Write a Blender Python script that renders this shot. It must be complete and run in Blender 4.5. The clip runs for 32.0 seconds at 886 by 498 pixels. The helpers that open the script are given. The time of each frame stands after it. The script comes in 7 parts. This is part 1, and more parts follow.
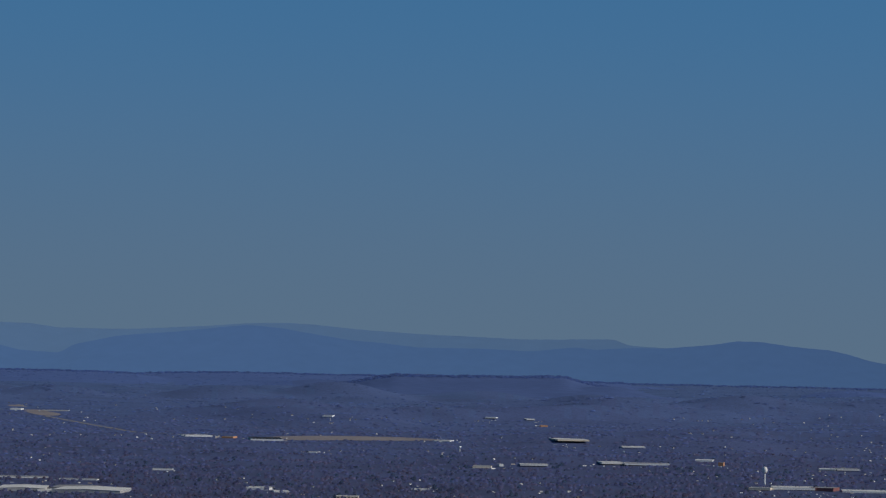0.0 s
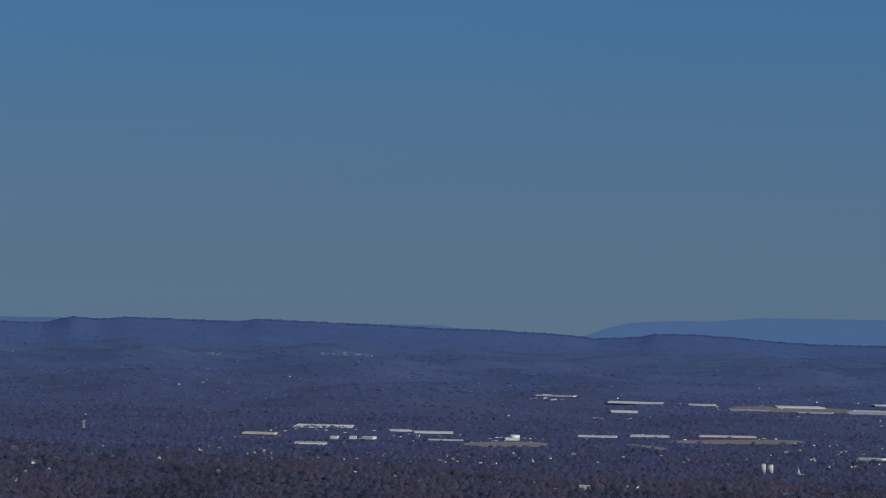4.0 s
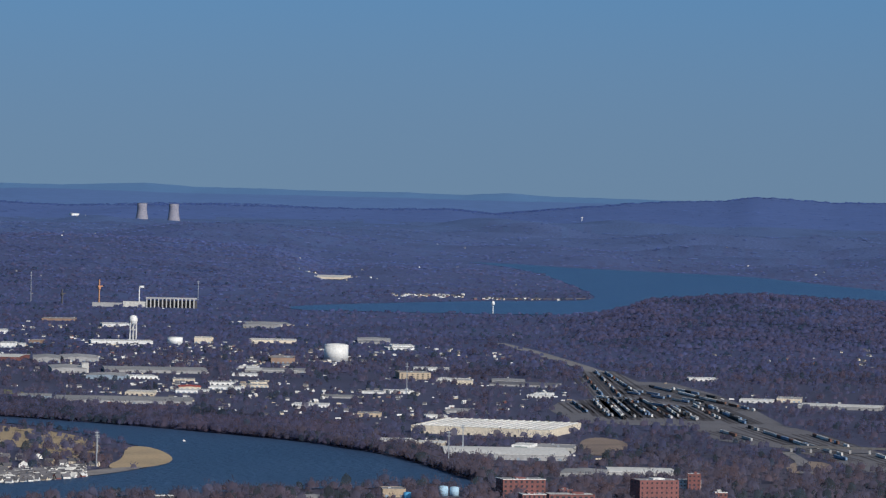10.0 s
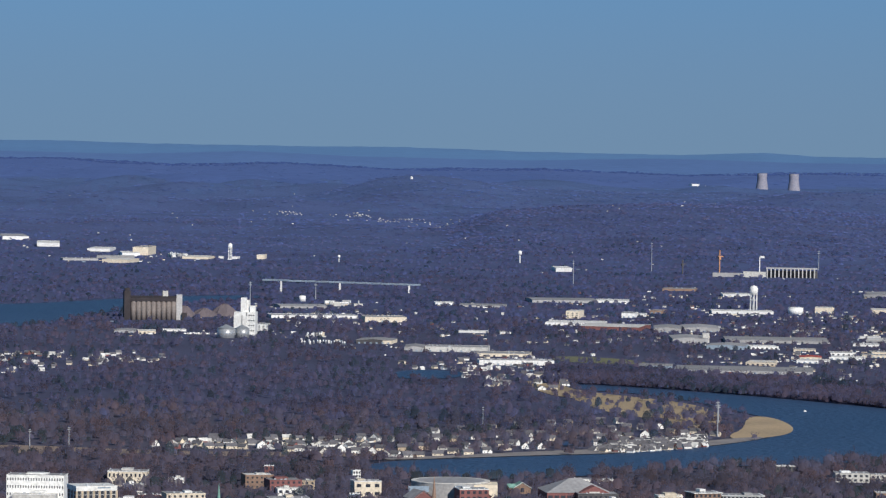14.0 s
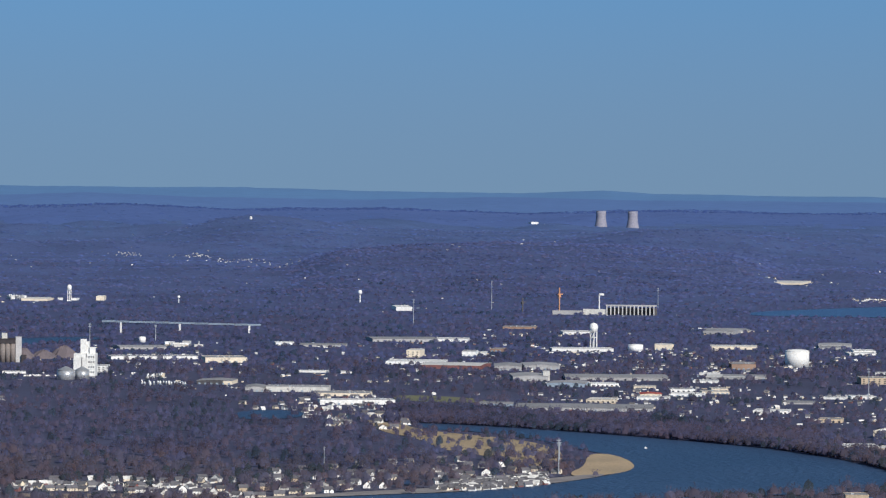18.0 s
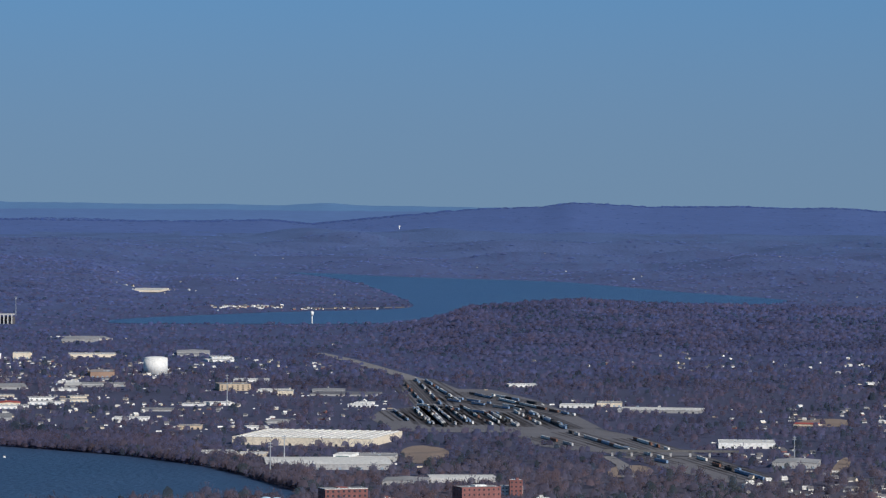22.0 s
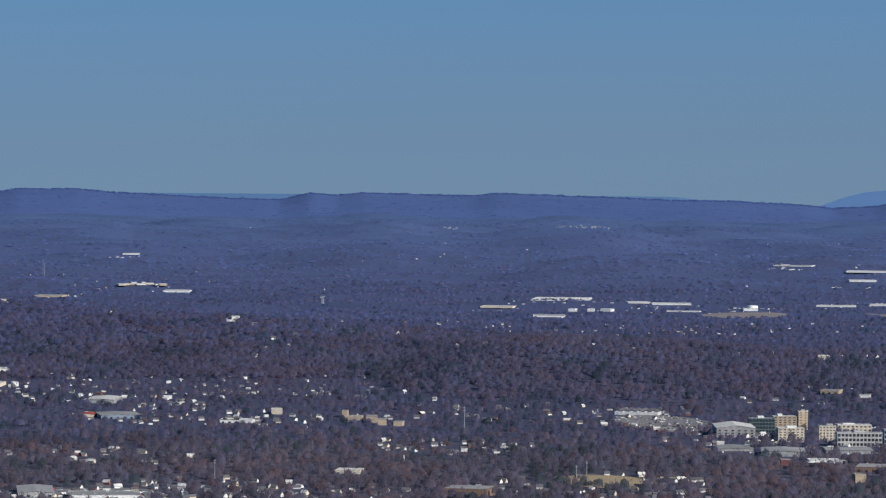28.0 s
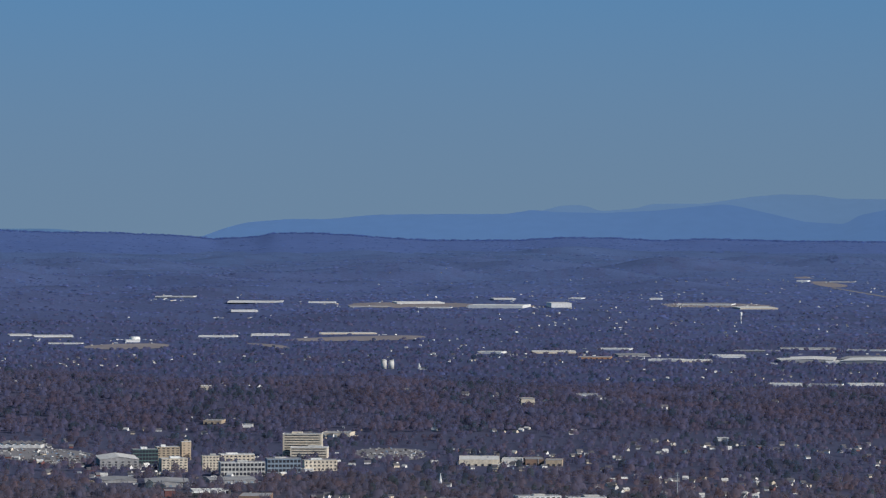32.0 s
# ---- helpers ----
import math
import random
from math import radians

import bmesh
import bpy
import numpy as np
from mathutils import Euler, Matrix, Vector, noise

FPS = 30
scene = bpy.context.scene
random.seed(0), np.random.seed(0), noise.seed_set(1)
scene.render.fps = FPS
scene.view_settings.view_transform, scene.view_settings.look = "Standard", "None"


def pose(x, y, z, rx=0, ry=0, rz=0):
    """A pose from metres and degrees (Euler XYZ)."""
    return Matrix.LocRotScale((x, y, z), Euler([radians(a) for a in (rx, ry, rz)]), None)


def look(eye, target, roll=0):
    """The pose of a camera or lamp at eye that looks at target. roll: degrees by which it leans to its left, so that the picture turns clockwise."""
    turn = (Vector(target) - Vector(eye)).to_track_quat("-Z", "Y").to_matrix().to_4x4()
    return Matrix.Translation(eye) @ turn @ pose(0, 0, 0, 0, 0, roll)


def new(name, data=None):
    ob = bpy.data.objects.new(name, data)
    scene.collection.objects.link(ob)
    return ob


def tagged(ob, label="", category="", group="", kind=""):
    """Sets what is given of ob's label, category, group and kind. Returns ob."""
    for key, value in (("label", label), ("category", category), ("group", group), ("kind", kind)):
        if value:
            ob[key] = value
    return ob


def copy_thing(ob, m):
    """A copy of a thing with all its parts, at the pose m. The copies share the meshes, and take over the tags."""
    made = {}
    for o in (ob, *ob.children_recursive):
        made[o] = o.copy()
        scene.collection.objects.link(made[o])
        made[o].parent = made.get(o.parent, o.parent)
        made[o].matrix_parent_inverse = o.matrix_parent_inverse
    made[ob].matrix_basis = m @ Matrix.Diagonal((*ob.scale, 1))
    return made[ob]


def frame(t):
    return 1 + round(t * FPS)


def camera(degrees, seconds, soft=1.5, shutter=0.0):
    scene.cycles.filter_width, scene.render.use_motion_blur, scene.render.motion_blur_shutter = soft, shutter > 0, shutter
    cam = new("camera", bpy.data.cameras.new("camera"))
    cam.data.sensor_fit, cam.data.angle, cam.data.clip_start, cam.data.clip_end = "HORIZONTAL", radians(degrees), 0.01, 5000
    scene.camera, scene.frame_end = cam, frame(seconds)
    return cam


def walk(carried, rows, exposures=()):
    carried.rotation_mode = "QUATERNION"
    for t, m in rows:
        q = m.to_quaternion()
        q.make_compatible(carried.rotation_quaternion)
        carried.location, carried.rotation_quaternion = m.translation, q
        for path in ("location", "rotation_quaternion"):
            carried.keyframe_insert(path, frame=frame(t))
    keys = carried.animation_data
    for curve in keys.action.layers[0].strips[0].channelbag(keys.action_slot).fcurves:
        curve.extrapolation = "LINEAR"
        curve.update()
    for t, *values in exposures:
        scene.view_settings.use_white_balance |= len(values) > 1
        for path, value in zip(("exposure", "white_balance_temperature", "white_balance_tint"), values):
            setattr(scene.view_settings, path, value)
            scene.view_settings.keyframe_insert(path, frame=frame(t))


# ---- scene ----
EXPO = [(0, -0.9), (1.5, -0.92), (3, -0.95), (4, -0.88), (6, -0.72), (9, -0.47), (11, -0.36), (12, -0.33), (13, -0.35), (14.5, -0.22), (16, -0.1), (17.5, -0.13), (19, -0.28), (21, -0.26), (23, -0.34), (25, -0.4), (27.5, -0.28), (30, -0.21), (32, -0.37)]
# A valley with a river, a lake, a town and wooded ridges, seen from a bluff by a camera that turns where it stands.
# The whole place is laid out at one tenth of its size (10 cm stand for 1 m), so that its far ridges lie within the lens's reach.
# Places are given as a bearing (degrees, clockwise from +Y) and a range (metres) from the foot of the lookout.
EYE = Vector((0, 0, 44.5))


def at(bearing, reach, z=0.0):
    a = radians(bearing)
    return Vector((math.sin(a) * reach, math.cos(a) * reach, z))


def aim(bearing, rise, lean):
    a, e = radians(bearing), radians(rise)
    way = Vector((math.sin(a) * math.cos(e), math.cos(a) * math.cos(e), math.sin(e)))
    return look(EYE, EYE + 100 * way, lean)


cam = camera(12.0, 32.0, soft=1.25)
walk(cam, [
    (0, aim(41.507, 1.069, 1.154)),
    (0.5, aim(39.558, 1.070, 1.183)),
    (1, aim(37.520, 1.073, 1.108)),
    (1.5, aim(35.431, 1.149, 0.941)),
    (2, aim(33.229, 1.128, 0.947)),
    (2.5, aim(31.010, 1.032, 1.167)),
    (3, aim(28.957, 0.797, 1.393)),
    (3.5, aim(27.200, 0.678, 1.316)),
    (5.5, aim(21.419, -0.035, 0.996)),
    (6, aim(19.704, -0.086, 0.757)),
    (6.5, aim(17.829, -0.084, 0.585)),
    (7, aim(15.965, -0.222, 0.417)),
    (7.5, aim(14.068, -0.422, 0.322)),
    (8, aim(12.274, -0.567, 0.545)),
    (8.5, aim(10.680, -0.648, 0.841)),
    (9, aim(8.921, -0.713, 1.011)),
    (9.5, aim(6.669, -0.860, 0.984)),
    (10, aim(4.092, -1.157, 1.261)),
    (10.5, aim(1.428, -1.388, 1.315)),
    (11, aim(-0.595, -1.361, 1.549)),
    (11.5, aim(-2.279, -1.203, 1.659)),
    (12, aim(-3.521, -1.122, 1.495)),
    (12.5, aim(-4.112, -1.192, 1.391)),
    (13, aim(-4.499, -1.355, 1.378)),
    (13.5, aim(-4.419, -1.532, 1.085)),
    (15.5, aim(-4.048, -2.042, 0.399)),
    (16, aim(-3.440, -1.976, 0.470)),
    (16.5, aim(-2.980, -1.883, 0.584)),
    (17, aim(-2.705, -1.820, 0.589)),
    (17.5, aim(-2.385, -1.449, 0.446)),
    (18, aim(-2.147, -1.157, 0.472)),
    (18.5, aim(-2.008, -1.066, 0.690)),
    (19, aim(-1.912, -1.242, 0.693)),
    (19.5, aim(-1.645, -1.544, 0.724)),
    (20, aim(-0.784, -1.626, 0.491)),
    (20.5, aim(1.036, -1.544, 0.415)),
    (21, aim(2.825, -1.406, 0.351)),
    (21.5, aim(4.671, -1.157, 0.325)),
    (22, aim(6.565, -0.998, 0.284)),
    (22.5, aim(8.132, -0.910, 0.313)),
    (23, aim(9.953, -0.866, 0.534)),
    (23.5, aim(12.178, -0.763, 0.767)),
    (24, aim(13.870, -0.746, 0.712)),
    (24.5, aim(15.122, -0.874, 0.537)),
    (26.5, aim(19.432, -1.187, 0.045)),
    (27, aim(20.781, -1.287, 0.086)),
    (27.5, aim(21.796, -1.275, 0.396)),
    (28, aim(22.501, -1.246, 0.447)),
    (28.5, aim(23.571, -1.203, 0.456)),
    (29, aim(24.786, -1.208, 0.431)),
    (29.5, aim(25.964, -1.130, 0.486)),
    (30, aim(27.133, -1.018, 0.533)),
    (30.5, aim(28.067, -0.934, 0.501)),
    (31, aim(29.053, -0.826, 0.501)),
    (31.5, aim(30.075, -0.818, 0.251)),
    (32, aim(30.893, -0.786, 0.045)),
], exposures=EXPO)

# ---- light ----
SUN_BEARING, SUN_RISE = 147.0, 30.0
world = bpy.data.worlds.new("sky")
scene.world = world
world.use_nodes = True
wn, wl = world.node_tree.nodes, world.node_tree.links
wn.clear()
w_out = wn.new("ShaderNodeOutputWorld")
w_bg = wn.new("ShaderNodeBackground")
w_sky = wn.new("ShaderNodeTexSky")
w_sky.sky_type = "NISHITA"
w_sky.sun_disc = False
w_sky.sun_elevation = radians(SUN_RISE)
w_sky.sun_rotation = radians(SUN_BEARING)
w_sky.altitude = 600
w_sky.air_density = 1.0
w_sky.dust_density = 0.35
w_sky.ozone_density = 3.0
w_bg.inputs["Strength"].default_value = 0.062
# the clear air low over the horizon, read a little higher up the dome so that it stays blue
w_co = wn.new("ShaderNodeTexCoord")
w_sep = wn.new("ShaderNodeSeparateXYZ")
w_add = wn.new("ShaderNodeMath")
w_add.operation = "MULTIPLY_ADD"
w_add.inputs[1].default_value = 1.0
w_add.inputs[2].default_value = 0.42
w_com = wn.new("ShaderNodeCombineXYZ")
w_nrm = wn.new("ShaderNodeVectorMath")
w_nrm.operation = "NORMALIZE"
wl.new(w_co.outputs["Generated"], w_sep.inputs[0])
wl.new(w_sep.outputs["X"], w_com.inputs["X"])
wl.new(w_sep.outputs["Y"], w_com.inputs["Y"])
wl.new(w_sep.outputs["Z"], w_add.inputs[0])
wl.new(w_add.outputs[0], w_com.inputs["Z"])
wl.new(w_com.outputs[0], w_nrm.inputs[0])
wl.new(w_nrm.outputs[0], w_sky.inputs["Vector"])
# thin grey-mauve winter haze that thickens towards the horizon all round
w_fade = wn.new("ShaderNodeMapRange")
w_fade.interpolation_type = "SMOOTHERSTEP"
w_fade.inputs["From Min"].default_value, w_fade.inputs["From Max"].default_value = -0.03, 0.11
w_fade.inputs["To Min"].default_value, w_fade.inputs["To Max"].default_value = 0.72, 0.0
w_mix = wn.new("ShaderNodeMix")
w_mix.data_type = "RGBA"
w_mix.inputs[7].default_value = (3.6, 4.62, 5.72, 1)
wl.new(w_sep.outputs["Z"], w_fade.inputs["Value"])
wl.new(w_fade.outputs[0], w_mix.inputs["Factor"])
w_tint = wn.new("ShaderNodeVectorMath")
w_tint.operation = "MULTIPLY"
w_tint.inputs[1].default_value = (1.58, 2.9, 3.16)
wl.new(w_sky.outputs[0], w_tint.inputs[0])
# a clear sky darkens from its lower part to the zenith
w_dim = wn.new("ShaderNodeMapRange")
w_dim.inputs["From Min"].default_value, w_dim.inputs["From Max"].default_value = 0.1, 0.5
w_dim.inputs["To Min"].default_value, w_dim.inputs["To Max"].default_value = 1.0, 0.42
w_deep = wn.new("ShaderNodeVectorMath")
w_deep.operation = "SCALE"
wl.new(w_sep.outputs["Z"], w_dim.inputs["Value"])
wl.new(w_tint.outputs[0], w_deep.inputs[0])
wl.new(w_dim.outputs[0], w_deep.inputs["Scale"])
wl.new(w_deep.outputs[0], w_mix.inputs[6])
wl.new(w_mix.outputs[2], w_bg.inputs["Color"])
wl.new(w_bg.outputs[0], w_out.inputs["Surface"])

sun_lamp = bpy.data.lights.new("sun", "SUN")
sun_lamp.energy = 5.0
sun_lamp.angle = radians(0.5)
sun_lamp.color = (1.0, 0.94, 0.86)
sun = new("sun", sun_lamp)
sun.matrix_world = look(at(SUN_BEARING, 400, 400 * math.tan(radians(SUN_RISE))), (0, 0, 0))

# ---- materials ----
def material(name, colour, colour2=None, scale=1.0, fine=8.0, rough=0.85, metal=0.0, bump=0.0, colour3=None, each=0.0, spec=0.3, grit=0.2, thin=0.0, airy=0.0):
    """Two-scale mottled surface: colour to colour2 over broad patches, a fine grain, and some spread from piece to piece."""
    m = bpy.data.materials.new(name)
    m.use_nodes = True
    n, l = m.node_tree.nodes, m.node_tree.links
    b = n["Principled BSDF"]
    b.inputs["Roughness"].default_value = rough
    b.inputs["Metallic"].default_value = metal
    b.inputs["Specular IOR Level"].default_value = spec
    co = n.new("ShaderNodeTexCoord")
    geo = n.new("ShaderNodeNewGeometry")
    broad = n.new("ShaderNodeTexNoise")
    broad.inputs["Scale"].default_value = scale
    broad.inputs["Detail"].default_value = 4
    l.new(geo.outputs["Position"], broad.inputs["Vector"])
    ramp = n.new("ShaderNodeValToRGB")
    c2 = colour2 or tuple(0.75 * c for c in colour)
    ramp.color_ramp.elements[0].position, ramp.color_ramp.elements[1].position = 0.32, 0.68
    ramp.color_ramp.elements[0].color, ramp.color_ramp.elements[1].color = (*colour, 1), (*c2, 1)
    if colour3:
        e = ramp.color_ramp.elements.new(0.5)
        e.color = (*colour3, 1)
    l.new(broad.outputs["Fac"], ramp.inputs["Fac"])
    grain = n.new("ShaderNodeTexNoise")
    grain.inputs["Scale"].default_value = fine
    grain.inputs["Detail"].default_value = 3
    l.new(geo.outputs["Position"], grain.inputs["Vector"])
    span = n.new("ShaderNodeMapRange")
    span.inputs["From Min"].default_value, span.inputs["From Max"].default_value = 0.3, 0.7
    span.inputs["To Min"].default_value, span.inputs["To Max"].default_value = 1 - grit, 1 + grit
    l.new(grain.outputs["Fac"], span.inputs["Value"])
    last = span.outputs[0]
    if each:
        info = n.new("ShaderNodeObjectInfo")
        both = n.new("ShaderNodeMath")
        both.operation = "ADD"
        l.new(info.outputs["Random"], both.inputs[0])
        l.new(geo.outputs["Random Per Island"], both.inputs[1])
        frac = n.new("ShaderNodeMath")
        frac.operation = "FRACT"
        l.new(both.outputs[0], frac.inputs[0])
        r2 = n.new("ShaderNodeMapRange")
        r2.inputs["To Min"].default_value, r2.inputs["To Max"].default_value = 1 - each, 1 + each
        l.new(frac.outputs[0], r2.inputs["Value"])
        mul = n.new("ShaderNodeMath")
        mul.operation = "MULTIPLY"
        l.new(last, mul.inputs[0])
        l.new(r2.outputs[0], mul.inputs[1])
        last = mul.outputs[0]
    mix = n.new("ShaderNodeVectorMath")
    mix.operation = "SCALE"
    l.new(ramp.outputs["Color"], mix.inputs[0])
    l.new(last, mix.inputs["Scale"])
    l.new(mix.outputs[0], b.inputs["Base Color"])
    if thin:
        # thin twigs and leaves pass light on to their far side
        out = n["Material Output"]
        pass_on = n.new("ShaderNodeBsdfTranslucent")
        l.new(mix.outputs[0], pass_on.inputs["Color"])
        blend = n.new("ShaderNodeMixShader")
        blend.inputs["Fac"].default_value = thin
        l.new(b.outputs[0], blend.inputs[1])
        l.new(pass_on.outputs[0], blend.inputs[2])
        l.new(blend.outputs[0], out.inputs["Surface"])
        if airy:
            # gaps between bare twigs, too fine to build
            gap = n.new("ShaderNodeBsdfTransparent")
            fuzz = n.new("ShaderNodeMixShader")
            fuzz.inputs["Fac"].default_value = airy
            l.new(blend.outputs[0], fuzz.inputs[1])
            l.new(gap.outputs[0], fuzz.inputs[2])
            l.new(fuzz.outputs[0], out.inputs["Surface"])
    if bump:
        bm_node = n.new("ShaderNodeBump")
        bm_node.inputs["Strength"].default_value = bump
        bm_node.inputs["Distance"].default_value = 1.0 / fine
        l.new(grain.outputs["Fac"], bm_node.inputs["Height"])
        l.new(bm_node.outputs[0], b.inputs["Normal"])
    return m


# the winter woods of the valley: haze put into their colour, slight on near brown twigs, then violet, then blue
HAZED_WOOD_COLOUR = ((0.128, 0.123, 0.182), (0.107, 0.112, 0.202), (0.104, 0.121, 0.25), (0.11, 0.136, 0.296), (0.12, 0.159, 0.352), (0.125, 0.178, 0.402), (0.127, 0.194, 0.432), (0.125, 0.205, 0.45))
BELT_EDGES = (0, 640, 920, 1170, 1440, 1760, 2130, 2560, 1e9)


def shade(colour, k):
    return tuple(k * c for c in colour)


# ground in the same haze tints, darkened for the gaps between crowns
M_SOIL = [material("hazed_wooded_ground", shade(c, 0.68), shade(c, 0.52), 0.025, 0.8, colour3=shade(c, 0.62), grit=0.2) for c in HAZED_WOOD_COLOUR]
# far wooded land: distance haze is mixed into these blues, paler farther off
M_RIDGE = material("haze_blue_wooded_ridge", (0.085, 0.14, 0.345), (0.075, 0.127, 0.318), 0.006, 0.1, grit=0.08)
M_MESA = material("dark_haze_blue_mesa_woods", (0.078, 0.124, 0.295), (0.068, 0.112, 0.272), 0.01, 0.12, grit=0.1)
M_BACK = material("haze_blue_back_ridge", (0.105, 0.192, 0.41), (0.096, 0.178, 0.385), 0.006, 0.08, grit=0.06)
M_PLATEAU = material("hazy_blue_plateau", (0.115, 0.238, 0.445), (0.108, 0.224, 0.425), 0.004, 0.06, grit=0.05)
# both mountain ranges wear their veil of haze as base colour
M_MOUNT = material("distant_haze_blue_mountain", (0.1, 0.203, 0.41), (0.096, 0.196, 0.397), 0.003, 0.05, grit=0.025)
M_MOUNT2 = material("farthest_haze_blue_mountain", (0.132, 0.24, 0.41), (0.128, 0.233, 0.40), 0.003, 0.05, grit=0.02)
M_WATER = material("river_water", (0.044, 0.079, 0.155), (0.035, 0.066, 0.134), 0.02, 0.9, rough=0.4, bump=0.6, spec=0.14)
# same water farther off: paler blue base stands in for sky reflection and distance
M_LAKE = material("sky_tinted_lake_water", (0.055, 0.11, 0.24), (0.047, 0.098, 0.22), 0.02, 0.9, rough=0.35, bump=0.6, spec=0.16)
M_GRASS = material("dry_winter_grass", (0.36, 0.27, 0.17), (0.26, 0.2, 0.13), 0.06, 2.0, colour3=(0.42, 0.32, 0.2))
M_GREENGRASS = material("dull_green_grass", (0.2, 0.19, 0.105), (0.15, 0.155, 0.085), 0.06, 2.0)
M_SAND = material("river_sand", (0.5, 0.37, 0.23), (0.38, 0.29, 0.19), 0.1, 3.0)
M_BANK = material("grey_stone_bank", (0.31, 0.28, 0.27), (0.22, 0.2, 0.2), 0.3, 3.0)
M_GRAVEL = material("rail_yard_ballast", (0.18, 0.17, 0.185), (0.14, 0.135, 0.15), 0.1, 2.0)
M_ASPHALT = material("worn_asphalt", (0.14, 0.135, 0.14), (0.1, 0.1, 0.105), 0.1, 2.0)
M_DIRT = material("bare_brown_earth", (0.25, 0.19, 0.155), (0.18, 0.14, 0.125), 0.08, 2.0, colour3=(0.29, 0.22, 0.18))
M_PAVED = material("pale_worn_paving", (0.26, 0.245, 0.25), (0.2, 0.19, 0.2), 0.1, 2.0)
# tan of the far open ground, greyed in its colour as through haze
M_FARFIELD = material("haze_muted_far_field", (0.29, 0.25, 0.245), (0.23, 0.2, 0.21), 0.03, 0.5)

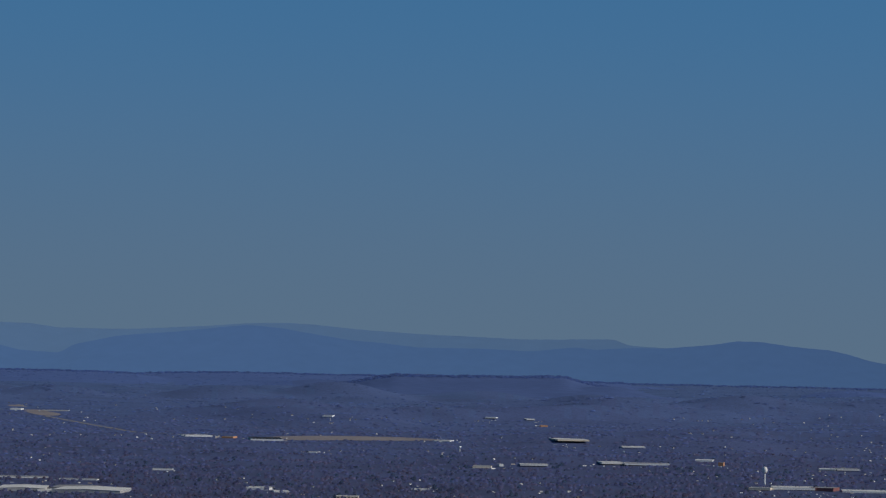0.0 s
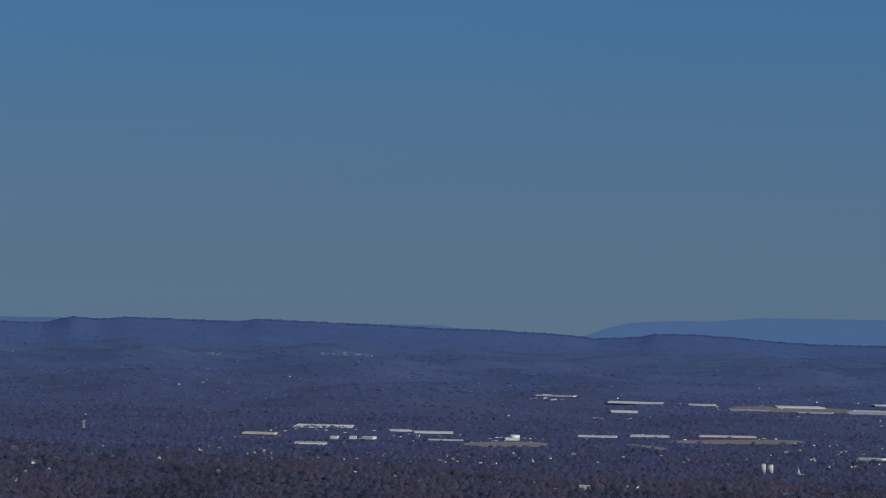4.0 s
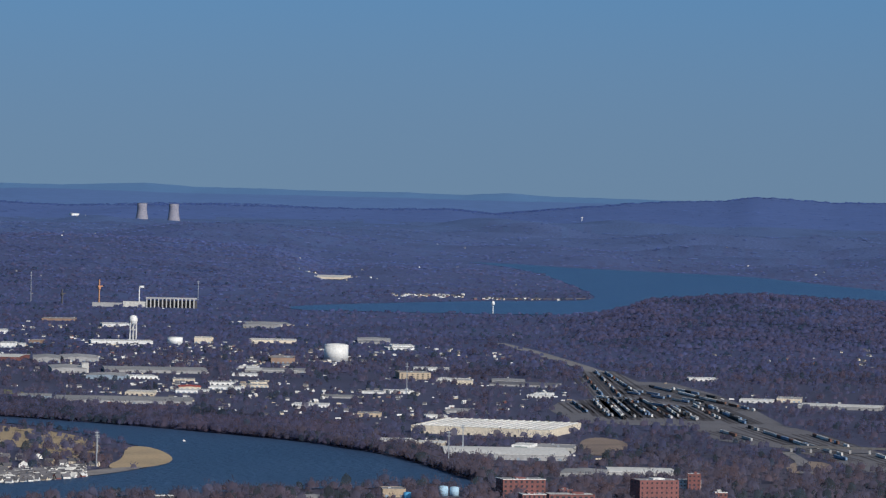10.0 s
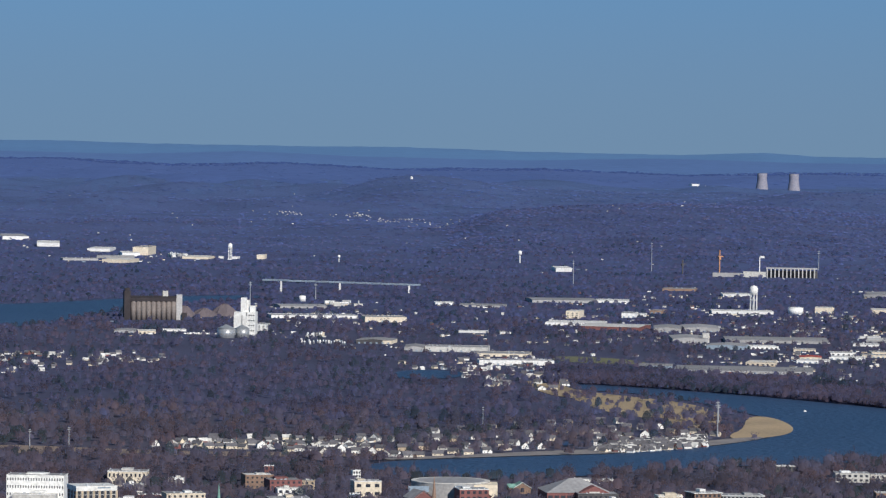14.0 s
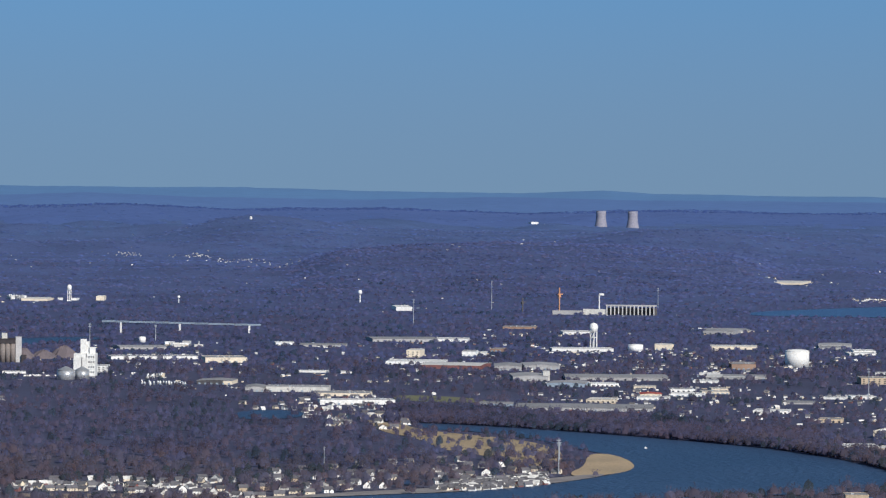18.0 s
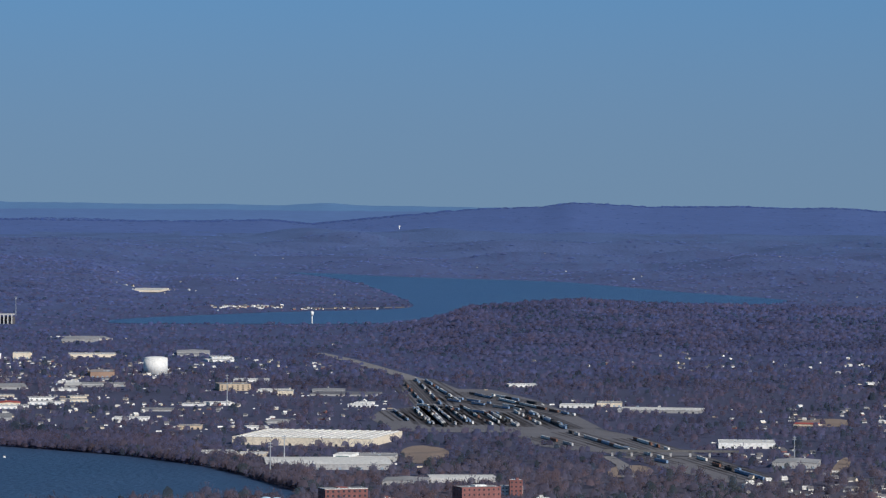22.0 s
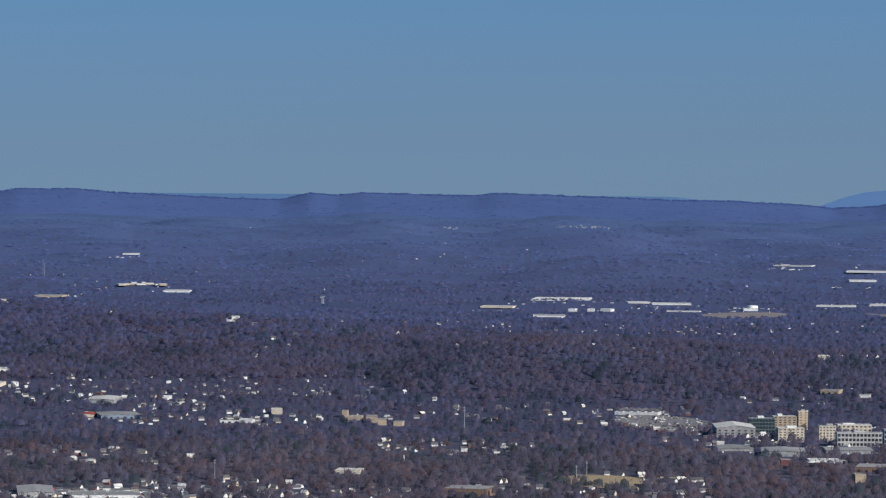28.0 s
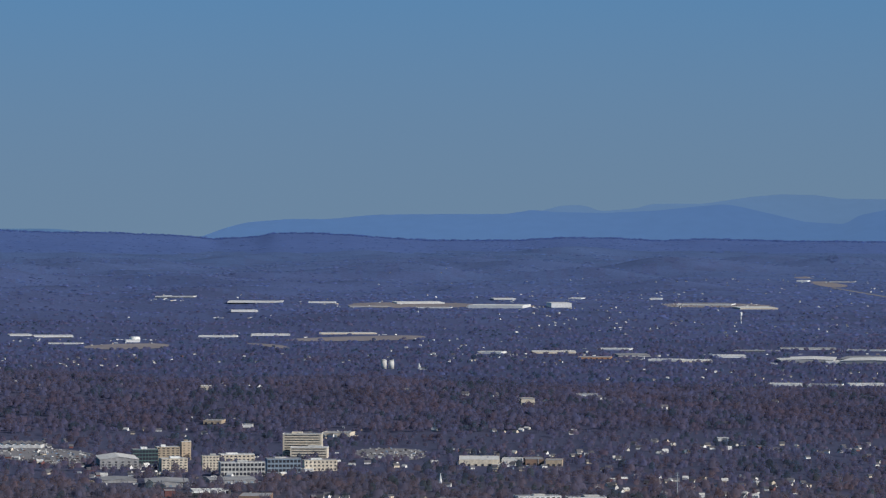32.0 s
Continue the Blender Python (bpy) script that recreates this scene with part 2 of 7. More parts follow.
# ---- the land: one sheet, with ridges that rise out of a flat valley ----
# each ridge: range of its crest, how far it runs out in front and behind, and its crest as (bearing, rise in degrees as seen from the lookout)
RIDGES = [
    (4620, 900, 300, [(-40, -0.40), (-14, -0.34), (-9.5, -0.30), (-8.4, -0.325), (-7.2, -0.33), (-6.1, -0.335), (-5.1, -0.325), (-4.0, -0.345), (-3.4, -0.36), (-2.2, -0.375), (-1.1, -0.378), (0, -0.335), (0.7, -0.37), (1.6, -0.378), (2.5, -0.39), (3.6, -0.385), (4.3, -0.405), (5.05, -0.365), (5.45, -0.40), (6.6, -0.41), (7.5, -0.425), (9, -0.47), (12, -0.5), (14, -0.62)]),
    (3900, 420, 400, [(-16, -0.50), (-11, -0.44), (-8.7, -0.47), (-7.0, -0.41), (-5.5, -0.46), (-3.2, -0.48), (-1.4, -0.43), (0.6, -0.46), (2.2, -0.455), (4.4, -0.47), (6.6, -0.48), (8, -0.6)]),
    (3300, 420, 400, [(-16, -0.60), (-12, -0.57), (-9.6, -0.55), (-8, -0.62), (-6.5, -0.575), (-5, -0.64), (-3, -0.60), (-1, -0.66), (1, -0.60), (3, -0.63), (4.2, -0.60), (6.5, -0.80), (7.2, -1.0)]),
    (3350, 800, 500, [(3.4, -0.80), (4.6, -0.66), (5.6, -0.56), (6.6, -0.47), (7.4, -0.432), (7.9, -0.415), (8.33, -0.352), (8.75, -0.372), (9.4, -0.40), (10.7, -0.395), (11.3, -0.415), (11.9, -0.405), (12.4, -0.44), (13.7, -0.50), (14.7, -0.465), (15.6, -0.454), (15.85, -0.489), (16.4, -0.506), (16.7, -0.456), (17.5, -0.452), (18, -0.493), (18.75, -0.529), (19.6, -0.564), (20.3, -0.582), (20.68, -0.486), (21.06, -0.513), (21.37, -0.479), (22.5, -0.501), (22.95, -0.507), (23.2, -0.472), (23.9, -0.487), (24.7, -0.51), (25.6, -0.547), (26.35, -0.549), (27.35, -0.594), (27.8, -0.637), (28.35, -0.608), (28.58, -0.557), (29.2, -0.56), (29.75, -0.588), (30.1, -0.62), (30.7, -0.655), (31.9, -0.655), (32.5, -0.618), (33.2, -0.625), (33.75, -0.658), (34.4, -0.635), (35.5, -0.66), (36.7, -0.668), (37.4, -0.685), (38.2, -0.655), (39, -0.648), (40.3, -0.652), (43.6, -0.685), (44.2, -0.70), (47.5, -0.70), (70, -0.8)]),
    (3080, 420, 300, [(33, -0.84), (35.5, -0.70), (36.7, -0.69), (37.45, -0.71), (38.2, -0.785), (39.4, -0.885), (40.4, -1.0)]),
    (2850, 330, 400, [(39.1, -0.98), (39.83, -0.877), (40.13, -0.80), (40.5, -0.715), (40.9, -0.64), (41.7, -0.638), (43.2, -0.617), (43.5, -0.70), (44.05, -0.80), (44.6, -0.94), (45.2, -1.0)]),
    (2600, 420, 300, [(27, -1.02), (30, -0.86), (33, -0.87), (35.4, -0.94), (37.5, -0.92), (39.5, -1.0), (44.9, -1.0), (45.15, -0.937), (45.5, -0.87), (47.5, -0.83), (50, -0.86)]),
    (2350, 500, 300, [(11.5, -1.06), (13.2, -0.92), (14.3, -0.83), (15.2, -0.87), (16.4, -0.965), (16.75, -0.90), (17.5, -0.865), (18.0, -0.885), (18.3, -0.94), (20.5, -1.0), (25, -1.04), (28, -1.07)]),
    (2350, 420, 300, [(-7.4, -1.08), (-6.2, -1.02), (-5.6, -0.874), (-5.2, -0.76), (-4.76, -0.70), (-4.3, -0.72), (-3.9, -0.775), (-3.1, -0.87), (-2.1, -0.89), (-1.3, -0.90), (0.1, -0.91), (1.5, -0.87), (3.5, -0.95), (5, -1.07)]),
    (1720, 330, 380, [(-4.4, -1.48), (-3.6, -1.2), (-2.5, -1.105), (-1.3, -1.06), (0.3, -1.10), (1.8, -1.2), (2.6, -1.48)]),
    (2150, 260, 250, [(-1.0, -1.1), (0.56, -0.86), (1.5, -0.875), (2.3, -0.945), (3.1, -1.04), (3.8, -1.15)]),
    (2080, 200, 220, [(4.5, -1.2), (5.5, -1.11), (6.5, -1.15), (7.6, -1.2), (8.4, -1.22)]),
    (1960, 230, 240, [(9.3, -1.28), (9.9, -1.18), (10.75, -1.045), (11.7, -1.09), (12.6, -1.165), (13.6, -1.28)]),
    (1180, 170, 130, [(5.6, -2.16), (6.4, -1.96), (6.9, -1.77), (8.3, -1.66), (9.8, -1.725), (11.4, -1.74), (12.9, -1.79), (14.9, -1.80), (17, -2.0), (18.5, -2.16)]),
    (960, 150, 120, [(12.2, -2.65), (13.7, -2.10), (16, -2.06), (17.8, -2.10), (19.5, -2.19), (20.8, -2.29), (22, -2.36), (23.5, -2.45), (25, -2.65)]),
    (860, 110, 110, [(21.5, -2.96), (22.7, -2.52), (23.8, -2.42), (25.7, -2.48), (27.2, -2.61), (29.5, -2.55), (31.8, -2.70), (34.1, -2.77), (36.9, -2.76), (44, -2.8), (50, -2.96)]),
]


def crest_heights(reach, crest, bearings):
    b = [c[0] for c in crest]
    z = [44.5 + reach * math.tan(radians(c[1])) - (0.9 if reach < 4640 else 0.0) for c in crest]
    return np.interp(bearings, b, z, left=0.0, right=0.0)


def smooth_step(v):
    v = np.clip(v, 0, 1)
    return v * v * (3 - 2 * v)


WAVES = {}


def ripple(x, y, size, seed):
    """Cheap rolling unevenness, about -1 to 1."""
    if seed not in WAVES:
        r = np.random.RandomState(seed)
        WAVES[seed] = [(r.uniform(0, math.tau), r.uniform(0, math.tau), r.uniform(0.6, 1.9)) for _ in range(7)]
    s = np.zeros_like(x)
    for a, ph, q in WAVES[seed]:
        s += np.sin((x * math.cos(a) + y * math.sin(a)) * q * math.tau / size + ph)
    return s / 4.16


def inside(outline, bearings, reaches):
    """Which of the given places lie inside an outline."""
    a = np.radians(bearings)
    x, y = np.sin(a) * reaches, np.cos(a) * reaches
    px = np.array([math.sin(radians(b)) * d for b, d in outline])
    py = np.array([math.cos(radians(b)) * d for b, d in outline])
    hit = np.zeros(len(x), bool)
    k = len(px) - 1
    for i in range(len(px)):
        cut = (py[i] > y) != (py[k] > y)
        hit ^= cut & (x < (px[k] - px[i]) * (y - py[i]) / (py[k] - py[i] + 1e-12) + px[i])
        k = i
    return hit


def rounded(outline, times=2):
    """Cuts the corners of an outline, so that shores run in curves."""
    for _ in range(times):
        out = []
        for (a, d), (b, e) in zip(outline, outline[1:] + outline[:1]):
            out += [(0.75 * a + 0.25 * b, 0.75 * d + 0.25 * e), (0.25 * a + 0.75 * b, 0.25 * d + 0.75 * e)]
        outline = out
    return outline


RIVER = rounded([(-2.7, 722), (-1.77, 717), (-1.0, 708), (-0.2, 699), (0.5, 690), (1.3, 679), (2.07, 668), (2.6, 659), (3.43, 638), (4.05, 614), (4.6, 590), (4.7, 560), (4.0, 590), (3.4, 574), (2.2, 571), (1.1, 561), (-0.3, 553), (-1.8, 538), (-2.4, 532), (-3.3, 527), (-4.06, 524), (-4.7, 526), (-5.6, 536), (-5.2, 548), (-4.83, 553), (-4.07, 557), (-2.76, 565), (-2.1, 568), (-1.07, 579), (-0.3, 592), (0.31, 609), (0.46, 627), (0.25, 643), (-0.11, 653), (-0.61, 672), (-1.15, 690), (-1.7, 700), (-2.5, 706)])
UPPER_RIVER = rounded([(-14, 1000), (-10.5, 998), (-9.7, 1010), (-8.6, 1042), (-7.6, 1062), (-6.8, 1068), (-6.8, 1050), (-7.8, 1020), (-8.6, 983), (-9.2, 948), (-9.7, 900), (-10.5, 893), (-14, 880)])
POND = rounded([(-4.95, 753), (-4.4, 757), (-4.0, 752), (-4.05, 735), (-4.5, 729), (-4.95, 730)])
INLET = rounded([(-2.72, 590), (-2.35, 591), (-2.3, 586), (-2.7, 581)])
LAKE = rounded([(2.0, 1290), (3.3, 1332), (4.5, 1370), (5.87, 1392), (6.2, 1424), (6.12, 1480), (5.8, 1600), (5.3, 1780), (4.4, 1930), (3.4, 2040), (3.3, 2085), (4.3, 1990), (5.25, 1880), (6.4, 1828), (7.5, 1795), (8.3, 1765), (8.8, 1715), (9.8, 1621), (11.2, 1540), (11.3, 1500), (10, 1390), (8.3, 1330), (6.9, 1300), (5.95, 1265), (4.9, 1256), (3.3, 1255), (2.0, 1255)])
FAR_POND = rounded([(11.5, 2190), (12.6, 2150), (12.5, 2100), (11.6, 2140)])
WATERS = [RIVER, UPPER_RIVER, POND, INLET, LAKE, FAR_POND]

# level ground kept free of hills: (bearing, bearing, range, range)
LEVEL = [(35.2, 36.6, 1900, 2400), (33.6, 35.6, 1500, 1800), (38.8, 41.9, 1560, 1720), (25.7, 27.4, 1120, 1260), (27.9, 30.9, 1130, 1320), (29.3, 31.6, 1540, 1710), (35.9, 38.7, 1600, 1980), (4.5, 6.6, 850, 1080), (-7.2, -4.3, 1000, 1140), (-1.5, 1.4, 1180, 1300)]
level_b, level_d = np.arange(-16.0, 52.0, 0.1), np.arange(800.0, 3700.0, 12.0)
level_B, level_D = np.meshgrid(level_b, level_d)
level_map = np.zeros(level_B.shape, bool)
for lo, hi, near, far in LEVEL:
    level_map |= (level_B > lo) & (level_B < hi) & (level_D > near) & (level_D < far)
for outline in (UPPER_RIVER, LAKE, FAR_POND):
    wet = inside(outline, level_B.ravel(), level_D.ravel()).reshape(level_B.shape)
    for step in range(7):
        level_map[:len(level_d) - step] |= wet[step:]
level_soft = 1.0 - level_map
for axis, wide in ((0, 5), (1, 14), (0, 5), (1, 14)):
    level_soft = sum(np.roll(level_soft, k, axis) for k in range(-wide, wide + 1)) / (2 * wide + 1)
level_soft = smooth_step(2 * level_soft - 1)


def rolling_hills(bearings, reaches, x, y):
    """Low wooded swells, higher farther up the valley, level beside water and open fields."""
    start = np.interp(bearings, [-16, 5, 13, 52], [1380, 1250, 1000, 1000])
    tall = np.interp(reaches - start, [0, 250, 700, 1300, 2000, 2300], [0, 1.8, 4.2, 7.0, 4.0, 0])
    i = np.clip(((reaches - 800) / 12).astype(int), 0, len(level_d) - 1)
    j = np.clip(((bearings + 16) / 0.1).astype(int), 0, len(level_b) - 1)
    swell = ripple(x, y, 300, 201) + 0.55 * ripple(x, y, 120, 202)
    return tall * np.clip(swell + 0.2, 0, None) * level_soft[i, j]


def land_height(bearings, reaches, rolling=True):
    """Height of the ground at arrays of bearings (degrees) and ranges (metres)."""
    a = np.radians(bearings)
    x, y = np.sin(a) * reaches, np.cos(a) * reaches
    z = np.zeros_like(reaches)
    for i, (reach, front, behind, crest) in enumerate(RIDGES):
        top = crest_heights(reach, crest, bearings)
        if reach > 2500:
            top = np.where(top > 1, top + reach * (0.00005 * ripple(bearings, 0 * bearings, 1.3, 70 + i) + 0.00006 * ripple(bearings, 0 * bearings, 0.35, 90 + i)), top)
        near = smooth_step((reaches - (reach - front)) / front)
        far = smooth_step(((reach + behind) - reaches) / behind)
        body = np.where(reaches < reach, near, far)
        if not (top * body > 0).any():
            continue
        fold = 1 + 0.22 * ripple(x, y, 160 + reach * 0.05, 40 + i) * (1 - body) * (body > 0)
        z = np.maximum(z, np.maximum(top, 0) * body * fold)
    z += np.clip(z - 1.0, 0, 1) * 0.12 * ripple(x, y, 7.0, 3)
    if rolling:
        hills = rolling_hills(bearings, reaches, x, y)
        z = np.maximum(z, hills) + 0.3 * np.minimum(np.clip(z, 0, 3), hills)
    z -= 15.0 * smooth_step((reaches - 3420) / 350) * smooth_step((bearings - 25.5) / 1.5) * smooth_step((75 - bearings) / 10)
    bluff = 42.6 * np.clip(1 - reaches / 300.0, 0, 1)
    return np.where(reaches < 300, np.maximum(z, bluff), z)


def grid_mesh(name, bearings, reaches, closed):
    B, D = np.meshgrid(bearings, reaches)
    Z = land_height(B, D)
    A = np.radians(B)
    verts = np.stack([np.sin(A) * D, np.cos(A) * D, Z], -1).reshape(-1, 3)
    nb, nd = len(bearings), len(reaches)
    cols = nb if closed else nb - 1
    i, j = np.meshgrid(np.arange(cols), np.arange(nd - 1))
    i2 = (i + 1) % nb
    quads = np.stack([j * nb + i, j * nb + i2, (j + 1) * nb + i2, (j + 1) * nb + i], -1).reshape(-1, 4)[:, ::-1]
    me = bpy.data.meshes.new(name)
    me.vertices.add(len(verts))
    me.vertices.foreach_set("co", verts.ravel())
    me.loops.add(quads.size)
    me.loops.foreach_set("vertex_index", quads.ravel())
    me.polygons.add(len(quads))
    me.polygons.foreach_set("loop_start", np.arange(0, quads.size, 4))
    me.polygons.foreach_set("loop_total", np.full(len(quads), 4))
    me.polygons.foreach_set("use_smooth", np.ones(len(quads), bool))
    return me, B, D, Z, quads


fine = np.arange(-15.0, 51.0, 0.1)
coarse = np.arange(51.0, 345.0, 4.0)
reaches = np.concatenate([[0.001, 60, 140, 220, 300, 350], 380 * np.exp(np.arange(0, math.log(4960 / 380), 0.012)), [4985]])
land_mesh, gB, gD, gZ, gq = grid_mesh("ground", np.concatenate([fine, coarse]), reaches, True)
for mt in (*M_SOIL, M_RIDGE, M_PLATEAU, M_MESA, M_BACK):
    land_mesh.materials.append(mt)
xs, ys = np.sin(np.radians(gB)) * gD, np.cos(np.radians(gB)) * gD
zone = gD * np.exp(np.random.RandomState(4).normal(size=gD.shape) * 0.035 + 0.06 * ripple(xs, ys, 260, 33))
# soil steps through the same haze-tinted belts as the woods
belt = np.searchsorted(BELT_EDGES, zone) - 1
# mesa, plateau and ridges take the haze-blue materials by range and height
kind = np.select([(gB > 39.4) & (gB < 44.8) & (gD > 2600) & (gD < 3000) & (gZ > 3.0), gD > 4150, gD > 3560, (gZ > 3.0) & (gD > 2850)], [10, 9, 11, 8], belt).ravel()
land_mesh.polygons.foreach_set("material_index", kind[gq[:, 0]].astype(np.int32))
land_mesh.update()
ground = tagged(new("ground", land_mesh), "brown winter valley floor rising into wooded ridges", "ground", kind="structure")


gZ_plain = land_height(gB, gD, False)


def on_grid(heights, b, d):
    """Heights read off the sheet of land at arrays of bearings and ranges."""
    u = np.clip((b - fine[0]) / 0.1, 0, len(fine) - 1.001)
    j = np.clip(np.searchsorted(reaches, d) - 1, 0, len(reaches) - 2)
    v = np.clip((d - reaches[j]) / (reaches[j + 1] - reaches[j]), 0, 1)
    i = u.astype(int)
    u = u - i
    return (1 - v) * ((1 - u) * heights[j, i] + u * heights[j, i + 1]) + v * ((1 - u) * heights[j + 1, i] + u * heights[j + 1, i + 1])


def height_at(bearing, reach):
    return float(on_grid(gZ, np.array([float(bearing)]), np.array([float(reach)]))[0])


def settle(bearing, reach):
    """The range and height at which a thing stands that the plan puts on the plain: up the near side of a hill where one rises before it."""
    if reach < 950:
        return reach, height_at(bearing, reach)
    away = np.linspace(0.8 * reach, reach, 90)
    foot = float(on_grid(gZ_plain, np.array([float(bearing)]), np.array([float(reach)]))[0])
    sight = EYE.z + (foot - EYE.z) * away / reach
    land = on_grid(gZ, np.full(90, float(bearing)), away)
    k = int(np.argmax(land >= sight - 0.02))
    if land[k] < sight[k] - 0.02:
        return reach, height_at(bearing, reach)
    return float(away[k]), float(land[k])


WATER_SPANS = [(min(q[0] for q in o), max(q[0] for q in o), min(q[1] for q in o), max(q[1] for q in o), o) for o in WATERS]


def in_water(b, d):
    return any(lo <= b <= hi and near <= d <= far and inside(o, np.array([b]), np.array([d]))[0] for lo, hi, near, far, o in WATER_SPANS)


def mountain(name, label, reach, crest, mat, seed, depth=140):
    """A far range as a solid wedge with an uneven crest."""
    bb = np.arange(crest[0][0], crest[-1][0] + 0.01, 0.05)
    top = crest_heights(reach, crest, bb)
    pad = np.pad(top, 3, mode="edge")
    bell = np.exp(-np.linspace(-2, 2, 7) ** 2)
    top = np.convolve(pad, bell / bell.sum(), mode="valid")
    r = np.random.RandomState(seed)
    wob = np.interp(bb, np.arange(bb[0], bb[-1] + 0.6, 0.5), r.uniform(-1, 1, len(np.arange(bb[0], bb[-1] + 0.6, 0.5)))) * 0.25
    wob += r.uniform(-0.2, 0.2, len(bb))
    verts, faces = [], []
    for k, (b, h) in enumerate(zip(bb, top + wob)):
        verts += [at(b, reach - depth, -16), at(b, reach, max(h, -15)), at(b, reach + depth, -16)]
        if k:
            o = 3 * k
            faces += [(o, o + 1, o - 2, o - 3), (o + 1, o + 2, o - 1, o - 2)]
    me = bpy.data.meshes.new(name)
    me.from_pydata([tuple(v) for v in verts], [], faces)
    me.polygons.foreach_set("use_smooth", np.ones(len(faces), bool))
    me.update()
    me.normals_split_custom_set_from_vertices([tuple((Vector((-v.x, -v.y, 0)).normalized() + Vector((0, 0, 1.2))).normalized()) for v in verts])
    me.materials.append(mat)
    return tagged(new(name, me), label, "mountain range", kind="structure")


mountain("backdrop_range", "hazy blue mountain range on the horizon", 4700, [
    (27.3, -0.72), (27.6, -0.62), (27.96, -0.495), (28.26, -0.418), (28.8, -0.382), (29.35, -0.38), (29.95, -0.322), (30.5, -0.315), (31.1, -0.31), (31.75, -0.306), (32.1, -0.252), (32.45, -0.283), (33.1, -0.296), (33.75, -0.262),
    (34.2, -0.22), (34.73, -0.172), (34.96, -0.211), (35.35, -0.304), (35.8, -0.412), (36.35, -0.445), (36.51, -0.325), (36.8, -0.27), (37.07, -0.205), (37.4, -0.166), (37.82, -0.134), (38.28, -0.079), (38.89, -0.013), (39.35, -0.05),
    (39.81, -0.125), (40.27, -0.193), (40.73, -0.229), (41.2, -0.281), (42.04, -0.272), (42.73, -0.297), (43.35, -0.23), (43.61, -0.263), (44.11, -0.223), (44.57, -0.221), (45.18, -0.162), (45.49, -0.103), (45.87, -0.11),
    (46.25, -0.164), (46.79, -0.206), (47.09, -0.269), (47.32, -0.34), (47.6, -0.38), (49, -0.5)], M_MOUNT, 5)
mountain("backdrop_far_range", "pale haze-blue mountains beyond the nearer range", 4850, [
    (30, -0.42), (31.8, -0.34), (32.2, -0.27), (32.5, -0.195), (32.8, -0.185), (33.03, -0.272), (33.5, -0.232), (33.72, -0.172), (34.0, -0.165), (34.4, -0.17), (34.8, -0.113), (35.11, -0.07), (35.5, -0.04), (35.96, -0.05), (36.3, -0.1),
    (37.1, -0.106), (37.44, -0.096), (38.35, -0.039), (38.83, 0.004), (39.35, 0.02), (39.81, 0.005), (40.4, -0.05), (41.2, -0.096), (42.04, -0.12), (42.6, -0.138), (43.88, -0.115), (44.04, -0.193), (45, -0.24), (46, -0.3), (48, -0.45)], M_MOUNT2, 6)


# ---- water ----
def sheet(name, label, category, outline, z, mat, kind="structure", thick=0.0):
    """A flat piece of land or water; its outline is a run of (bearing, range)."""
    bm = bmesh.new()
    vs = [bm.verts.new(at(b, d, z)) for b, d in outline]
    f = bm.faces.new(vs)
    if f.normal.z < 0:
        f.normal_flip()
    if f.calc_area() and thick:
        r = bmesh.ops.extrude_face_region(bm, geom=[f])
        bmesh.ops.translate(bm, verts=[g for g in r["geom"] if isinstance(g, bmesh.types.BMVert)], vec=(0, 0, -thick))
    bmesh.ops.triangulate(bm, faces=bm.faces[:])
    bmesh.ops.recalc_face_normals(bm, faces=bm.faces[:])
    me = bpy.data.meshes.new(name)
    bm.to_mesh(me)
    bm.free()
    me.materials.append(mat)
    return tagged(new(name, me), label, category, kind=kind)


for name, label, outline in (("river_water", "wide blue river curving round a sandy point", RIVER), ("upper_river_water", "blue reach of river beyond the grain silos", UPPER_RIVER),
                             ("pond_water", "small blue pond among bare trees", POND), ("inlet_water", "small boat inlet beside waterside houses", INLET),
                             ("lake_water", "broad blue lake between wooded shores", LAKE), ("far_pond_water", "faint blue pond in far woods", FAR_POND)):
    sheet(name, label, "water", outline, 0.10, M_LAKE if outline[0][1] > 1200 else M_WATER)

# ---- clearings, banks and yards ----
CLEARINGS = []
THIN = []
LOTS = []


def clearing(name, label, category, outline, mat, z=0.05, trees=False, soft=True):
    line = rounded(outline) if soft else outline
    if not trees:
        CLEARINGS.append(line)
    if category == "car park":
        LOTS.append(line)
    return sheet(name, label, category, line, z, mat)


clearing("sand_point", "tan sand and dry grass at the tip of the point", "sand", [(-0.16, 645), (0.0, 649), (0.2, 646), (0.4, 635), (0.5, 622), (0.4, 611), (0.06, 603), (-0.34, 600), (-0.4, 608), (-0.2, 620)], M_SAND, 0.13)
clearing("stone_bank", "grey stone bank along the river", "river bank", [(-5.1, 552), (-4.07, 557.5), (-2.76, 565.5), (-2.1, 568.5), (-1.07, 579.5), (-0.3, 592.5), (0.2, 606), (-0.3, 603), (-1.07, 588), (-2.1, 577), (-2.76, 573), (-4.07, 562), (-5.1, 556)], M_BANK, 0.14)
clearing("golf_grass", "dry tan winter grass under scattered trees", "grass", [(-3.2, 735), (-2.3, 700), (-1.6, 690), (-0.9, 676), (-0.5, 655), (-0.5, 628), (-0.9, 618), (-1.4, 640), (-2.1, 652), (-2.6, 690), (-3.1, 715)], M_GRASS, 0.05, trees=True)
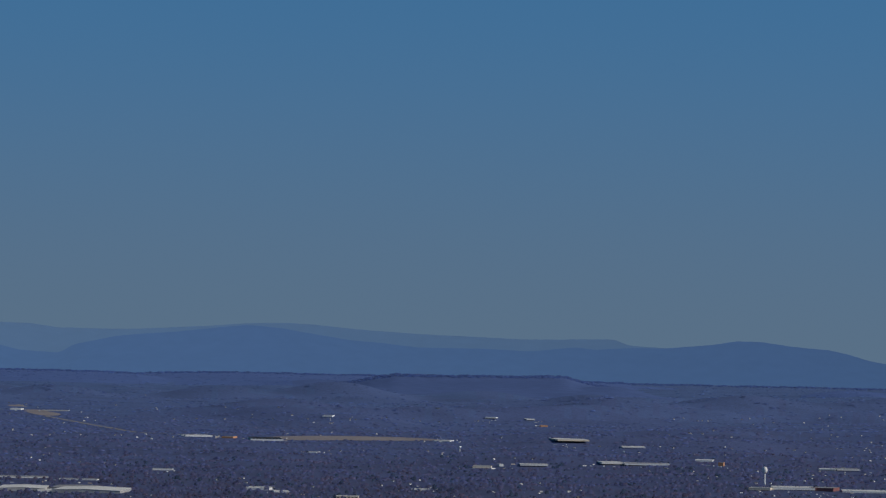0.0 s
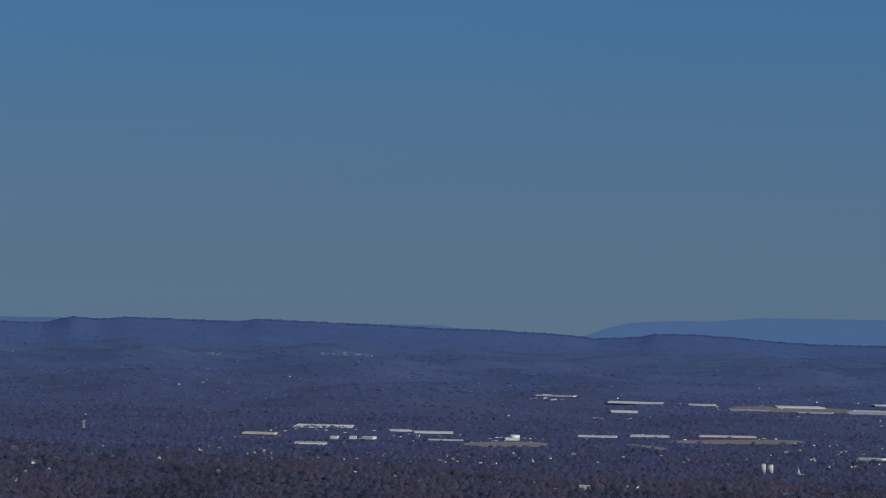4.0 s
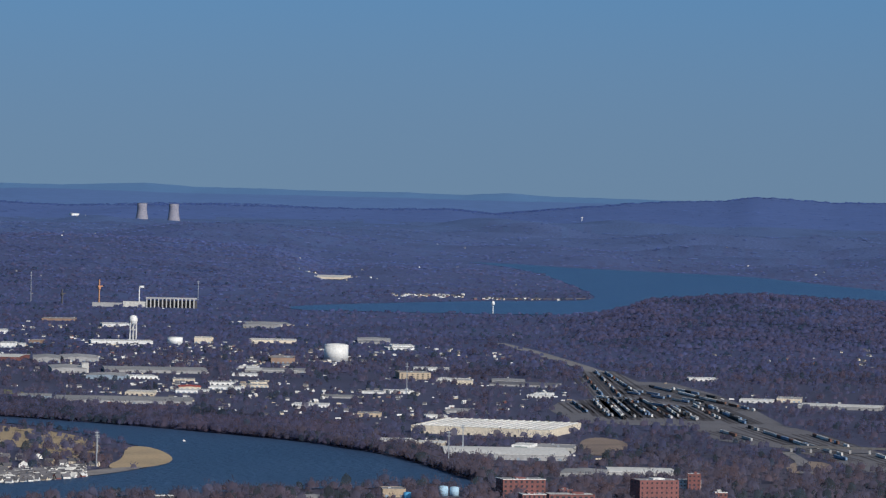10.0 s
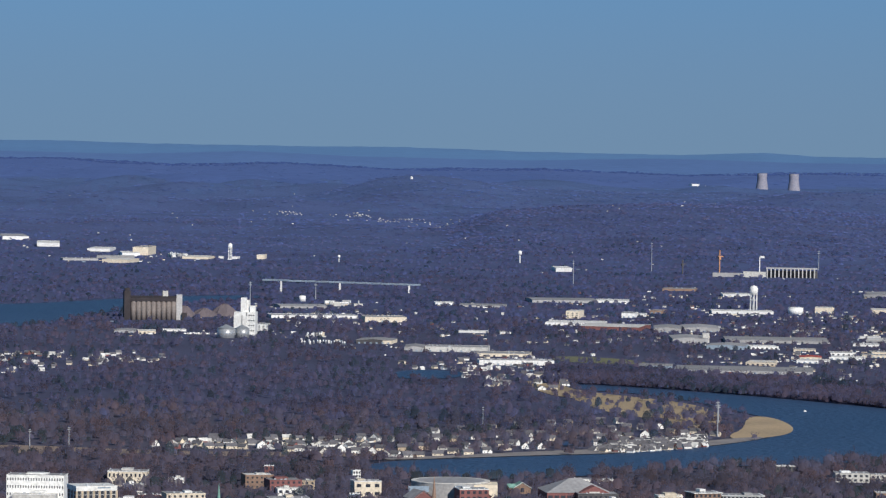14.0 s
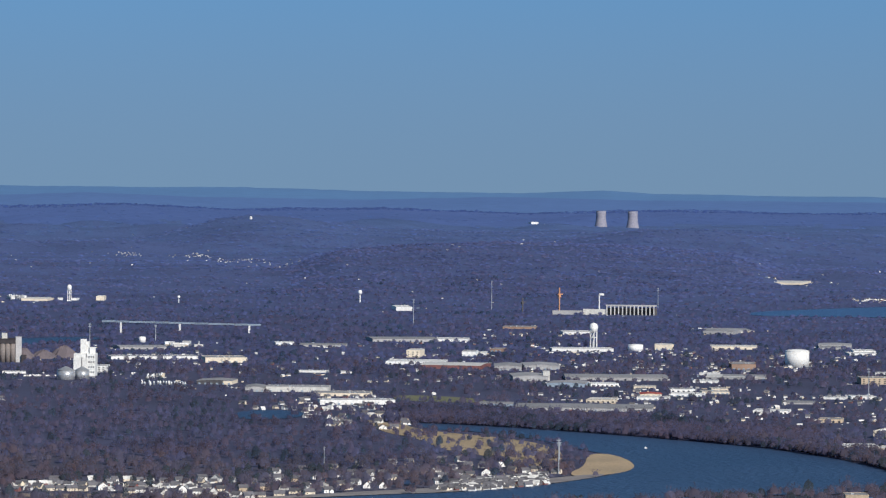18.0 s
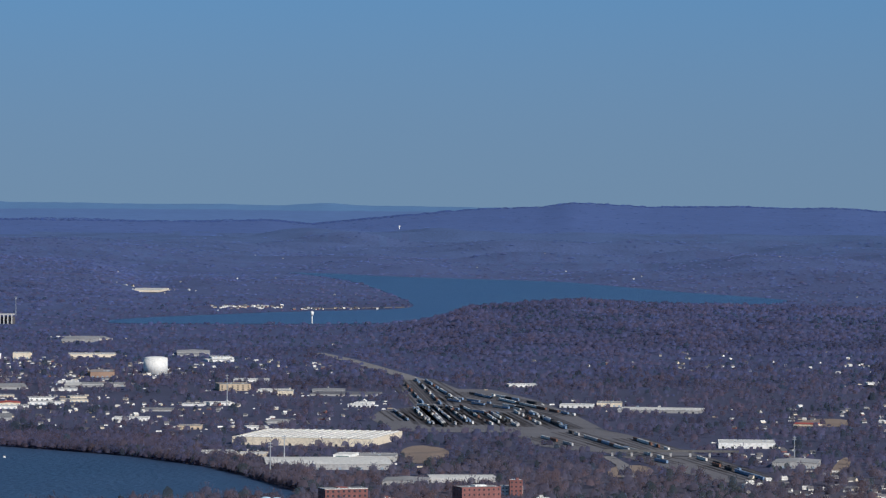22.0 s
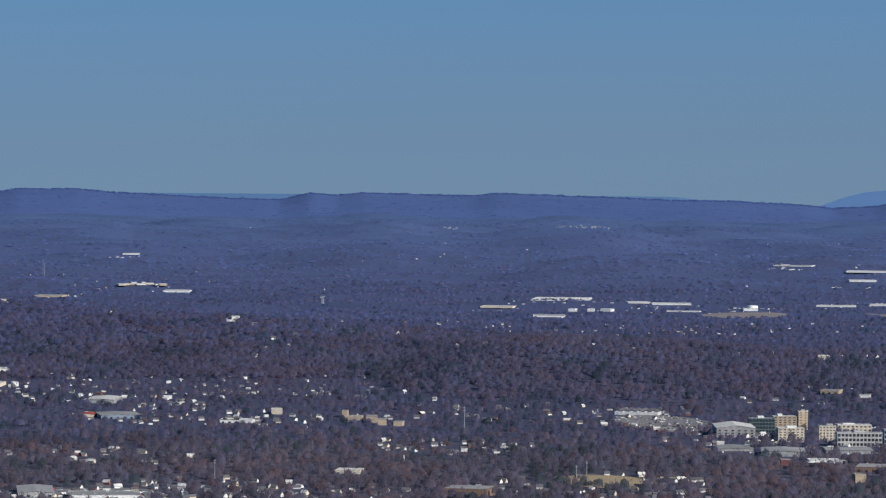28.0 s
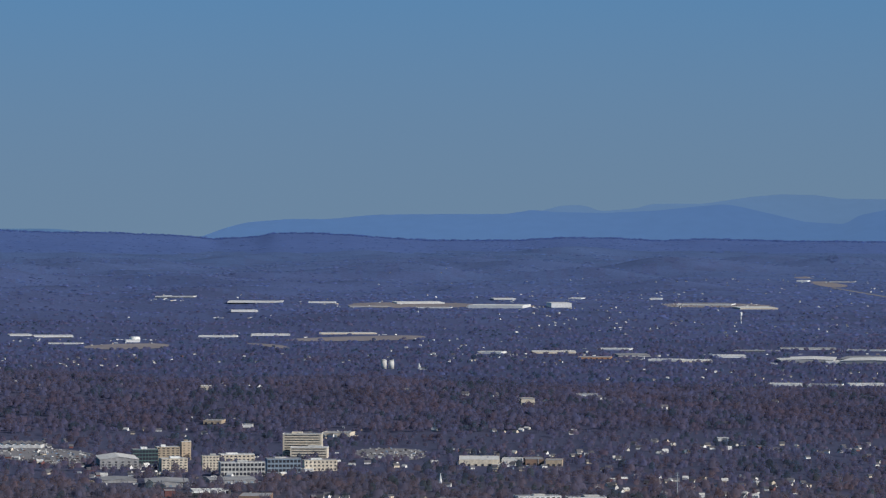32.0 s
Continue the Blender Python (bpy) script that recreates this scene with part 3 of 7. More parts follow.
clearing("rail_yard_ground", "grey ballast of a wide rail yard", "rail yard", [(6.05, 920), (6.43, 922), (6.78, 878), (7.24, 876), (7.86, 834), (8.40, 782), (8.79, 738), (9.09, 726), (9.87, 686), (10.64, 646), (11.26, 616), (10.34, 614), (9.49, 648), (8.79, 678), (8.33, 684), (7.87, 694), (7.48, 730), (6.63, 730), (5.87, 732), (5.57, 772), (5.71, 794), (6.21, 810), (6.01, 868)], M_GRAVEL, 0.05, soft=False)
clearing("bare_lot", "bare brown earth beside sheds", "ground", [(5.99, 684), (6.25, 696), (6.64, 686), (6.68, 668), (6.34, 648), (6.03, 654)], M_DIRT, 0.05)
clearing("dirt_track", "brown dirt track between trees", "ground", [(11.79, 630), (11.98, 672), (12.13, 672), (12.10, 652), (11.96, 628)], M_DIRT, 0.05)
clearing("works_lot", "pale paved works lot", "paving", [(11.32, 768), (11.78, 782), (12.16, 774), (12.12, 756), (11.36, 750)], M_DIRT, 0.05)
clearing("river_lot", "brown lot beside the river road", "ground", [(9.02, 650), (9.41, 648), (9.49, 624), (8.87, 620), (8.79, 638)], M_DIRT, 0.05)
clearing("hospital_lot", "paved car park beside the hospital", "car park", [(24.76, 728), (25.41, 734), (25.94, 724), (26.25, 710), (25.95, 684), (25.33, 690), (24.87, 706)], M_PAVED, 0.05)
clearing("grassy_knoll", "tan grass on a low open rise", "grass", [(24.11, 588), (24.57, 594), (25.19, 588), (25.57, 578), (25.11, 566), (24.19, 572)], M_GRASS, 0.05)
clearing("clinic_lot", "paved car park behind the clinic", "car park", [(29.66, 726), (30.35, 730), (30.73, 718), (30.58, 694), (29.74, 698)], M_PAVED, 0.05)
clearing("store_lot", "paved yard around a store", "car park", [(16.52, 558), (17.28, 562), (18.50, 564), (18.81, 552), (18.66, 542), (16.52, 540)], M_PAVED, 0.05)
clearing("bank_field", "brown strip of dry grass above the river bank", "grass", [(-10.50, 574), (-9.36, 570), (-8.52, 566), (-6.98, 564), (-5.14, 566), (-5.14, 558), (-7.75, 556), (-10.50, 558)], M_DIRT, 0.05)
clearing("tan_slope", "tan cleared slope by white halls", "ground", [(35.53, 2366), (35.84, 2194), (36.15, 2068), (36.46, 1990), (36.15, 1946), (35.84, 2058), (35.61, 2214)], M_FARFIELD, 0.05)
clearing("mall_lot", "pale paved lot round the far shopping halls", "car park", [(33.86, 1670), (34.47, 1692), (35.39, 1655), (35.39, 1622), (34.09, 1616), (33.86, 1636)], M_FARFIELD, 0.05)
clearing("far_verge", "thin tan field edge in far woods", "grass", [(39.00, 1658), (39.84, 1702), (41.22, 1700), (41.68, 1660), (40.38, 1638), (39.15, 1620)], M_FARFIELD, 0.05)
clearing("tan_field", "pale tan open field", "field", [(25.95, 1219), (27.2, 1238), (27.15, 1190), (26.1, 1183)], M_FARFIELD, 0.06)
clearing("depot_field", "tan graded ground before long white halls", "field", [(28.7, 1268), (29.9, 1296), (30.7, 1300), (30.6, 1258), (28.8, 1244)], M_FARFIELD, 0.06)
clearing("bare_slope", "small tan cleared slope in the woods", "ground", [(28.1, 1236), (28.7, 1222), (28.85, 1185), (28.65, 1192), (28.45, 1212)], M_FARFIELD, 0.06)
clearing("depot_lot", "brown open ground round the far warehouses", "field", [(29.6, 1690), (31.4, 1675), (31.4, 1612), (29.6, 1605)], M_FARFIELD, 0.06)
clearing("golf_rough", "small dry grass clearing by the pond", "grass", [(-3.15, 718), (-2.8, 724), (-2.45, 710), (-2.6, 684), (-2.95, 698)], M_GRASS, 0.06, trees=True)
clearing("lake_bank", "tan bare bank along the lake shore", "river bank", [(4.9, 1394), (5.5, 1402), (6.1, 1416), (6.15, 1426), (5.6, 1413), (4.9, 1403)], M_FARFIELD, 0.14)
clearing("green_field", "dull green field behind warehouses", "field", [(-2.8, 812), (-1.6, 800), (-1.5, 783), (-2.8, 789)], M_GREENGRASS, 0.05)
THIN += [([(-3.3, 740), (-2.3, 705), (-0.5, 660), (-0.4, 625), (-0.9, 612), (-2.1, 648), (-2.7, 690)], 0.85), ([(-13, 800), (6, 860), (12, 640), (12, 620), (6, 600), (-13, 700)], 0.9)]


def road(name, label, points, width, z=0.07, mat=None):
    """A paved strip along (bearing, range) points, kept free of trees."""
    pts = [at(b, d, 0) for b, d in points]
    lines = ([], [])
    for k, q in enumerate(pts):
        way = pts[min(k + 1, len(pts) - 1)] - pts[max(k - 1, 0)]
        side = Vector((-way.y, way.x, 0)).normalized() * width / 2
        for line, c in zip(lines, (q + side, q - side)):
            line.append((math.degrees(math.atan2(c.x, c.y)), math.hypot(c.x, c.y)))
    outline = lines[0] + lines[1][::-1]
    CLEARINGS.append(outline)
    return sheet(name, label, "road", outline, z, mat or M_PAVED)


road("highway", "pale highway running down to the yard", [(4.85, 1052), (5.28, 1014), (5.62, 978), (6.01, 938), (6.39, 900)], 4.0)
road("yard_road", "service road along the rail yard", [(8.79, 672), (9.02, 650), (9.10, 622)], 2.0)
road("far_road", "pale road through the eastern plain", [(36.15, 1958), (36.77, 1814), (37.39, 1698), (38.46, 1670)], 3.0)
road("river_road", "road beside the river and the works", [(-2.77, 728), (-2.15, 760), (-1.31, 762), (-0.23, 748), (0.92, 734)], 1.6)

# ---- building kit ----
M_WHITE = material("white_painted_metal", (0.86, 0.85, 0.82), (0.74, 0.73, 0.71), 0.15, 3.0, rough=0.6, each=0.1)
M_CREAM = material("cream_stucco", (0.76, 0.66, 0.52), (0.64, 0.56, 0.45), 0.2, 3.0, each=0.12)
M_TAN = material("tan_brick", (0.55, 0.44, 0.32), (0.45, 0.36, 0.27), 0.3, 4.0, each=0.15)
M_GREYWALL = material("grey_concrete", (0.42, 0.41, 0.41), (0.33, 0.33, 0.34), 0.2, 3.0, each=0.15)
M_PALECON = material("pale_concrete", (0.62, 0.6, 0.56), (0.5, 0.49, 0.47), 0.2, 3.0, each=0.1)
M_BRICK = material("red_brick", (0.25, 0.105, 0.1), (0.19, 0.085, 0.083), 0.4, 5.0, each=0.12)
M_BROWN = material("brown_brick", (0.3, 0.2, 0.15), (0.23, 0.155, 0.12), 0.4, 5.0, each=0.15)
M_ORANGE = material("orange_terracotta", (0.6, 0.3, 0.17), (0.5, 0.26, 0.15), 0.3, 4.0, each=0.1)
M_BLUEWALL = material("blue_grey_cladding", (0.3, 0.37, 0.45), (0.24, 0.3, 0.37), 0.2, 3.0, each=0.12)
M_GREENGLASS = material("green_tinted_glazing", (0.13, 0.2, 0.19), (0.1, 0.16, 0.16), 0.5, 5.0, rough=0.2, spec=0.6)
M_GLASS = material("dark_window_glass", (0.035, 0.04, 0.055), (0.05, 0.055, 0.07), 0.8, 6.0, rough=0.15, spec=0.6)
M_ROOFWHITE = material("white_membrane_roof", (0.72, 0.7, 0.67), (0.58, 0.57, 0.55), 0.12, 2.0, each=0.1)
M_ROOFGREY = material("grey_gravel_roof", (0.36, 0.35, 0.36), (0.27, 0.27, 0.28), 0.12, 2.0, each=0.15)
M_ROOFDARK = material("dark_shingle_roof", (0.15, 0.145, 0.16), (0.105, 0.103, 0.118), 0.3, 3.0, each=0.25)
M_ROOFRED = material("red_metal_roof", (0.45, 0.1, 0.08), (0.36, 0.08, 0.07), 0.2, 3.0)
M_ROOFBLUE = material("blue_metal_roof", (0.12, 0.25, 0.4), (0.1, 0.2, 0.33), 0.2, 3.0)
M_STEEL = material("galvanised_steel", (0.55, 0.56, 0.58), (0.44, 0.45, 0.47), 0.4, 4.0, rough=0.4, metal=0.5)
M_DARKSTEEL = material("dark_weathered_steel", (0.1, 0.095, 0.1), (0.07, 0.068, 0.075), 0.4, 4.0, rough=0.6)
M_COPPER = material("green_copper", (0.22, 0.4, 0.34), (0.17, 0.32, 0.28), 0.8, 5.0)


def place(ob, bearing, reach, turn=0.0, z=None):
    """Sets a thing on the ground, its front (-Y) towards the lookout, then turned."""
    if z is None:
        reach, z = settle(bearing, reach)
    ob.matrix_world = Matrix.Translation(at(bearing, reach, z)) @ pose(0, 0, 0, 0, 0, turn - bearing)
    return ob


def part(name, bm, mat, parent, label="", smooth=False):
    me = bpy.data.meshes.new(name)
    bm.to_mesh(me)
    bm.free()
    if smooth:
        me.polygons.foreach_set("use_smooth", np.ones(len(me.polygons), bool))
    me.materials.append(mat)
    ob = new(name, me)
    ob.parent = parent
    return tagged(ob, label)


def piece(name, me, parent, m, label=""):
    """A part on a mesh that is shared with others of its kind."""
    ob = new(name, me)
    ob.parent = parent
    ob.matrix_local = m
    return tagged(ob, label)


def box(bm, x0, x1, y0, y1, z0, z1):
    v = [bm.verts.new(p) for p in ((x0, y0, z0), (x1, y0, z0), (x1, y1, z0), (x0, y1, z0), (x0, y0, z1), (x1, y0, z1), (x1, y1, z1), (x0, y1, z1))]
    for q in ((3, 2, 1, 0), (4, 5, 6, 7), (0, 1, 5, 4), (1, 2, 6, 5), (2, 3, 7, 6), (3, 0, 4, 7)):
        bm.faces.new([v[i] for i in q])
    return bm


def boxes(*sizes):
    bm = bmesh.new()
    for s in sizes:
        box(bm, *s)
    return bm


def tube(profile, segs=24, bm=None, x=0.0, y=0.0):
    """A turned body from (radius, height) steps, closed at both ends."""
    bm = bm or bmesh.new()
    rings = []
    for r, z in profile:
        rings.append([bm.verts.new((x + r * math.cos(k * math.tau / segs), y + r * math.sin(k * math.tau / segs), z)) for k in range(segs)])
    for a, b in zip(rings, rings[1:]):
        for k in range(segs):
            bm.faces.new((a[k], a[(k + 1) % segs], b[(k + 1) % segs], b[k]))
    bm.faces.new(rings[0][::-1])
    bm.faces.new(rings[-1])
    return bm


def gable(w, d, z, rise, over=0.06, thick=0.05, along_x=True):
    """A pitched roof slab over a w by d plan, eaves at z."""
    bm = bmesh.new()
    a, b = (w / 2 + over, d / 2 + over) if along_x else (d / 2 + over, w / 2 + over)
    pts = [(-b, z), (0, z + rise), (b, z), (b, z + thick), (0, z + rise + thick), (-b, z + thick)]
    ends = []
    for s in (-a, a):
        ends.append([bm.verts.new((s, p, q) if along_x else (p, s, q)) for p, q in pts])
    for k in range(6):
        bm.faces.new((ends[0][k], ends[0][(k + 1) % 6], ends[1][(k + 1) % 6], ends[1][k]))
    bm.faces.new(ends[0][:3] + [ends[0][4]][:0] + ends[0][3:])
    bm.faces.new(ends[1][::-1])
    bmesh.ops.recalc_face_normals(bm, faces=bm.faces[:])
    return bm


def gable_walls(w, d, h, rise, along_x=True):
    bm = bmesh.new()
    a, b = (w / 2, d / 2) if along_x else (d / 2, w / 2)
    pts = [(-b, 0), (b, 0), (b, h), (0, h + rise), (-b, h)]
    ends = []
    for s in (-a, a):
        ends.append([bm.verts.new((s, p, q) if along_x else (p, s, q)) for p, q in pts])
    for k in range(5):
        bm.faces.new((ends[0][k], ends[0][(k + 1) % 5], ends[1][(k + 1) % 5], ends[1][k]))
    bm.faces.new(ends[0][::-1])
    bm.faces.new(ends[1])
    bmesh.ops.recalc_face_normals(bm, faces=bm.faces[:])
    return bm


SHARED = {}


def shared_box(key, sx, sy, sz, mat):
    """A small bevelled box mesh, made once for each size and material."""
    k = (key, round(sx, 3), round(sy, 3), round(sz, 3), mat.name)
    if k not in SHARED:
        bm = boxes((-sx / 2, sx / 2, -sy / 2, sy / 2, 0, sz))
        me = bpy.data.meshes.new(key)
        bm.to_mesh(me)
        bm.free()
        me.materials.append(mat)
        SHARED[k] = me
    return SHARED[k]


FOOT = []          # (bearing, range, half width, depth, clear ground in front) of all that stands, to keep trees off it
rand = random.Random(11)

# kind: name, category, wall, roof, roof form, label
HALLS = {
    "white": ("warehouse", "warehouse", M_WHITE, M_ROOFWHITE, "flat", "long white metal warehouse with a pale flat roof"),
    "cream": ("commercial_building", "building", M_CREAM, M_ROOFWHITE, "flat", "cream commercial building with a flat white roof"),
    "creamblock": ("commercial_building", "building", M_CREAM, M_ROOFWHITE, "flat", "cream block with stepped flat white roofs"),
    "grey": ("factory_shed", "shed", M_GREYWALL, M_ROOFGREY, "low", "grey factory shed under a broad low roof"),
    "paleroof": ("factory_shed", "shed", M_GREYWALL, M_ROOFWHITE, "low", "wide factory shed with a pale low-pitched roof"),
    "bigroof": ("warehouse", "warehouse", M_CREAM, M_ROOFWHITE, "ribbed", "vast cream warehouse with ribbed white roof"),
    "bluegrey": ("factory_shed", "shed", M_BLUEWALL, M_ROOFGREY, "low", "blue-grey clad factory shed with grey roof"),
    "blueroof": ("store", "store", M_WHITE, M_ROOFBLUE, "low", "white store building with a blue metal roof"),
    "redroof": ("store", "store", M_CREAM, M_ROOFRED, "low", "low cream store with a red metal roof"),
    "redfront": ("warehouse", "warehouse", M_BRICK, M_ROOFWHITE, "low", "brick-fronted warehouse with a long white roof"),
    "paleconc": ("factory_building", "factory", M_PALECON, M_ROOFGREY, "flat", "pale concrete factory with long blank walls"),
    "conc": ("concrete_tower", "tower", M_PALECON, M_ROOFGREY, "flat", "plain grey concrete tower block beside sheds"),
    "brown": ("brick_building", "building", M_BROWN, M_ROOFGREY, "flat", "brown brick building with a flat grey roof"),
    "brick": ("brick_building", "building", M_BRICK, M_ROOFGREY, "flat", "red brick building with a flat grey roof"),
    "tan": ("apartment_block", "building", M_TAN, M_ROOFGREY, "flat", "tan brick block with small dark windows"),
    "dark": ("factory_shed", "shed", M_GREYWALL, M_ROOFDARK, "low", "long factory shed with a dark roof"),
    "darkyellow": ("factory_shed", "shed", M_DARKSTEEL, M_ROOFGREY, "low", "dark factory shed with a yellow end wall"),
    "darkwhite": ("store", "store", M_DARKSTEEL, M_ROOFWHITE, "flat", "dark store front under a white flat roof"),
    "orange": ("brick_building", "building", M_ORANGE, M_ROOFGREY, "flat", "orange brick building among white sheds"),
    "greenwhite": ("office_building", "office", M_WHITE, M_ROOFWHITE, "flat", "white office building with green glazed bays"),
    "plant": ("process_plant", "factory", M_PALECON, M_ROOFGREY, "plant", "grey process plant with stacked blocks and vessels"),
    "tanks": ("tank_row", "tanks", M_STEEL, M_ROOFGREY, "tanks", "row of pale steel tanks beside a plant"),
    "railcars": ("rail_car_row", "rail cars", M_WHITE, M_ROOFGREY, "cars", "row of white covered rail cars at a siding"),
    "whitehouses": ("townhouse_row", "houses", M_WHITE, M_ROOFDARK, "town", "row of white townhouses with dark gabled roofs"),
    "mall": ("shopping_mall", "mall", M_CREAM, M_ROOFWHITE, "mall", "spread of pale flat-roofed shopping halls"),
}


def hall(bearing, reach, w, d, h, turn, kind):
    name, cat, wall, roof, form, label = HALLS[kind]
    ob = tagged(new(name), label, cat)
    r = rand
    near = reach < 1120
    if reach > 1250 and form == "low":
        form, d = "flat", min(d, 6.0)
    if reach > 2300:
        w, d, h = 0.7 * w, 0.5 * d, 0.55 * h
    elif reach > 1000 and bearing > 15:
        d, h = 0.55 * d, 0.5 * h
    elif 700 < reach <= 1250 and bearing < 15 and form in ("flat", "low"):
        d, h = min(0.7 * d, 13.0), 0.82 * h
    if roof is M_ROOFWHITE and kind in ("white", "cream") and r.random() < (0.38 if reach < 1000 else 0.15):
        roof = M_ROOFGREY
        label = label.replace("pale flat roof", "grey flat roof").replace("flat white roof", "flat grey roof")
    FOOT.append((bearing, settle(bearing, reach + d / 2)[0] - d / 2, w / 2, d, 7 if reach < 700 else 8 if reach < 1200 else 16))
    if form in ("flat", "low", "ribbed", "town"):
        if form == "low":
            rise = min(0.10 * min(w, d), 0.3 * h)
            along = w >= d
            part("wall", gable_walls(w, d, h, rise, along), wall, ob)
            part("roof", gable(w, d, h + 0.01, rise, 0.08, 0.07, along), roof, ob, "broad low metal roof")
        elif form == "town":
            n = max(3, int(w / 1.2))
            part("wall", boxes((-w / 2, w / 2, -d / 2, d / 2, 0, h * 0.66)), wall, ob)
            for k in range(n):
                x = -w / 2 + (k + 0.5) * w / n
                g = part("gable_roof", gable(w / n * 0.96, d, h * 0.66, h * 0.4, 0.03, 0.05, False), roof, ob)
                g.location.x = x
                g2 = part("gable_wall", gable_walls(w / n * 0.9, d * 0.98, h * 0.655, h * 0.36, False), wall, ob)
                g2.location.x = x
        else:
            part("wall", boxes((-w / 2, w / 2, -d / 2, d / 2, 0, h)), wall, ob)
            top = part("roof", boxes((-w / 2 + 0.05, w / 2 - 0.05, -d / 2 + 0.05, d / 2 - 0.05, h, h + 0.03)), roof, ob, "flat membrane roof")
            p = 0.06 if h < 2 else 0.1
            part("parapet", boxes((-w / 2 - 0.02, w / 2 + 0.02, -d / 2 - 0.02, -d / 2 + 0.04, h - 0.02, h + p), (-w / 2 - 0.02, w / 2 + 0.02, d / 2 - 0.04, d / 2 + 0.02, h - 0.02, h + p),
                                  (-w / 2 - 0.02, -w / 2 + 0.04, -d / 2 + 0.04, d / 2 - 0.04, h - 0.02, h + p), (w / 2 - 0.04, w / 2 + 0.02, -d / 2 + 0.04, d / 2 - 0.04, h - 0.02, h + p)), wall, ob)
            if form == "ribbed":
                rib = shared_box("roof_rib", 0.25, d * 0.94, 0.16, roof)
                for k in range(int(w / 1.3)):
                    piece("roof_rib", rib, top, Matrix.Translation((-w / 2 + 0.9 + 1.3 * k, 0, h + 0.03)))
            elif w > 3 and reach < 1500:
                unit = shared_box("rooftop_unit", 0.35, 0.3, 0.18, M_STEEL)
                for k in range(min(6, int(w / 2.2))):
                    piece("rooftop_unit", unit, top, Matrix.Translation((r.uniform(-0.4, 0.4) * w, r.uniform(-0.4, 0.4) * d, h + 0.03)))
        if near and w > 2.2 and h > 0.4 and form != "town":
            n = max(2, min(6, int(w / 0.9)))
            if h > 1.3:
                rows = max(2, min(3, int(h / 0.42)))
                win = shared_box("window", 0.34, 0.05, 0.2, M_GLASS)
                for q in range(rows):
                    for k in range(n):
                        piece("window", win, ob, Matrix.Translation((-w / 2 + (k + 0.5) * w / n, -d / 2 - 0.02, 0.15 + q * (h - 0.2) / rows)))
            else:
                door = shared_box("loading_door", min(0.4, 0.5 * w / n), 0.05, min(0.34, 0.55 * h), M_GLASS if r.random() < 0.6 else M_BLUEWALL)
                for k in range(n):
                    piece("loading_door", door, ob, Matrix.Translation((-w / 2 + (k + 0.5) * w / n, -d / 2 - 0.02, 0.0)))
            if kind == "darkyellow":
                part("end_wall", boxes((w / 2 - 0.25 * w, w / 2 + 0.03, -d / 2 - 0.04, d / 2, 0, h)), M_CREAM, ob, "yellow painted end wall")
            if kind == "greenwhite":
                part("glazing", boxes((-w * 0.35, w * 0.35, -d / 2 - 0.06, -d / 2 + 0.02, 0.25 * h, 0.85 * h)), M_GREENGLASS, ob, "green tinted glass bay")
    elif form == "plant":
        for k in range(7):
            x, ww, hh = r.uniform(-0.45, 0.4) * w, r.uniform(0.12, 0.3) * w, r.uniform(0.35, 1.0) * h
            y = r.uniform(-0.4, 0.4) * d
            part("plant_block", boxes((x - ww / 2, x + ww / 2, y - 0.7, y + 0.7, 0, hh)), r.choice((wall, M_WHITE, M_GREYWALL, M_CREAM)), ob)
        for k in range(6):
            part("vessel", tube([(0.22, 0), (0.22, r.uniform(0.4, 0.9) * h), (0.08, h * 0.95)], 12), M_STEEL, ob, "round steel vessel", True).location = (r.uniform(-0.48, 0.48) * w, r.uniform(-0.5, 0.2) * d, 0)
        part("pipe_bridge", boxes((-w * 0.45, w * 0.45, -d * 0.3, -d * 0.3 + 0.15, 0.5 * h, 0.56 * h)), M_DARKSTEEL, ob)
    elif form in ("tanks", "cars"):
        n = max(6, int(w / 0.55))
        for k in range(n):
            x = -w / 2 + (k + 0.5) * w / n
            if form == "tanks":
                part("tank", tube([(0.22, 0), (0.22, h * r.uniform(0.5, 1.0)), (0.03, h * 1.05)], 14), M_STEEL if k % 3 else M_WHITE, ob, "", True).location = (x, r.uniform(-0.3, 0.3) * d, 0)
            else:
                part("rail_car", boxes((x - 0.24, x + 0.24, -0.16, 0.16, 0.1, h * r.uniform(0.7, 1))), r.choice((M_WHITE, M_PALECON, M_GREYWALL)), ob)
    elif form == "mall":
        for k in range(9):
            x, y = (k / 8 - 0.5) * w, r.uniform(-0.4, 0.4) * d
            ww, hh = r.uniform(0.1, 0.22) * w, r.uniform(0.5, 0.9) * h * 0.6
            part("hall_block", boxes((x - ww / 2, x + ww / 2, y - 3, y + 3, 0, hh)), r.choice((M_CREAM, M_TAN, M_WHITE)), ob)
            part("hall_roof", boxes((x - ww / 2, x + ww / 2, y - 2.95, y + 2.95, hh, hh + 0.05)), M_ROOFWHITE, ob)
    return place(ob, bearing, reach + d / 2, turn)


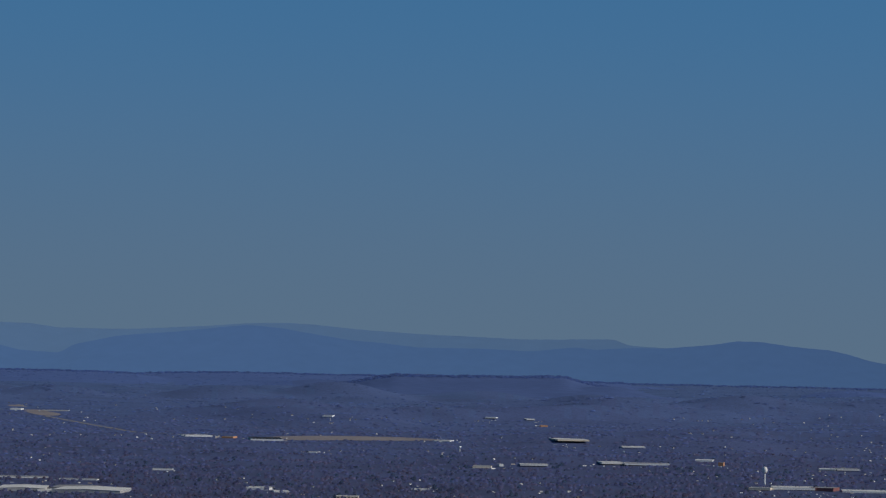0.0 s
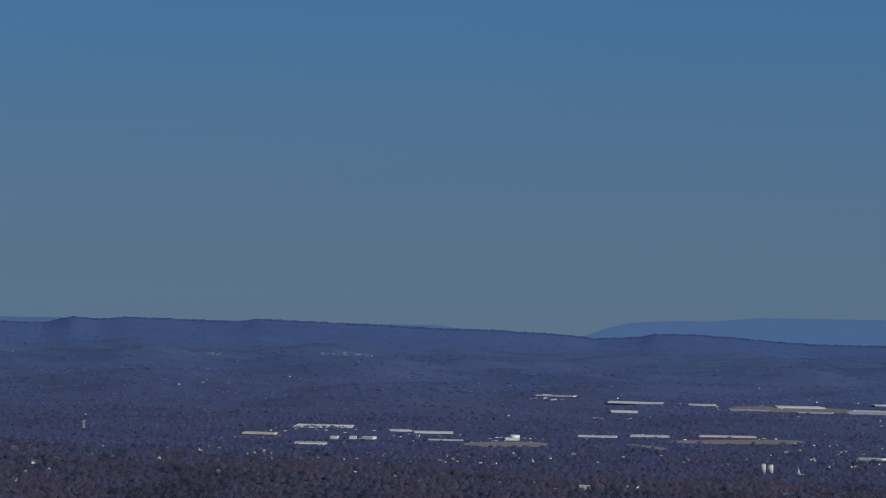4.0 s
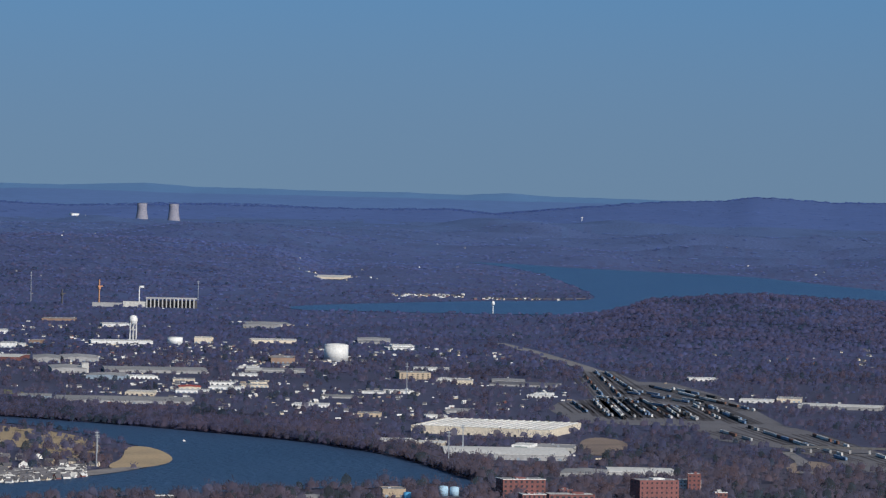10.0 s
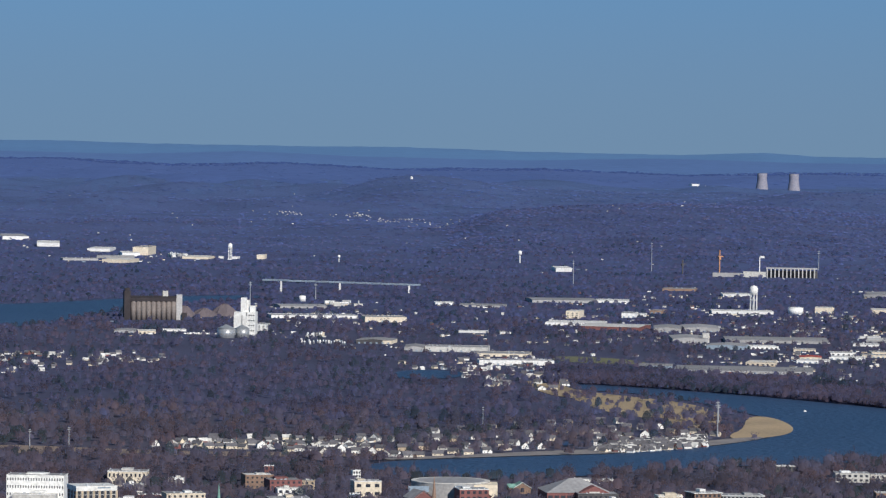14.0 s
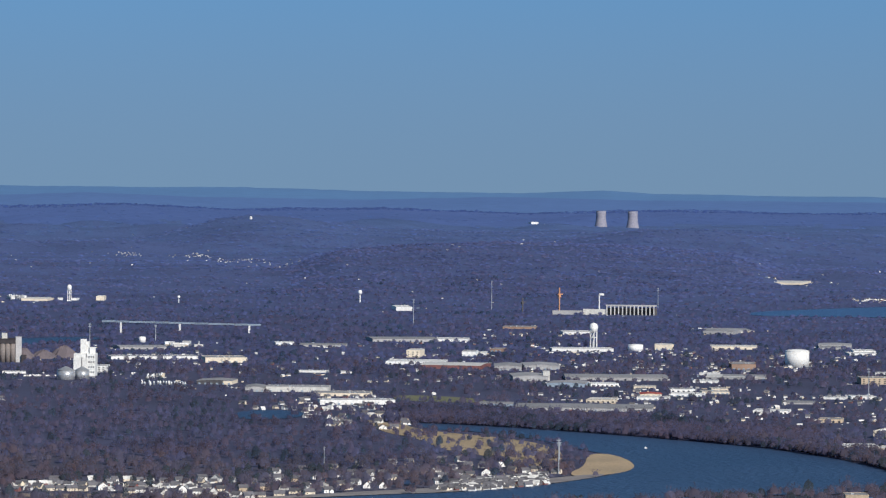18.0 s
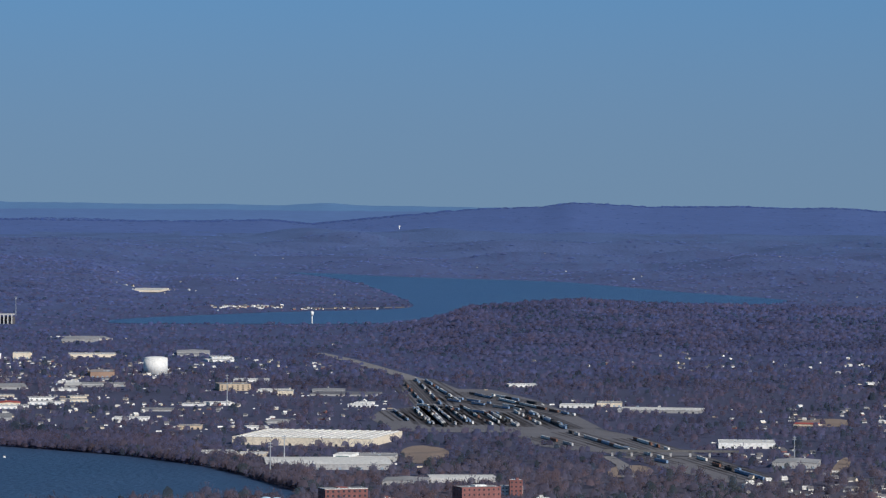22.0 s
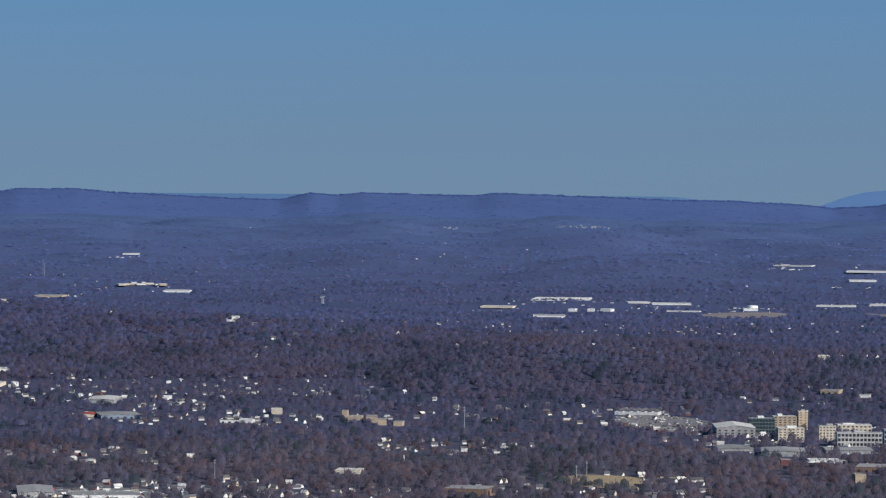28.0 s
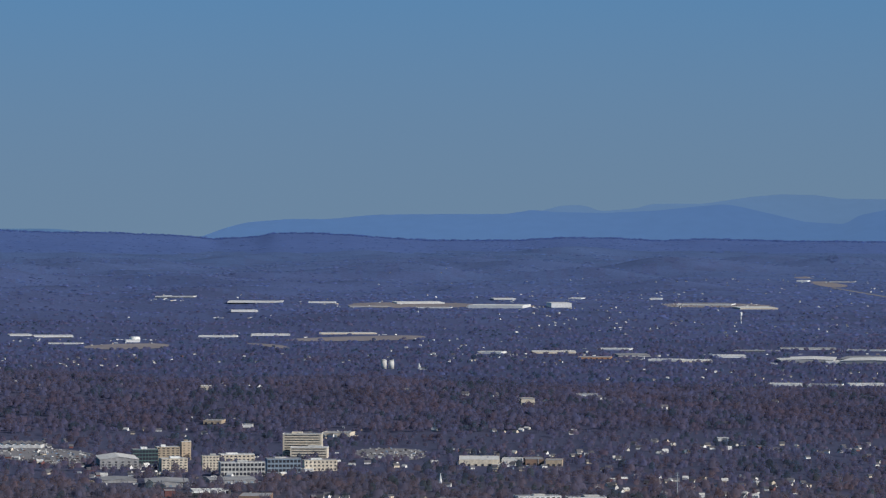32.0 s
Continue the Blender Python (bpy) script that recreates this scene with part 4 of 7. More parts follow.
def block(bearing, reach, w, d, h, turn, storeys, bays, wall, label, roof=None, name="city_building", win=(0.5, 0.5), base=0.0, crown=0.0, crownmat=None, top_form=""):
    """A town building whose windows are all there: storeys by bays, on its front and on the side that shows."""
    ob = tagged(new(name), label, "building", "town buildings")
    FOOT.append((bearing, reach, w / 2, d, 4))
    edge = crownmat or (M_WHITE if rand.random() < 0.5 else wall)
    part("wall", boxes((-w / 2, w / 2, -d / 2, d / 2, 0, h)), wall, ob)
    top = part("roof", boxes((-w / 2 + 0.06, w / 2 - 0.06, -d / 2 + 0.06, d / 2 - 0.06, h, h + 0.03)), roof or (M_ROOFWHITE if rand.random() < 0.5 else M_ROOFGREY), ob, "flat roof")
    over = 0.16 if top_form == "slab" else 0.03
    part("cornice", boxes((-w / 2 - over, w / 2 + over, -d / 2 - over, -d / 2 + 0.05, h - 0.02, h + 0.06), (w / 2 - 0.05, w / 2 + over, -d / 2 + 0.05, d / 2, h - 0.02, h + 0.06),
                          (-w / 2 - over, -w / 2 + 0.05, -d / 2 + 0.05, d / 2, h - 0.02, h + 0.06)), M_WHITE if top_form == "slab" else edge, ob)
    up = h + 0.03
    if crown:
        part("crown", boxes((-w / 2 - 0.05, w / 2 + 0.05, -d / 2 - 0.05, d / 2 + 0.05, h + 0.07, h + 0.07 + crown)), edge, ob, "plain pale crown band")
        part("sign_bar", boxes((0.02 * w, 0.34 * w, -d / 2 - 0.07, -d / 2 - 0.05, h + 0.07 + crown * 0.4, h + 0.07 + crown * 0.72)), M_BLUEWALL, ob, "plain grey sign bar")
        up += 0.04 + crown
        fin = shared_box("fin", w / bays * 0.3, 0.1, h, M_TAN)
        for k in range(bays + 1):
            piece("fin", fin, ob, Matrix.Translation((-w / 2 + k * w / bays, -d / 2 - 0.05, 0)))
    if top_form == "teeth":
        tooth = shared_box("merlon", w * 0.06, 0.1, 0.16, wall)
        for k in range(8):
            piece("merlon", tooth, ob, Matrix.Translation((-w / 2 + (k + 0.5) * w / 8, -d / 2 + 0.04, h + 0.05)))
        part("middle_bay", boxes((-w * 0.24, w * 0.24, -d / 2 - 0.08, d * 0.2, 0, h + 0.32)), wall, ob)
    if h > 0.9 and w > 1.2 and not crown and top_form != "teeth":
        x, pw, ph = rand.uniform(-0.2, 0.2) * w, rand.uniform(0.18, 0.42) * w, rand.uniform(0.14, 0.34)
        part("penthouse", boxes((x - pw / 2, x + pw / 2, -d * 0.15, d * 0.3, h + 0.03, h + 0.03 + ph)), rand.choice((wall, M_WHITE, M_PALECON)), top)
    unit = shared_box("rooftop_unit", 0.2, 0.2, 0.13, M_STEEL)
    for k in range(2 + int(w / 1.6)):
        piece("rooftop_unit", unit, top, Matrix.Translation((rand.uniform(-0.42, 0.42) * w, rand.uniform(-0.42, 0.0) * d, up)))
    sw, sh = w / bays, (h - base) / storeys
    pane = shared_box("window", sw * win[0], 0.03, sh * win[1], M_GLASS)
    bay = 0.08 if top_form == "teeth" else 0.0
    for q in range(storeys):
        for k in range(bays):
            x = -w / 2 + (k + 0.5) * sw
            piece("window", pane, ob, Matrix.Translation((x, -d / 2 - 0.008 - (bay if abs(x) < w * 0.24 else 0), base + (q + 0.5 - win[1] / 2) * sh)))
    if h > 2.4:
        n = max(2, int(d / sw * 0.7))
        pane2 = shared_box("window", 0.03, d / n * win[0], sh * win[1], M_GLASS)
        for q in range(storeys):
            for k in range(n):
                piece("window", pane2, ob, Matrix.Translation((-w / 2 - 0.008, -d / 2 + (k + 0.5) * d / n, base + (q + 0.5 - win[1] / 2) * sh)))
    return place(ob, bearing, reach + d / 2, turn)


def church(bearing, reach, w, d, h, rise, turn, wall, roof, label, gables=0, name="church_hall"):
    """A steep-roofed hall with its gable end to the front, and smaller cross gables along one side."""
    ob = tagged(new(name), label, "building", "town buildings")
    FOOT.append((bearing, reach, w / 2, d, 7))
    part("wall", gable_walls(w, d, h, rise, False), wall, ob)
    part("roof", gable(w, d, h + 0.01, rise, 0.05, 0.06, False), roof, ob, "steep pitched roof")
    part("gable_trim", gable(w * 1.02, 0.08, h + 0.06, rise * 1.02, 0.02, 0.05, False), M_WHITE if gables else wall, ob).location.y = -d / 2 - 0.06
    part("front_window", boxes((-w * 0.1, w * 0.1, -d / 2 - 0.02, -d / 2 + 0.02, h * 0.35, h * 1.1)), M_GLASS, ob, "tall dark window")
    for k in range(gables):
        g = part("cross_gable", gable_walls(w * 0.42, w * 0.6, h, rise * 0.55, False), wall, ob)
        g.matrix_local = pose(-w * 0.42, -d / 2 + (k + 0.6) * d / gables, 0, 0, 0, -90)
        part("cross_roof", gable(w * 0.42, w * 0.6, h + 0.01, rise * 0.55, 0.03, 0.05, False), roof, g)
    return place(ob, bearing, reach + d / 2, turn)


def hip_hall(bearing, reach, w, d, h, rise, turn, label):
    """A wide brick hall under a hipped grey roof, with a broad brick gable at its front."""
    ob = tagged(new("brick_hall"), label, "building", "town buildings")
    FOOT.append((bearing, reach, w / 2, d, 9))
    part("wall", boxes((-w / 2, w / 2, -d / 2, d / 2, 0, h)), M_BRICK, ob)
    bm = bmesh.new()
    a, b, c = w / 2 + 0.1, d / 2 + 0.1, w * 0.08
    v = [bm.verts.new(q) for q in ((-a, -b, h), (a, -b, h), (a, b, h), (-a, b, h), (-c, 0, h + rise), (c, 0, h + rise))]
    for q in ((0, 1, 5, 4), (1, 2, 5), (2, 3, 4, 5), (3, 0, 4), (3, 2, 1, 0)):
        bm.faces.new([v[i] for i in q])
    part("roof", bm, M_ROOFGREY, ob, "wide hipped grey roof")
    part("front_gable", gable_walls(w * 0.5, d * 0.3, h, rise * 0.6, False), M_BRICK, ob, "broad red brick gable").location = (w * 0.22, -d / 2 - 0.02, 0)
    win = shared_box("window", w * 0.07, 0.04, h * 0.5, M_GLASS)
    for k in range(5):
        piece("window", win, ob, Matrix.Translation((-w * 0.45 + k * w * 0.1, -d / 2 - 0.01, h * 0.25)))
    return place(ob, bearing, reach + d / 2, turn)

# ---- rail yard: lines of cars, from (bearing, range) to (bearing, range), and how many stand on each ----
YARD = [
    (6.82, 864, 8.36, 780, 40),
    (6.59, 842, 7.70, 802, 40),
    (6.55, 834, 7.64, 796, 40),
    (6.25, 812, 7.24, 784, 40),
    (5.90, 794, 6.10, 762, 40),
    (6.17, 804, 6.40, 752, 40),
    (6.21, 804, 6.45, 750, 40),
    (6.32, 806, 6.60, 744, 40),
    (6.36, 808, 6.63, 744, 40),
    (6.44, 812, 6.75, 750, 40),
    (6.59, 812, 6.94, 752, 40),
    (6.63, 812, 6.99, 752, 40),
    (6.78, 814, 6.95, 792, 40),
    (6.94, 788, 7.25, 750, 40),
    (7.09, 794, 7.34, 756, 40),
    (7.21, 788, 7.59, 746, 40),
    (7.26, 790, 7.63, 746, 40),
    (7.55, 792, 7.90, 752, 40),
    (7.71, 792, 8.25, 740, 40),
    (7.77, 790, 8.29, 742, 40),
    (6.05, 898, 6.30, 820, 40),
    (7.86, 718, 8.33, 694, 40),
    (8.25, 732, 9.10, 682, 40),
    (8.71, 704, 9.56, 664, 40),
    (9.09, 716, 9.64, 684, 40),
    (9.33, 664, 9.65, 652, 40),
    (10.02, 666, 10.68, 634, 40),
    (10.25, 650, 10.95, 618, 40),
    (6.32, 914, 6.78, 828, 40),
    (6.20, 916, 6.55, 816, 40),
    (7.24, 850, 7.86, 818, 40),
]
M_RAIL = material("rusty_rail_steel", (0.2, 0.15, 0.13), (0.15, 0.12, 0.11), 0.5, 4.0, rough=0.5)
M_CARS = [material("black_rail_car", (0.05, 0.05, 0.055), (0.035, 0.035, 0.04), 0.5, 3.0), material("brown_rail_car", (0.2, 0.1, 0.075), (0.15, 0.08, 0.06), 0.5, 3.0),
          material("grey_rail_car", (0.5, 0.5, 0.51), (0.4, 0.4, 0.41), 0.5, 3.0), material("white_rail_car", (0.75, 0.74, 0.72), (0.62, 0.61, 0.6), 0.5, 3.0), material("blue_rail_car", (0.22, 0.32, 0.47), (0.17, 0.25, 0.38), 0.5, 3.0)]
CAR_WORDS = ("black", "rusty brown", "grey", "white", "dull blue")


def rail_car(kind):
    """One box or tank car on two trucks."""
    ob = tagged(new("rail_car"), CAR_WORDS[kind] + " freight rail car standing in the yard", "rail car", "rail cars in the yard")
    if kind == 0:
        bm = bmesh.new()
        tube([(0.13, -0.72), (0.16, -0.68), (0.16, 0.68), (0.13, 0.72)], 12, bm)
        bmesh.ops.rotate(bm, verts=bm.verts[:], cent=(0, 0, 0), matrix=Matrix.Rotation(radians(90), 3, "Y"))
        bmesh.ops.translate(bm, verts=bm.verts[:], vec=(0, 0, 0.28))
        part("tank", bm, M_CARS[0], ob, "", True)
        part("hatch", tube([(0.05, 0.43), (0.05, 0.5)], 8), M_CARS[0], ob)
    else:
        part("body", boxes((-0.74, 0.74, -0.16, 0.16, 0.12, 0.5)), M_CARS[kind], ob)
        part("roof", gable(1.48, 0.32, 0.5, 0.03, 0.01, 0.015, True), M_ROOFGREY if kind != 3 else M_WHITE, ob)
    truck = shared_box("truck", 0.26, 0.24, 0.12, M_DARKSTEEL)
    for x in (-0.5, 0.5):
        piece("truck", truck, ob, Matrix.Translation((x, 0, 0)))
    return ob


models = [rail_car(k) for k in range(5)]
used = set()
rail_bm = bmesh.new()
total = 0
more = []
bed_v, bed_f = [], []
rand = random.Random(23)
for b0, d0, b1, d1, count in YARD:
    p, q = at(b0, d0, 0.06), at(b1, d1, 0.06)
    way = (q - p)
    turn = Matrix.Rotation(math.atan2(way.y, way.x), 4, "Z")
    side = Vector((-way.y, way.x, 0)).normalized()
    for s in (-0.08, 0.08):
        c = [p + side * (s - 0.02), p + side * (s + 0.02), q + side * (s + 0.02), q + side * (s - 0.02)]
        rail_bm.faces.new([rail_bm.verts.new(v + Vector((0, 0, 0.02))) for v in c])
    for s in (-2.6, -1.3, 0.0, 1.3, 2.6):
        o = len(bed_v)
        bed_v += [tuple(c + Vector((0, 0, 0.012))) for c in (p + side * (s - 0.24), p + side * (s + 0.24), q + side * (s + 0.24), q + side * (s - 0.24))]
        bed_f.append((o, o + 1, o + 2, o + 3))
    step = 1.62 / way.length
    f = rand.uniform(0, 0.06)
    run, kind = 0, 0
    for k in range(count * 3):
        if f > 1:
            break
        if run <= 0:
            run, kind = rand.randint(1, 4), rand.choice((0, 0, 1, 2, 2, 3, 3, 4, 4))
            if rand.random() < 0.3:
                f += rand.uniform(1, 4) * step
                continue
        m = Matrix.Translation(p.lerp(q, f) + Vector((0, 0, 0.03))) @ turn
        if total >= 285:
            more.append((m, kind))
        elif kind in used:
            copy_thing(models[kind], m)
        else:
            models[kind].matrix_world = m
            used.add(kind)
        total += 1
        run -= 1
        f += step
bed_me = bpy.data.meshes.new("track_beds")
bed_me.from_pydata(bed_v, [], bed_f)
bed_me.materials.append(material("oily_track_ballast", (0.085, 0.075, 0.08), (0.06, 0.054, 0.06), 0.3, 3.0))
tagged(new("track_beds", bed_me), "dark oily track beds side by side in the yard", "tracks", kind="stuff")
cv, cf, ck = [], [], []
for m, kind in more:
    o = len(cv)
    cv += [tuple(m @ Vector(v)) for v in ((-0.74, -0.16, 0.05), (0.74, -0.16, 0.05), (0.74, 0.16, 0.05), (-0.74, 0.16, 0.05), (-0.74, -0.15, 0.48), (0.74, -0.15, 0.48), (0.74, 0.15, 0.48), (-0.74, 0.15, 0.48), (-0.74, 0, 0.52), (0.74, 0, 0.52))]
    cf += [tuple(o + i for i in q) for q in ((0, 1, 5, 4), (2, 3, 7, 6), (4, 5, 9, 8), (6, 7, 8, 9), (1, 2, 6, 9, 5), (3, 0, 4, 8, 7))]
    ck += [kind] * 6
rows_me = bpy.data.meshes.new("rail_car_rows")
rows_me.from_pydata(cv, [], cf)
for mt in M_CARS:
    rows_me.materials.append(mt)
rows_me.polygons.foreach_set("material_index", ck)
tagged(new("rail_car_rows", rows_me), "long rows of mixed freight cars across the yard", "rail cars", kind="stuff")
bmesh.ops.recalc_face_normals(rail_bm, faces=rail_bm.faces[:])
rail_me = bpy.data.meshes.new("rails")
rail_bm.to_mesh(rail_me)
rail_bm.free()
rail_me.materials.append(M_RAIL)
tagged(new("rails", rail_me), "rusty rails laid across the yard", "rails", kind="stuff")


def overpass(b0, d0, b1, d1, z, label):
    ob = tagged(new("overpass"), label, "overpass")
    p, q = at(b0, d0, z), at(b1, d1, z)
    way = q - p
    rot = Matrix.Rotation(math.atan2(way.y, way.x), 4, "Z")
    deck = shared_box("deck", way.length, 1.4, 0.16, M_ASPHALT)
    piece("deck", deck, ob, Matrix.Translation((p + q) / 2) @ rot)
    rail = shared_box("railing", way.length, 0.05, 0.12, M_ASPHALT)
    for s in (-0.66, 0.66):
        piece("railing", rail, ob, Matrix.Translation((p + q) / 2 + Vector((0, 0, 0.16))) @ rot @ Matrix.Translation((0, s, 0)))
    col = shared_box("column", 0.35, 1.0, z, M_GREYWALL)
    for k in range(7):
        c = p.lerp(q, (k + 0.5) / 7)
        piece("column", col, ob, Matrix.Translation((c.x, c.y, 0)) @ rot)
    return ob


overpass(8.75, 670, 10.60, 670, 0.8, "pale concrete road bridge over the tracks")


def parked_cars(name, label, outlines, count, seed):
    """Cars in lots as one piece of geometry: a low body and a narrower cabin each."""
    r = random.Random(seed)
    verts, faces, mats = [], [], []
    for line in outlines:
        bs, ds = [q[0] for q in line], [q[1] for q in line]
        left = count
        for _ in range(count * 6):
            b, d = r.uniform(min(bs), max(bs)), r.uniform(min(ds), max(ds))
            if left <= 0 or not inside(line, np.array([b]), np.array([d]))[0]:
                continue
            left -= 1
            m = Matrix.Translation(at(b, d, height_at(b, d) + 0.06)) @ pose(0, 0, 0, 0, 0, r.choice((20, 110)) - b)
            k = r.choice((0, 0, 2, 2, 3, 3, 4, 1))
            for x0, x1, w, z0, z1 in ((-0.24, 0.24, 0.09, 0.02, 0.09), (-0.14, 0.12, 0.075, 0.09, 0.155)):
                o = len(verts)
                verts += [tuple(m @ Vector(v)) for v in ((x0, -w, z0), (x1, -w, z0), (x1, w, z0), (x0, w, z0), (x0 + 0.02, -w, z1), (x1 - 0.02, -w, z1), (x1 - 0.02, w, z1), (x0 + 0.02, w, z1))]
                faces += [tuple(o + i for i in q) for q in ((0, 1, 5, 4), (1, 2, 6, 5), (2, 3, 7, 6), (3, 0, 4, 7), (4, 5, 6, 7))]
                mats += [k] * 5
    me = bpy.data.meshes.new(name)
    me.from_pydata(verts, [], faces)
    for mt in M_CARS:
        me.materials.append(mt)
    me.polygons.foreach_set("material_index", mats)
    return tagged(new(name, me), label, "cars", kind="stuff")


def boat(bearing, reach):
    """A small white motor boat with a cabin."""
    ob = tagged(new("motor_boat"), "small white motor boat out on the river", "boat")
    bm = boxes((-0.28, 0.28, -0.11, 0.11, 0.0, 0.12))
    for v in bm.verts:
        if v.co.x > 0.2:
            v.co.y *= 0.2
        if v.co.z < 0.05:
            v.co.y *= 0.7
    part("hull", bm, M_WHITE, ob)
    part("cabin", boxes((-0.14, 0.06, -0.075, 0.075, 0.12, 0.24)), M_WHITE, ob)
    part("windscreen", boxes((0.06, 0.075, -0.065, 0.065, 0.14, 0.22)), M_GLASS, ob)
    return place(ob, bearing, reach, 30, 0.09)


boat(0.63, 662)
parked_cars("parked_cars", "rows of parked cars on paved lots", LOTS, 130, 41)

# ---- houses ----
HOUSE_WALLS = [(M_WHITE, "white"), (M_CREAM, "cream"), (M_PALECON, "pale grey"), (M_BRICK, "red brick"), (M_TAN, "tan")]


def house(wall, word, w, d, h, rise, along, dormer):
    ob = tagged(new("house"), word + " house with a dark gabled roof", "house", "houses")
    part("wall", gable_walls(w, d, h, rise, along), wall, ob)
    top = part("roof", gable(w, d, h + 0.005, rise, 0.05, 0.035, along), M_ROOFDARK, ob, "dark shingle roof")
    part("chimney", boxes((w * 0.2, w * 0.2 + 0.08, 0.05, 0.13, h, h + rise + 0.12)), M_BRICK, top, "red brick chimney")
    win = shared_box("window", 0.11, 0.03, 0.14, M_GLASS)
    for x in (-0.28, 0.28):
        for z in ((0.1, 0.36) if h > 0.5 else (0.1,)):
            piece("window", win, ob, Matrix.Translation((x * w, -d / 2 - 0.005, z)))
    if dormer:
        p = part("porch", gable_walls(w * 0.42, 0.35, h * 0.55, rise * 0.7, False), wall, ob, "gabled front porch")
        p.location = (w * 0.22, -d / 2 - 0.12, 0)
        part("porch_roof", gable(w * 0.42, 0.35, h * 0.555, rise * 0.7, 0.03, 0.03, False), M_ROOFDARK, p)
    return ob


hr = random.Random(77)
house_models = []
for k in range(12):
    wall, word = HOUSE_WALLS[(0, 1, 0, 2, 0, 4, 0, 1, 2, 0, 1, 0)[k]]
    house_models.append(house(wall, word, hr.uniform(1.0, 1.5), hr.uniform(0.75, 1.05), hr.choice((0.3, 0.36, 0.42, 0.5)), hr.uniform(0.4, 0.58), k % 3 != 0, k % 2 == 0))
placed_models = set()


def put_house(b, d, turn, k=None):
    k = hr.randrange(12) if k is None else k
    d, z = settle(b, d)
    m = Matrix.Translation(at(b, d, z)) @ pose(0, 0, 0, 0, 0, turn - b)
    FOOT.append((b, d, 0.6, 1.2, 4))
    if k in placed_models:
        return copy_thing(house_models[k], m)
    placed_models.add(k)
    house_models[k].matrix_world = m
    return house_models[k]


# rows along the river bank, then the streets behind them
for row, (off, gap) in enumerate(((7, 0.18), (18, 0.2), (32, 0.23), (50, 0.3))):
    b = (-8.2, -7.4, -5.4, -4.4)[row]
    end = (-0.45, -0.7, -1.2, -1.7)[row]
    while b < end:
        shore = np.interp(b, [-9, -6, -4.83, -4.07, -2.76, -1.07, -0.3], [568, 560, 553, 558, 573, 588, 604])
        if not (-2.8 < b < -2.25 and row < 2):
            put_house(b, shore + off + hr.uniform(-3, 3), hr.uniform(-35, 35))
        b += gap * hr.uniform(0.75, 1.5)
for k in range(16):
    put_house(hr.uniform(-3.7, -2.6), hr.uniform(700, 745), hr.uniform(-40, 40))
# houses on the hill crests and slopes
for b, d in ((19.7, 958), (19.95, 950), (18.0, 965), (18.3, 962), (21.0, 950), (21.25, 948), (21.9, 955), (22.1, 900), (22.35, 860), (22.7, 858), (23.1, 856), (23.4, 858), (24.1, 862), (20.2, 915), (20.4, 902), (20.1, 895), (20.55, 890), (19.95, 880), (20.5, 928), (27.3, 855), (27.9, 862), (28.4, 848), (30.9, 852), (31.2, 846), (31.6, 850), (31.9, 840), (32.3, 838), (32.5, 846), (33.0, 850), (33.3, 842), (34.6, 852), (34.9, 838), (35.4, 846), (33.9, 830), (34.75, 790), (30.4, 845)):
    put_house(b, d, hr.uniform(-30, 30), hr.choice((0, 2, 4, 6, 9, 11)))
# the nearer streets of the town
count = len([o for o in scene.objects if o.name.startswith("house")])
sites = []
for k in range(14000):
    b, d = hr.uniform(10.5, 41), 1 / hr.uniform(1 / 790, 1 / 500)
    x, y = at(b, d).xy
    street = math.sin(x * 0.11 + 0.6 * math.sin(y * 0.03)) + math.sin(y * 0.085 + 1.3) + 0.8 * math.sin((x + y) * 0.021)
    if street > 0.35 and height_at(b, d) < 0.6 and not (26 < b < 31 and d < 760 and d > 690):
        sites.append((b, d))
sites.sort(key=lambda s: s[1])
things, rest = sites[:150], hr.sample(sites[150:], 1500)
for b, d in things:
    put_house(b, d, hr.uniform(-45, 45))


def small_houses(name, label, spots, seed, size, wall_mats, clear=2):
    """Many far houses as one piece of geometry: gabled boxes with dark roofs."""
    r = random.Random(seed)
    verts, faces, mats = [], [], []
    for b, d in spots:
        w, dp, h, rise = r.uniform(0.8, 1.4) * size, r.uniform(0.7, 1.0) * size, r.uniform(0.2, 0.42) * size, r.uniform(0.28, 0.46) * size
        d, z = settle(b, d)
        m = Matrix.Translation(at(b, d, z)) @ pose(0, 0, 0, 0, 0, r.uniform(-50, 50) - b)
        o = len(verts)
        for s in (-w / 2, w / 2):
            verts += [m @ Vector(v) for v in ((s, -dp / 2, 0), (s, dp / 2, 0), (s, dp / 2, h), (s, 0, h + rise), (s, -dp / 2, h))]
        for s in (-w / 2 - 0.05, w / 2 + 0.05):
            verts += [m @ Vector(v) for v in ((s, -dp / 2 - 0.05, h), (s, 0, h + rise + 0.04), (s, dp / 2 + 0.05, h))]
        faces += [(o, o + 5, o + 9, o + 4), (o + 1, o + 2, o + 7, o + 6), (o, o + 4, o + 3, o + 2, o + 1), (o + 5, o + 6, o + 7, o + 8, o + 9),
                  (o + 10, o + 13, o + 14, o + 11), (o + 11, o + 14, o + 15, o + 12)]
        wm = r.choice((0, 0, 0, 1, 1, 2, 3)) if len(wall_mats) > 3 else 0
        rm = 5 if r.random() < 0.78 else 6
        mats += [wm, wm, wm, wm, rm, rm]
        FOOT.append((b, d, 0.5, 1.0, clear))
    me = bpy.data.meshes.new(name)
    me.from_pydata([tuple(v) for v in verts], [], faces)
    for mt in [w for w, _ in HOUSE_WALLS] + [M_ROOFDARK, M_ROOFWHITE]:
        me.materials.append(mt)
    me.polygons.foreach_set("material_index", mats)
    me.update()
    return tagged(new(name, me), label, "houses", kind="stuff")


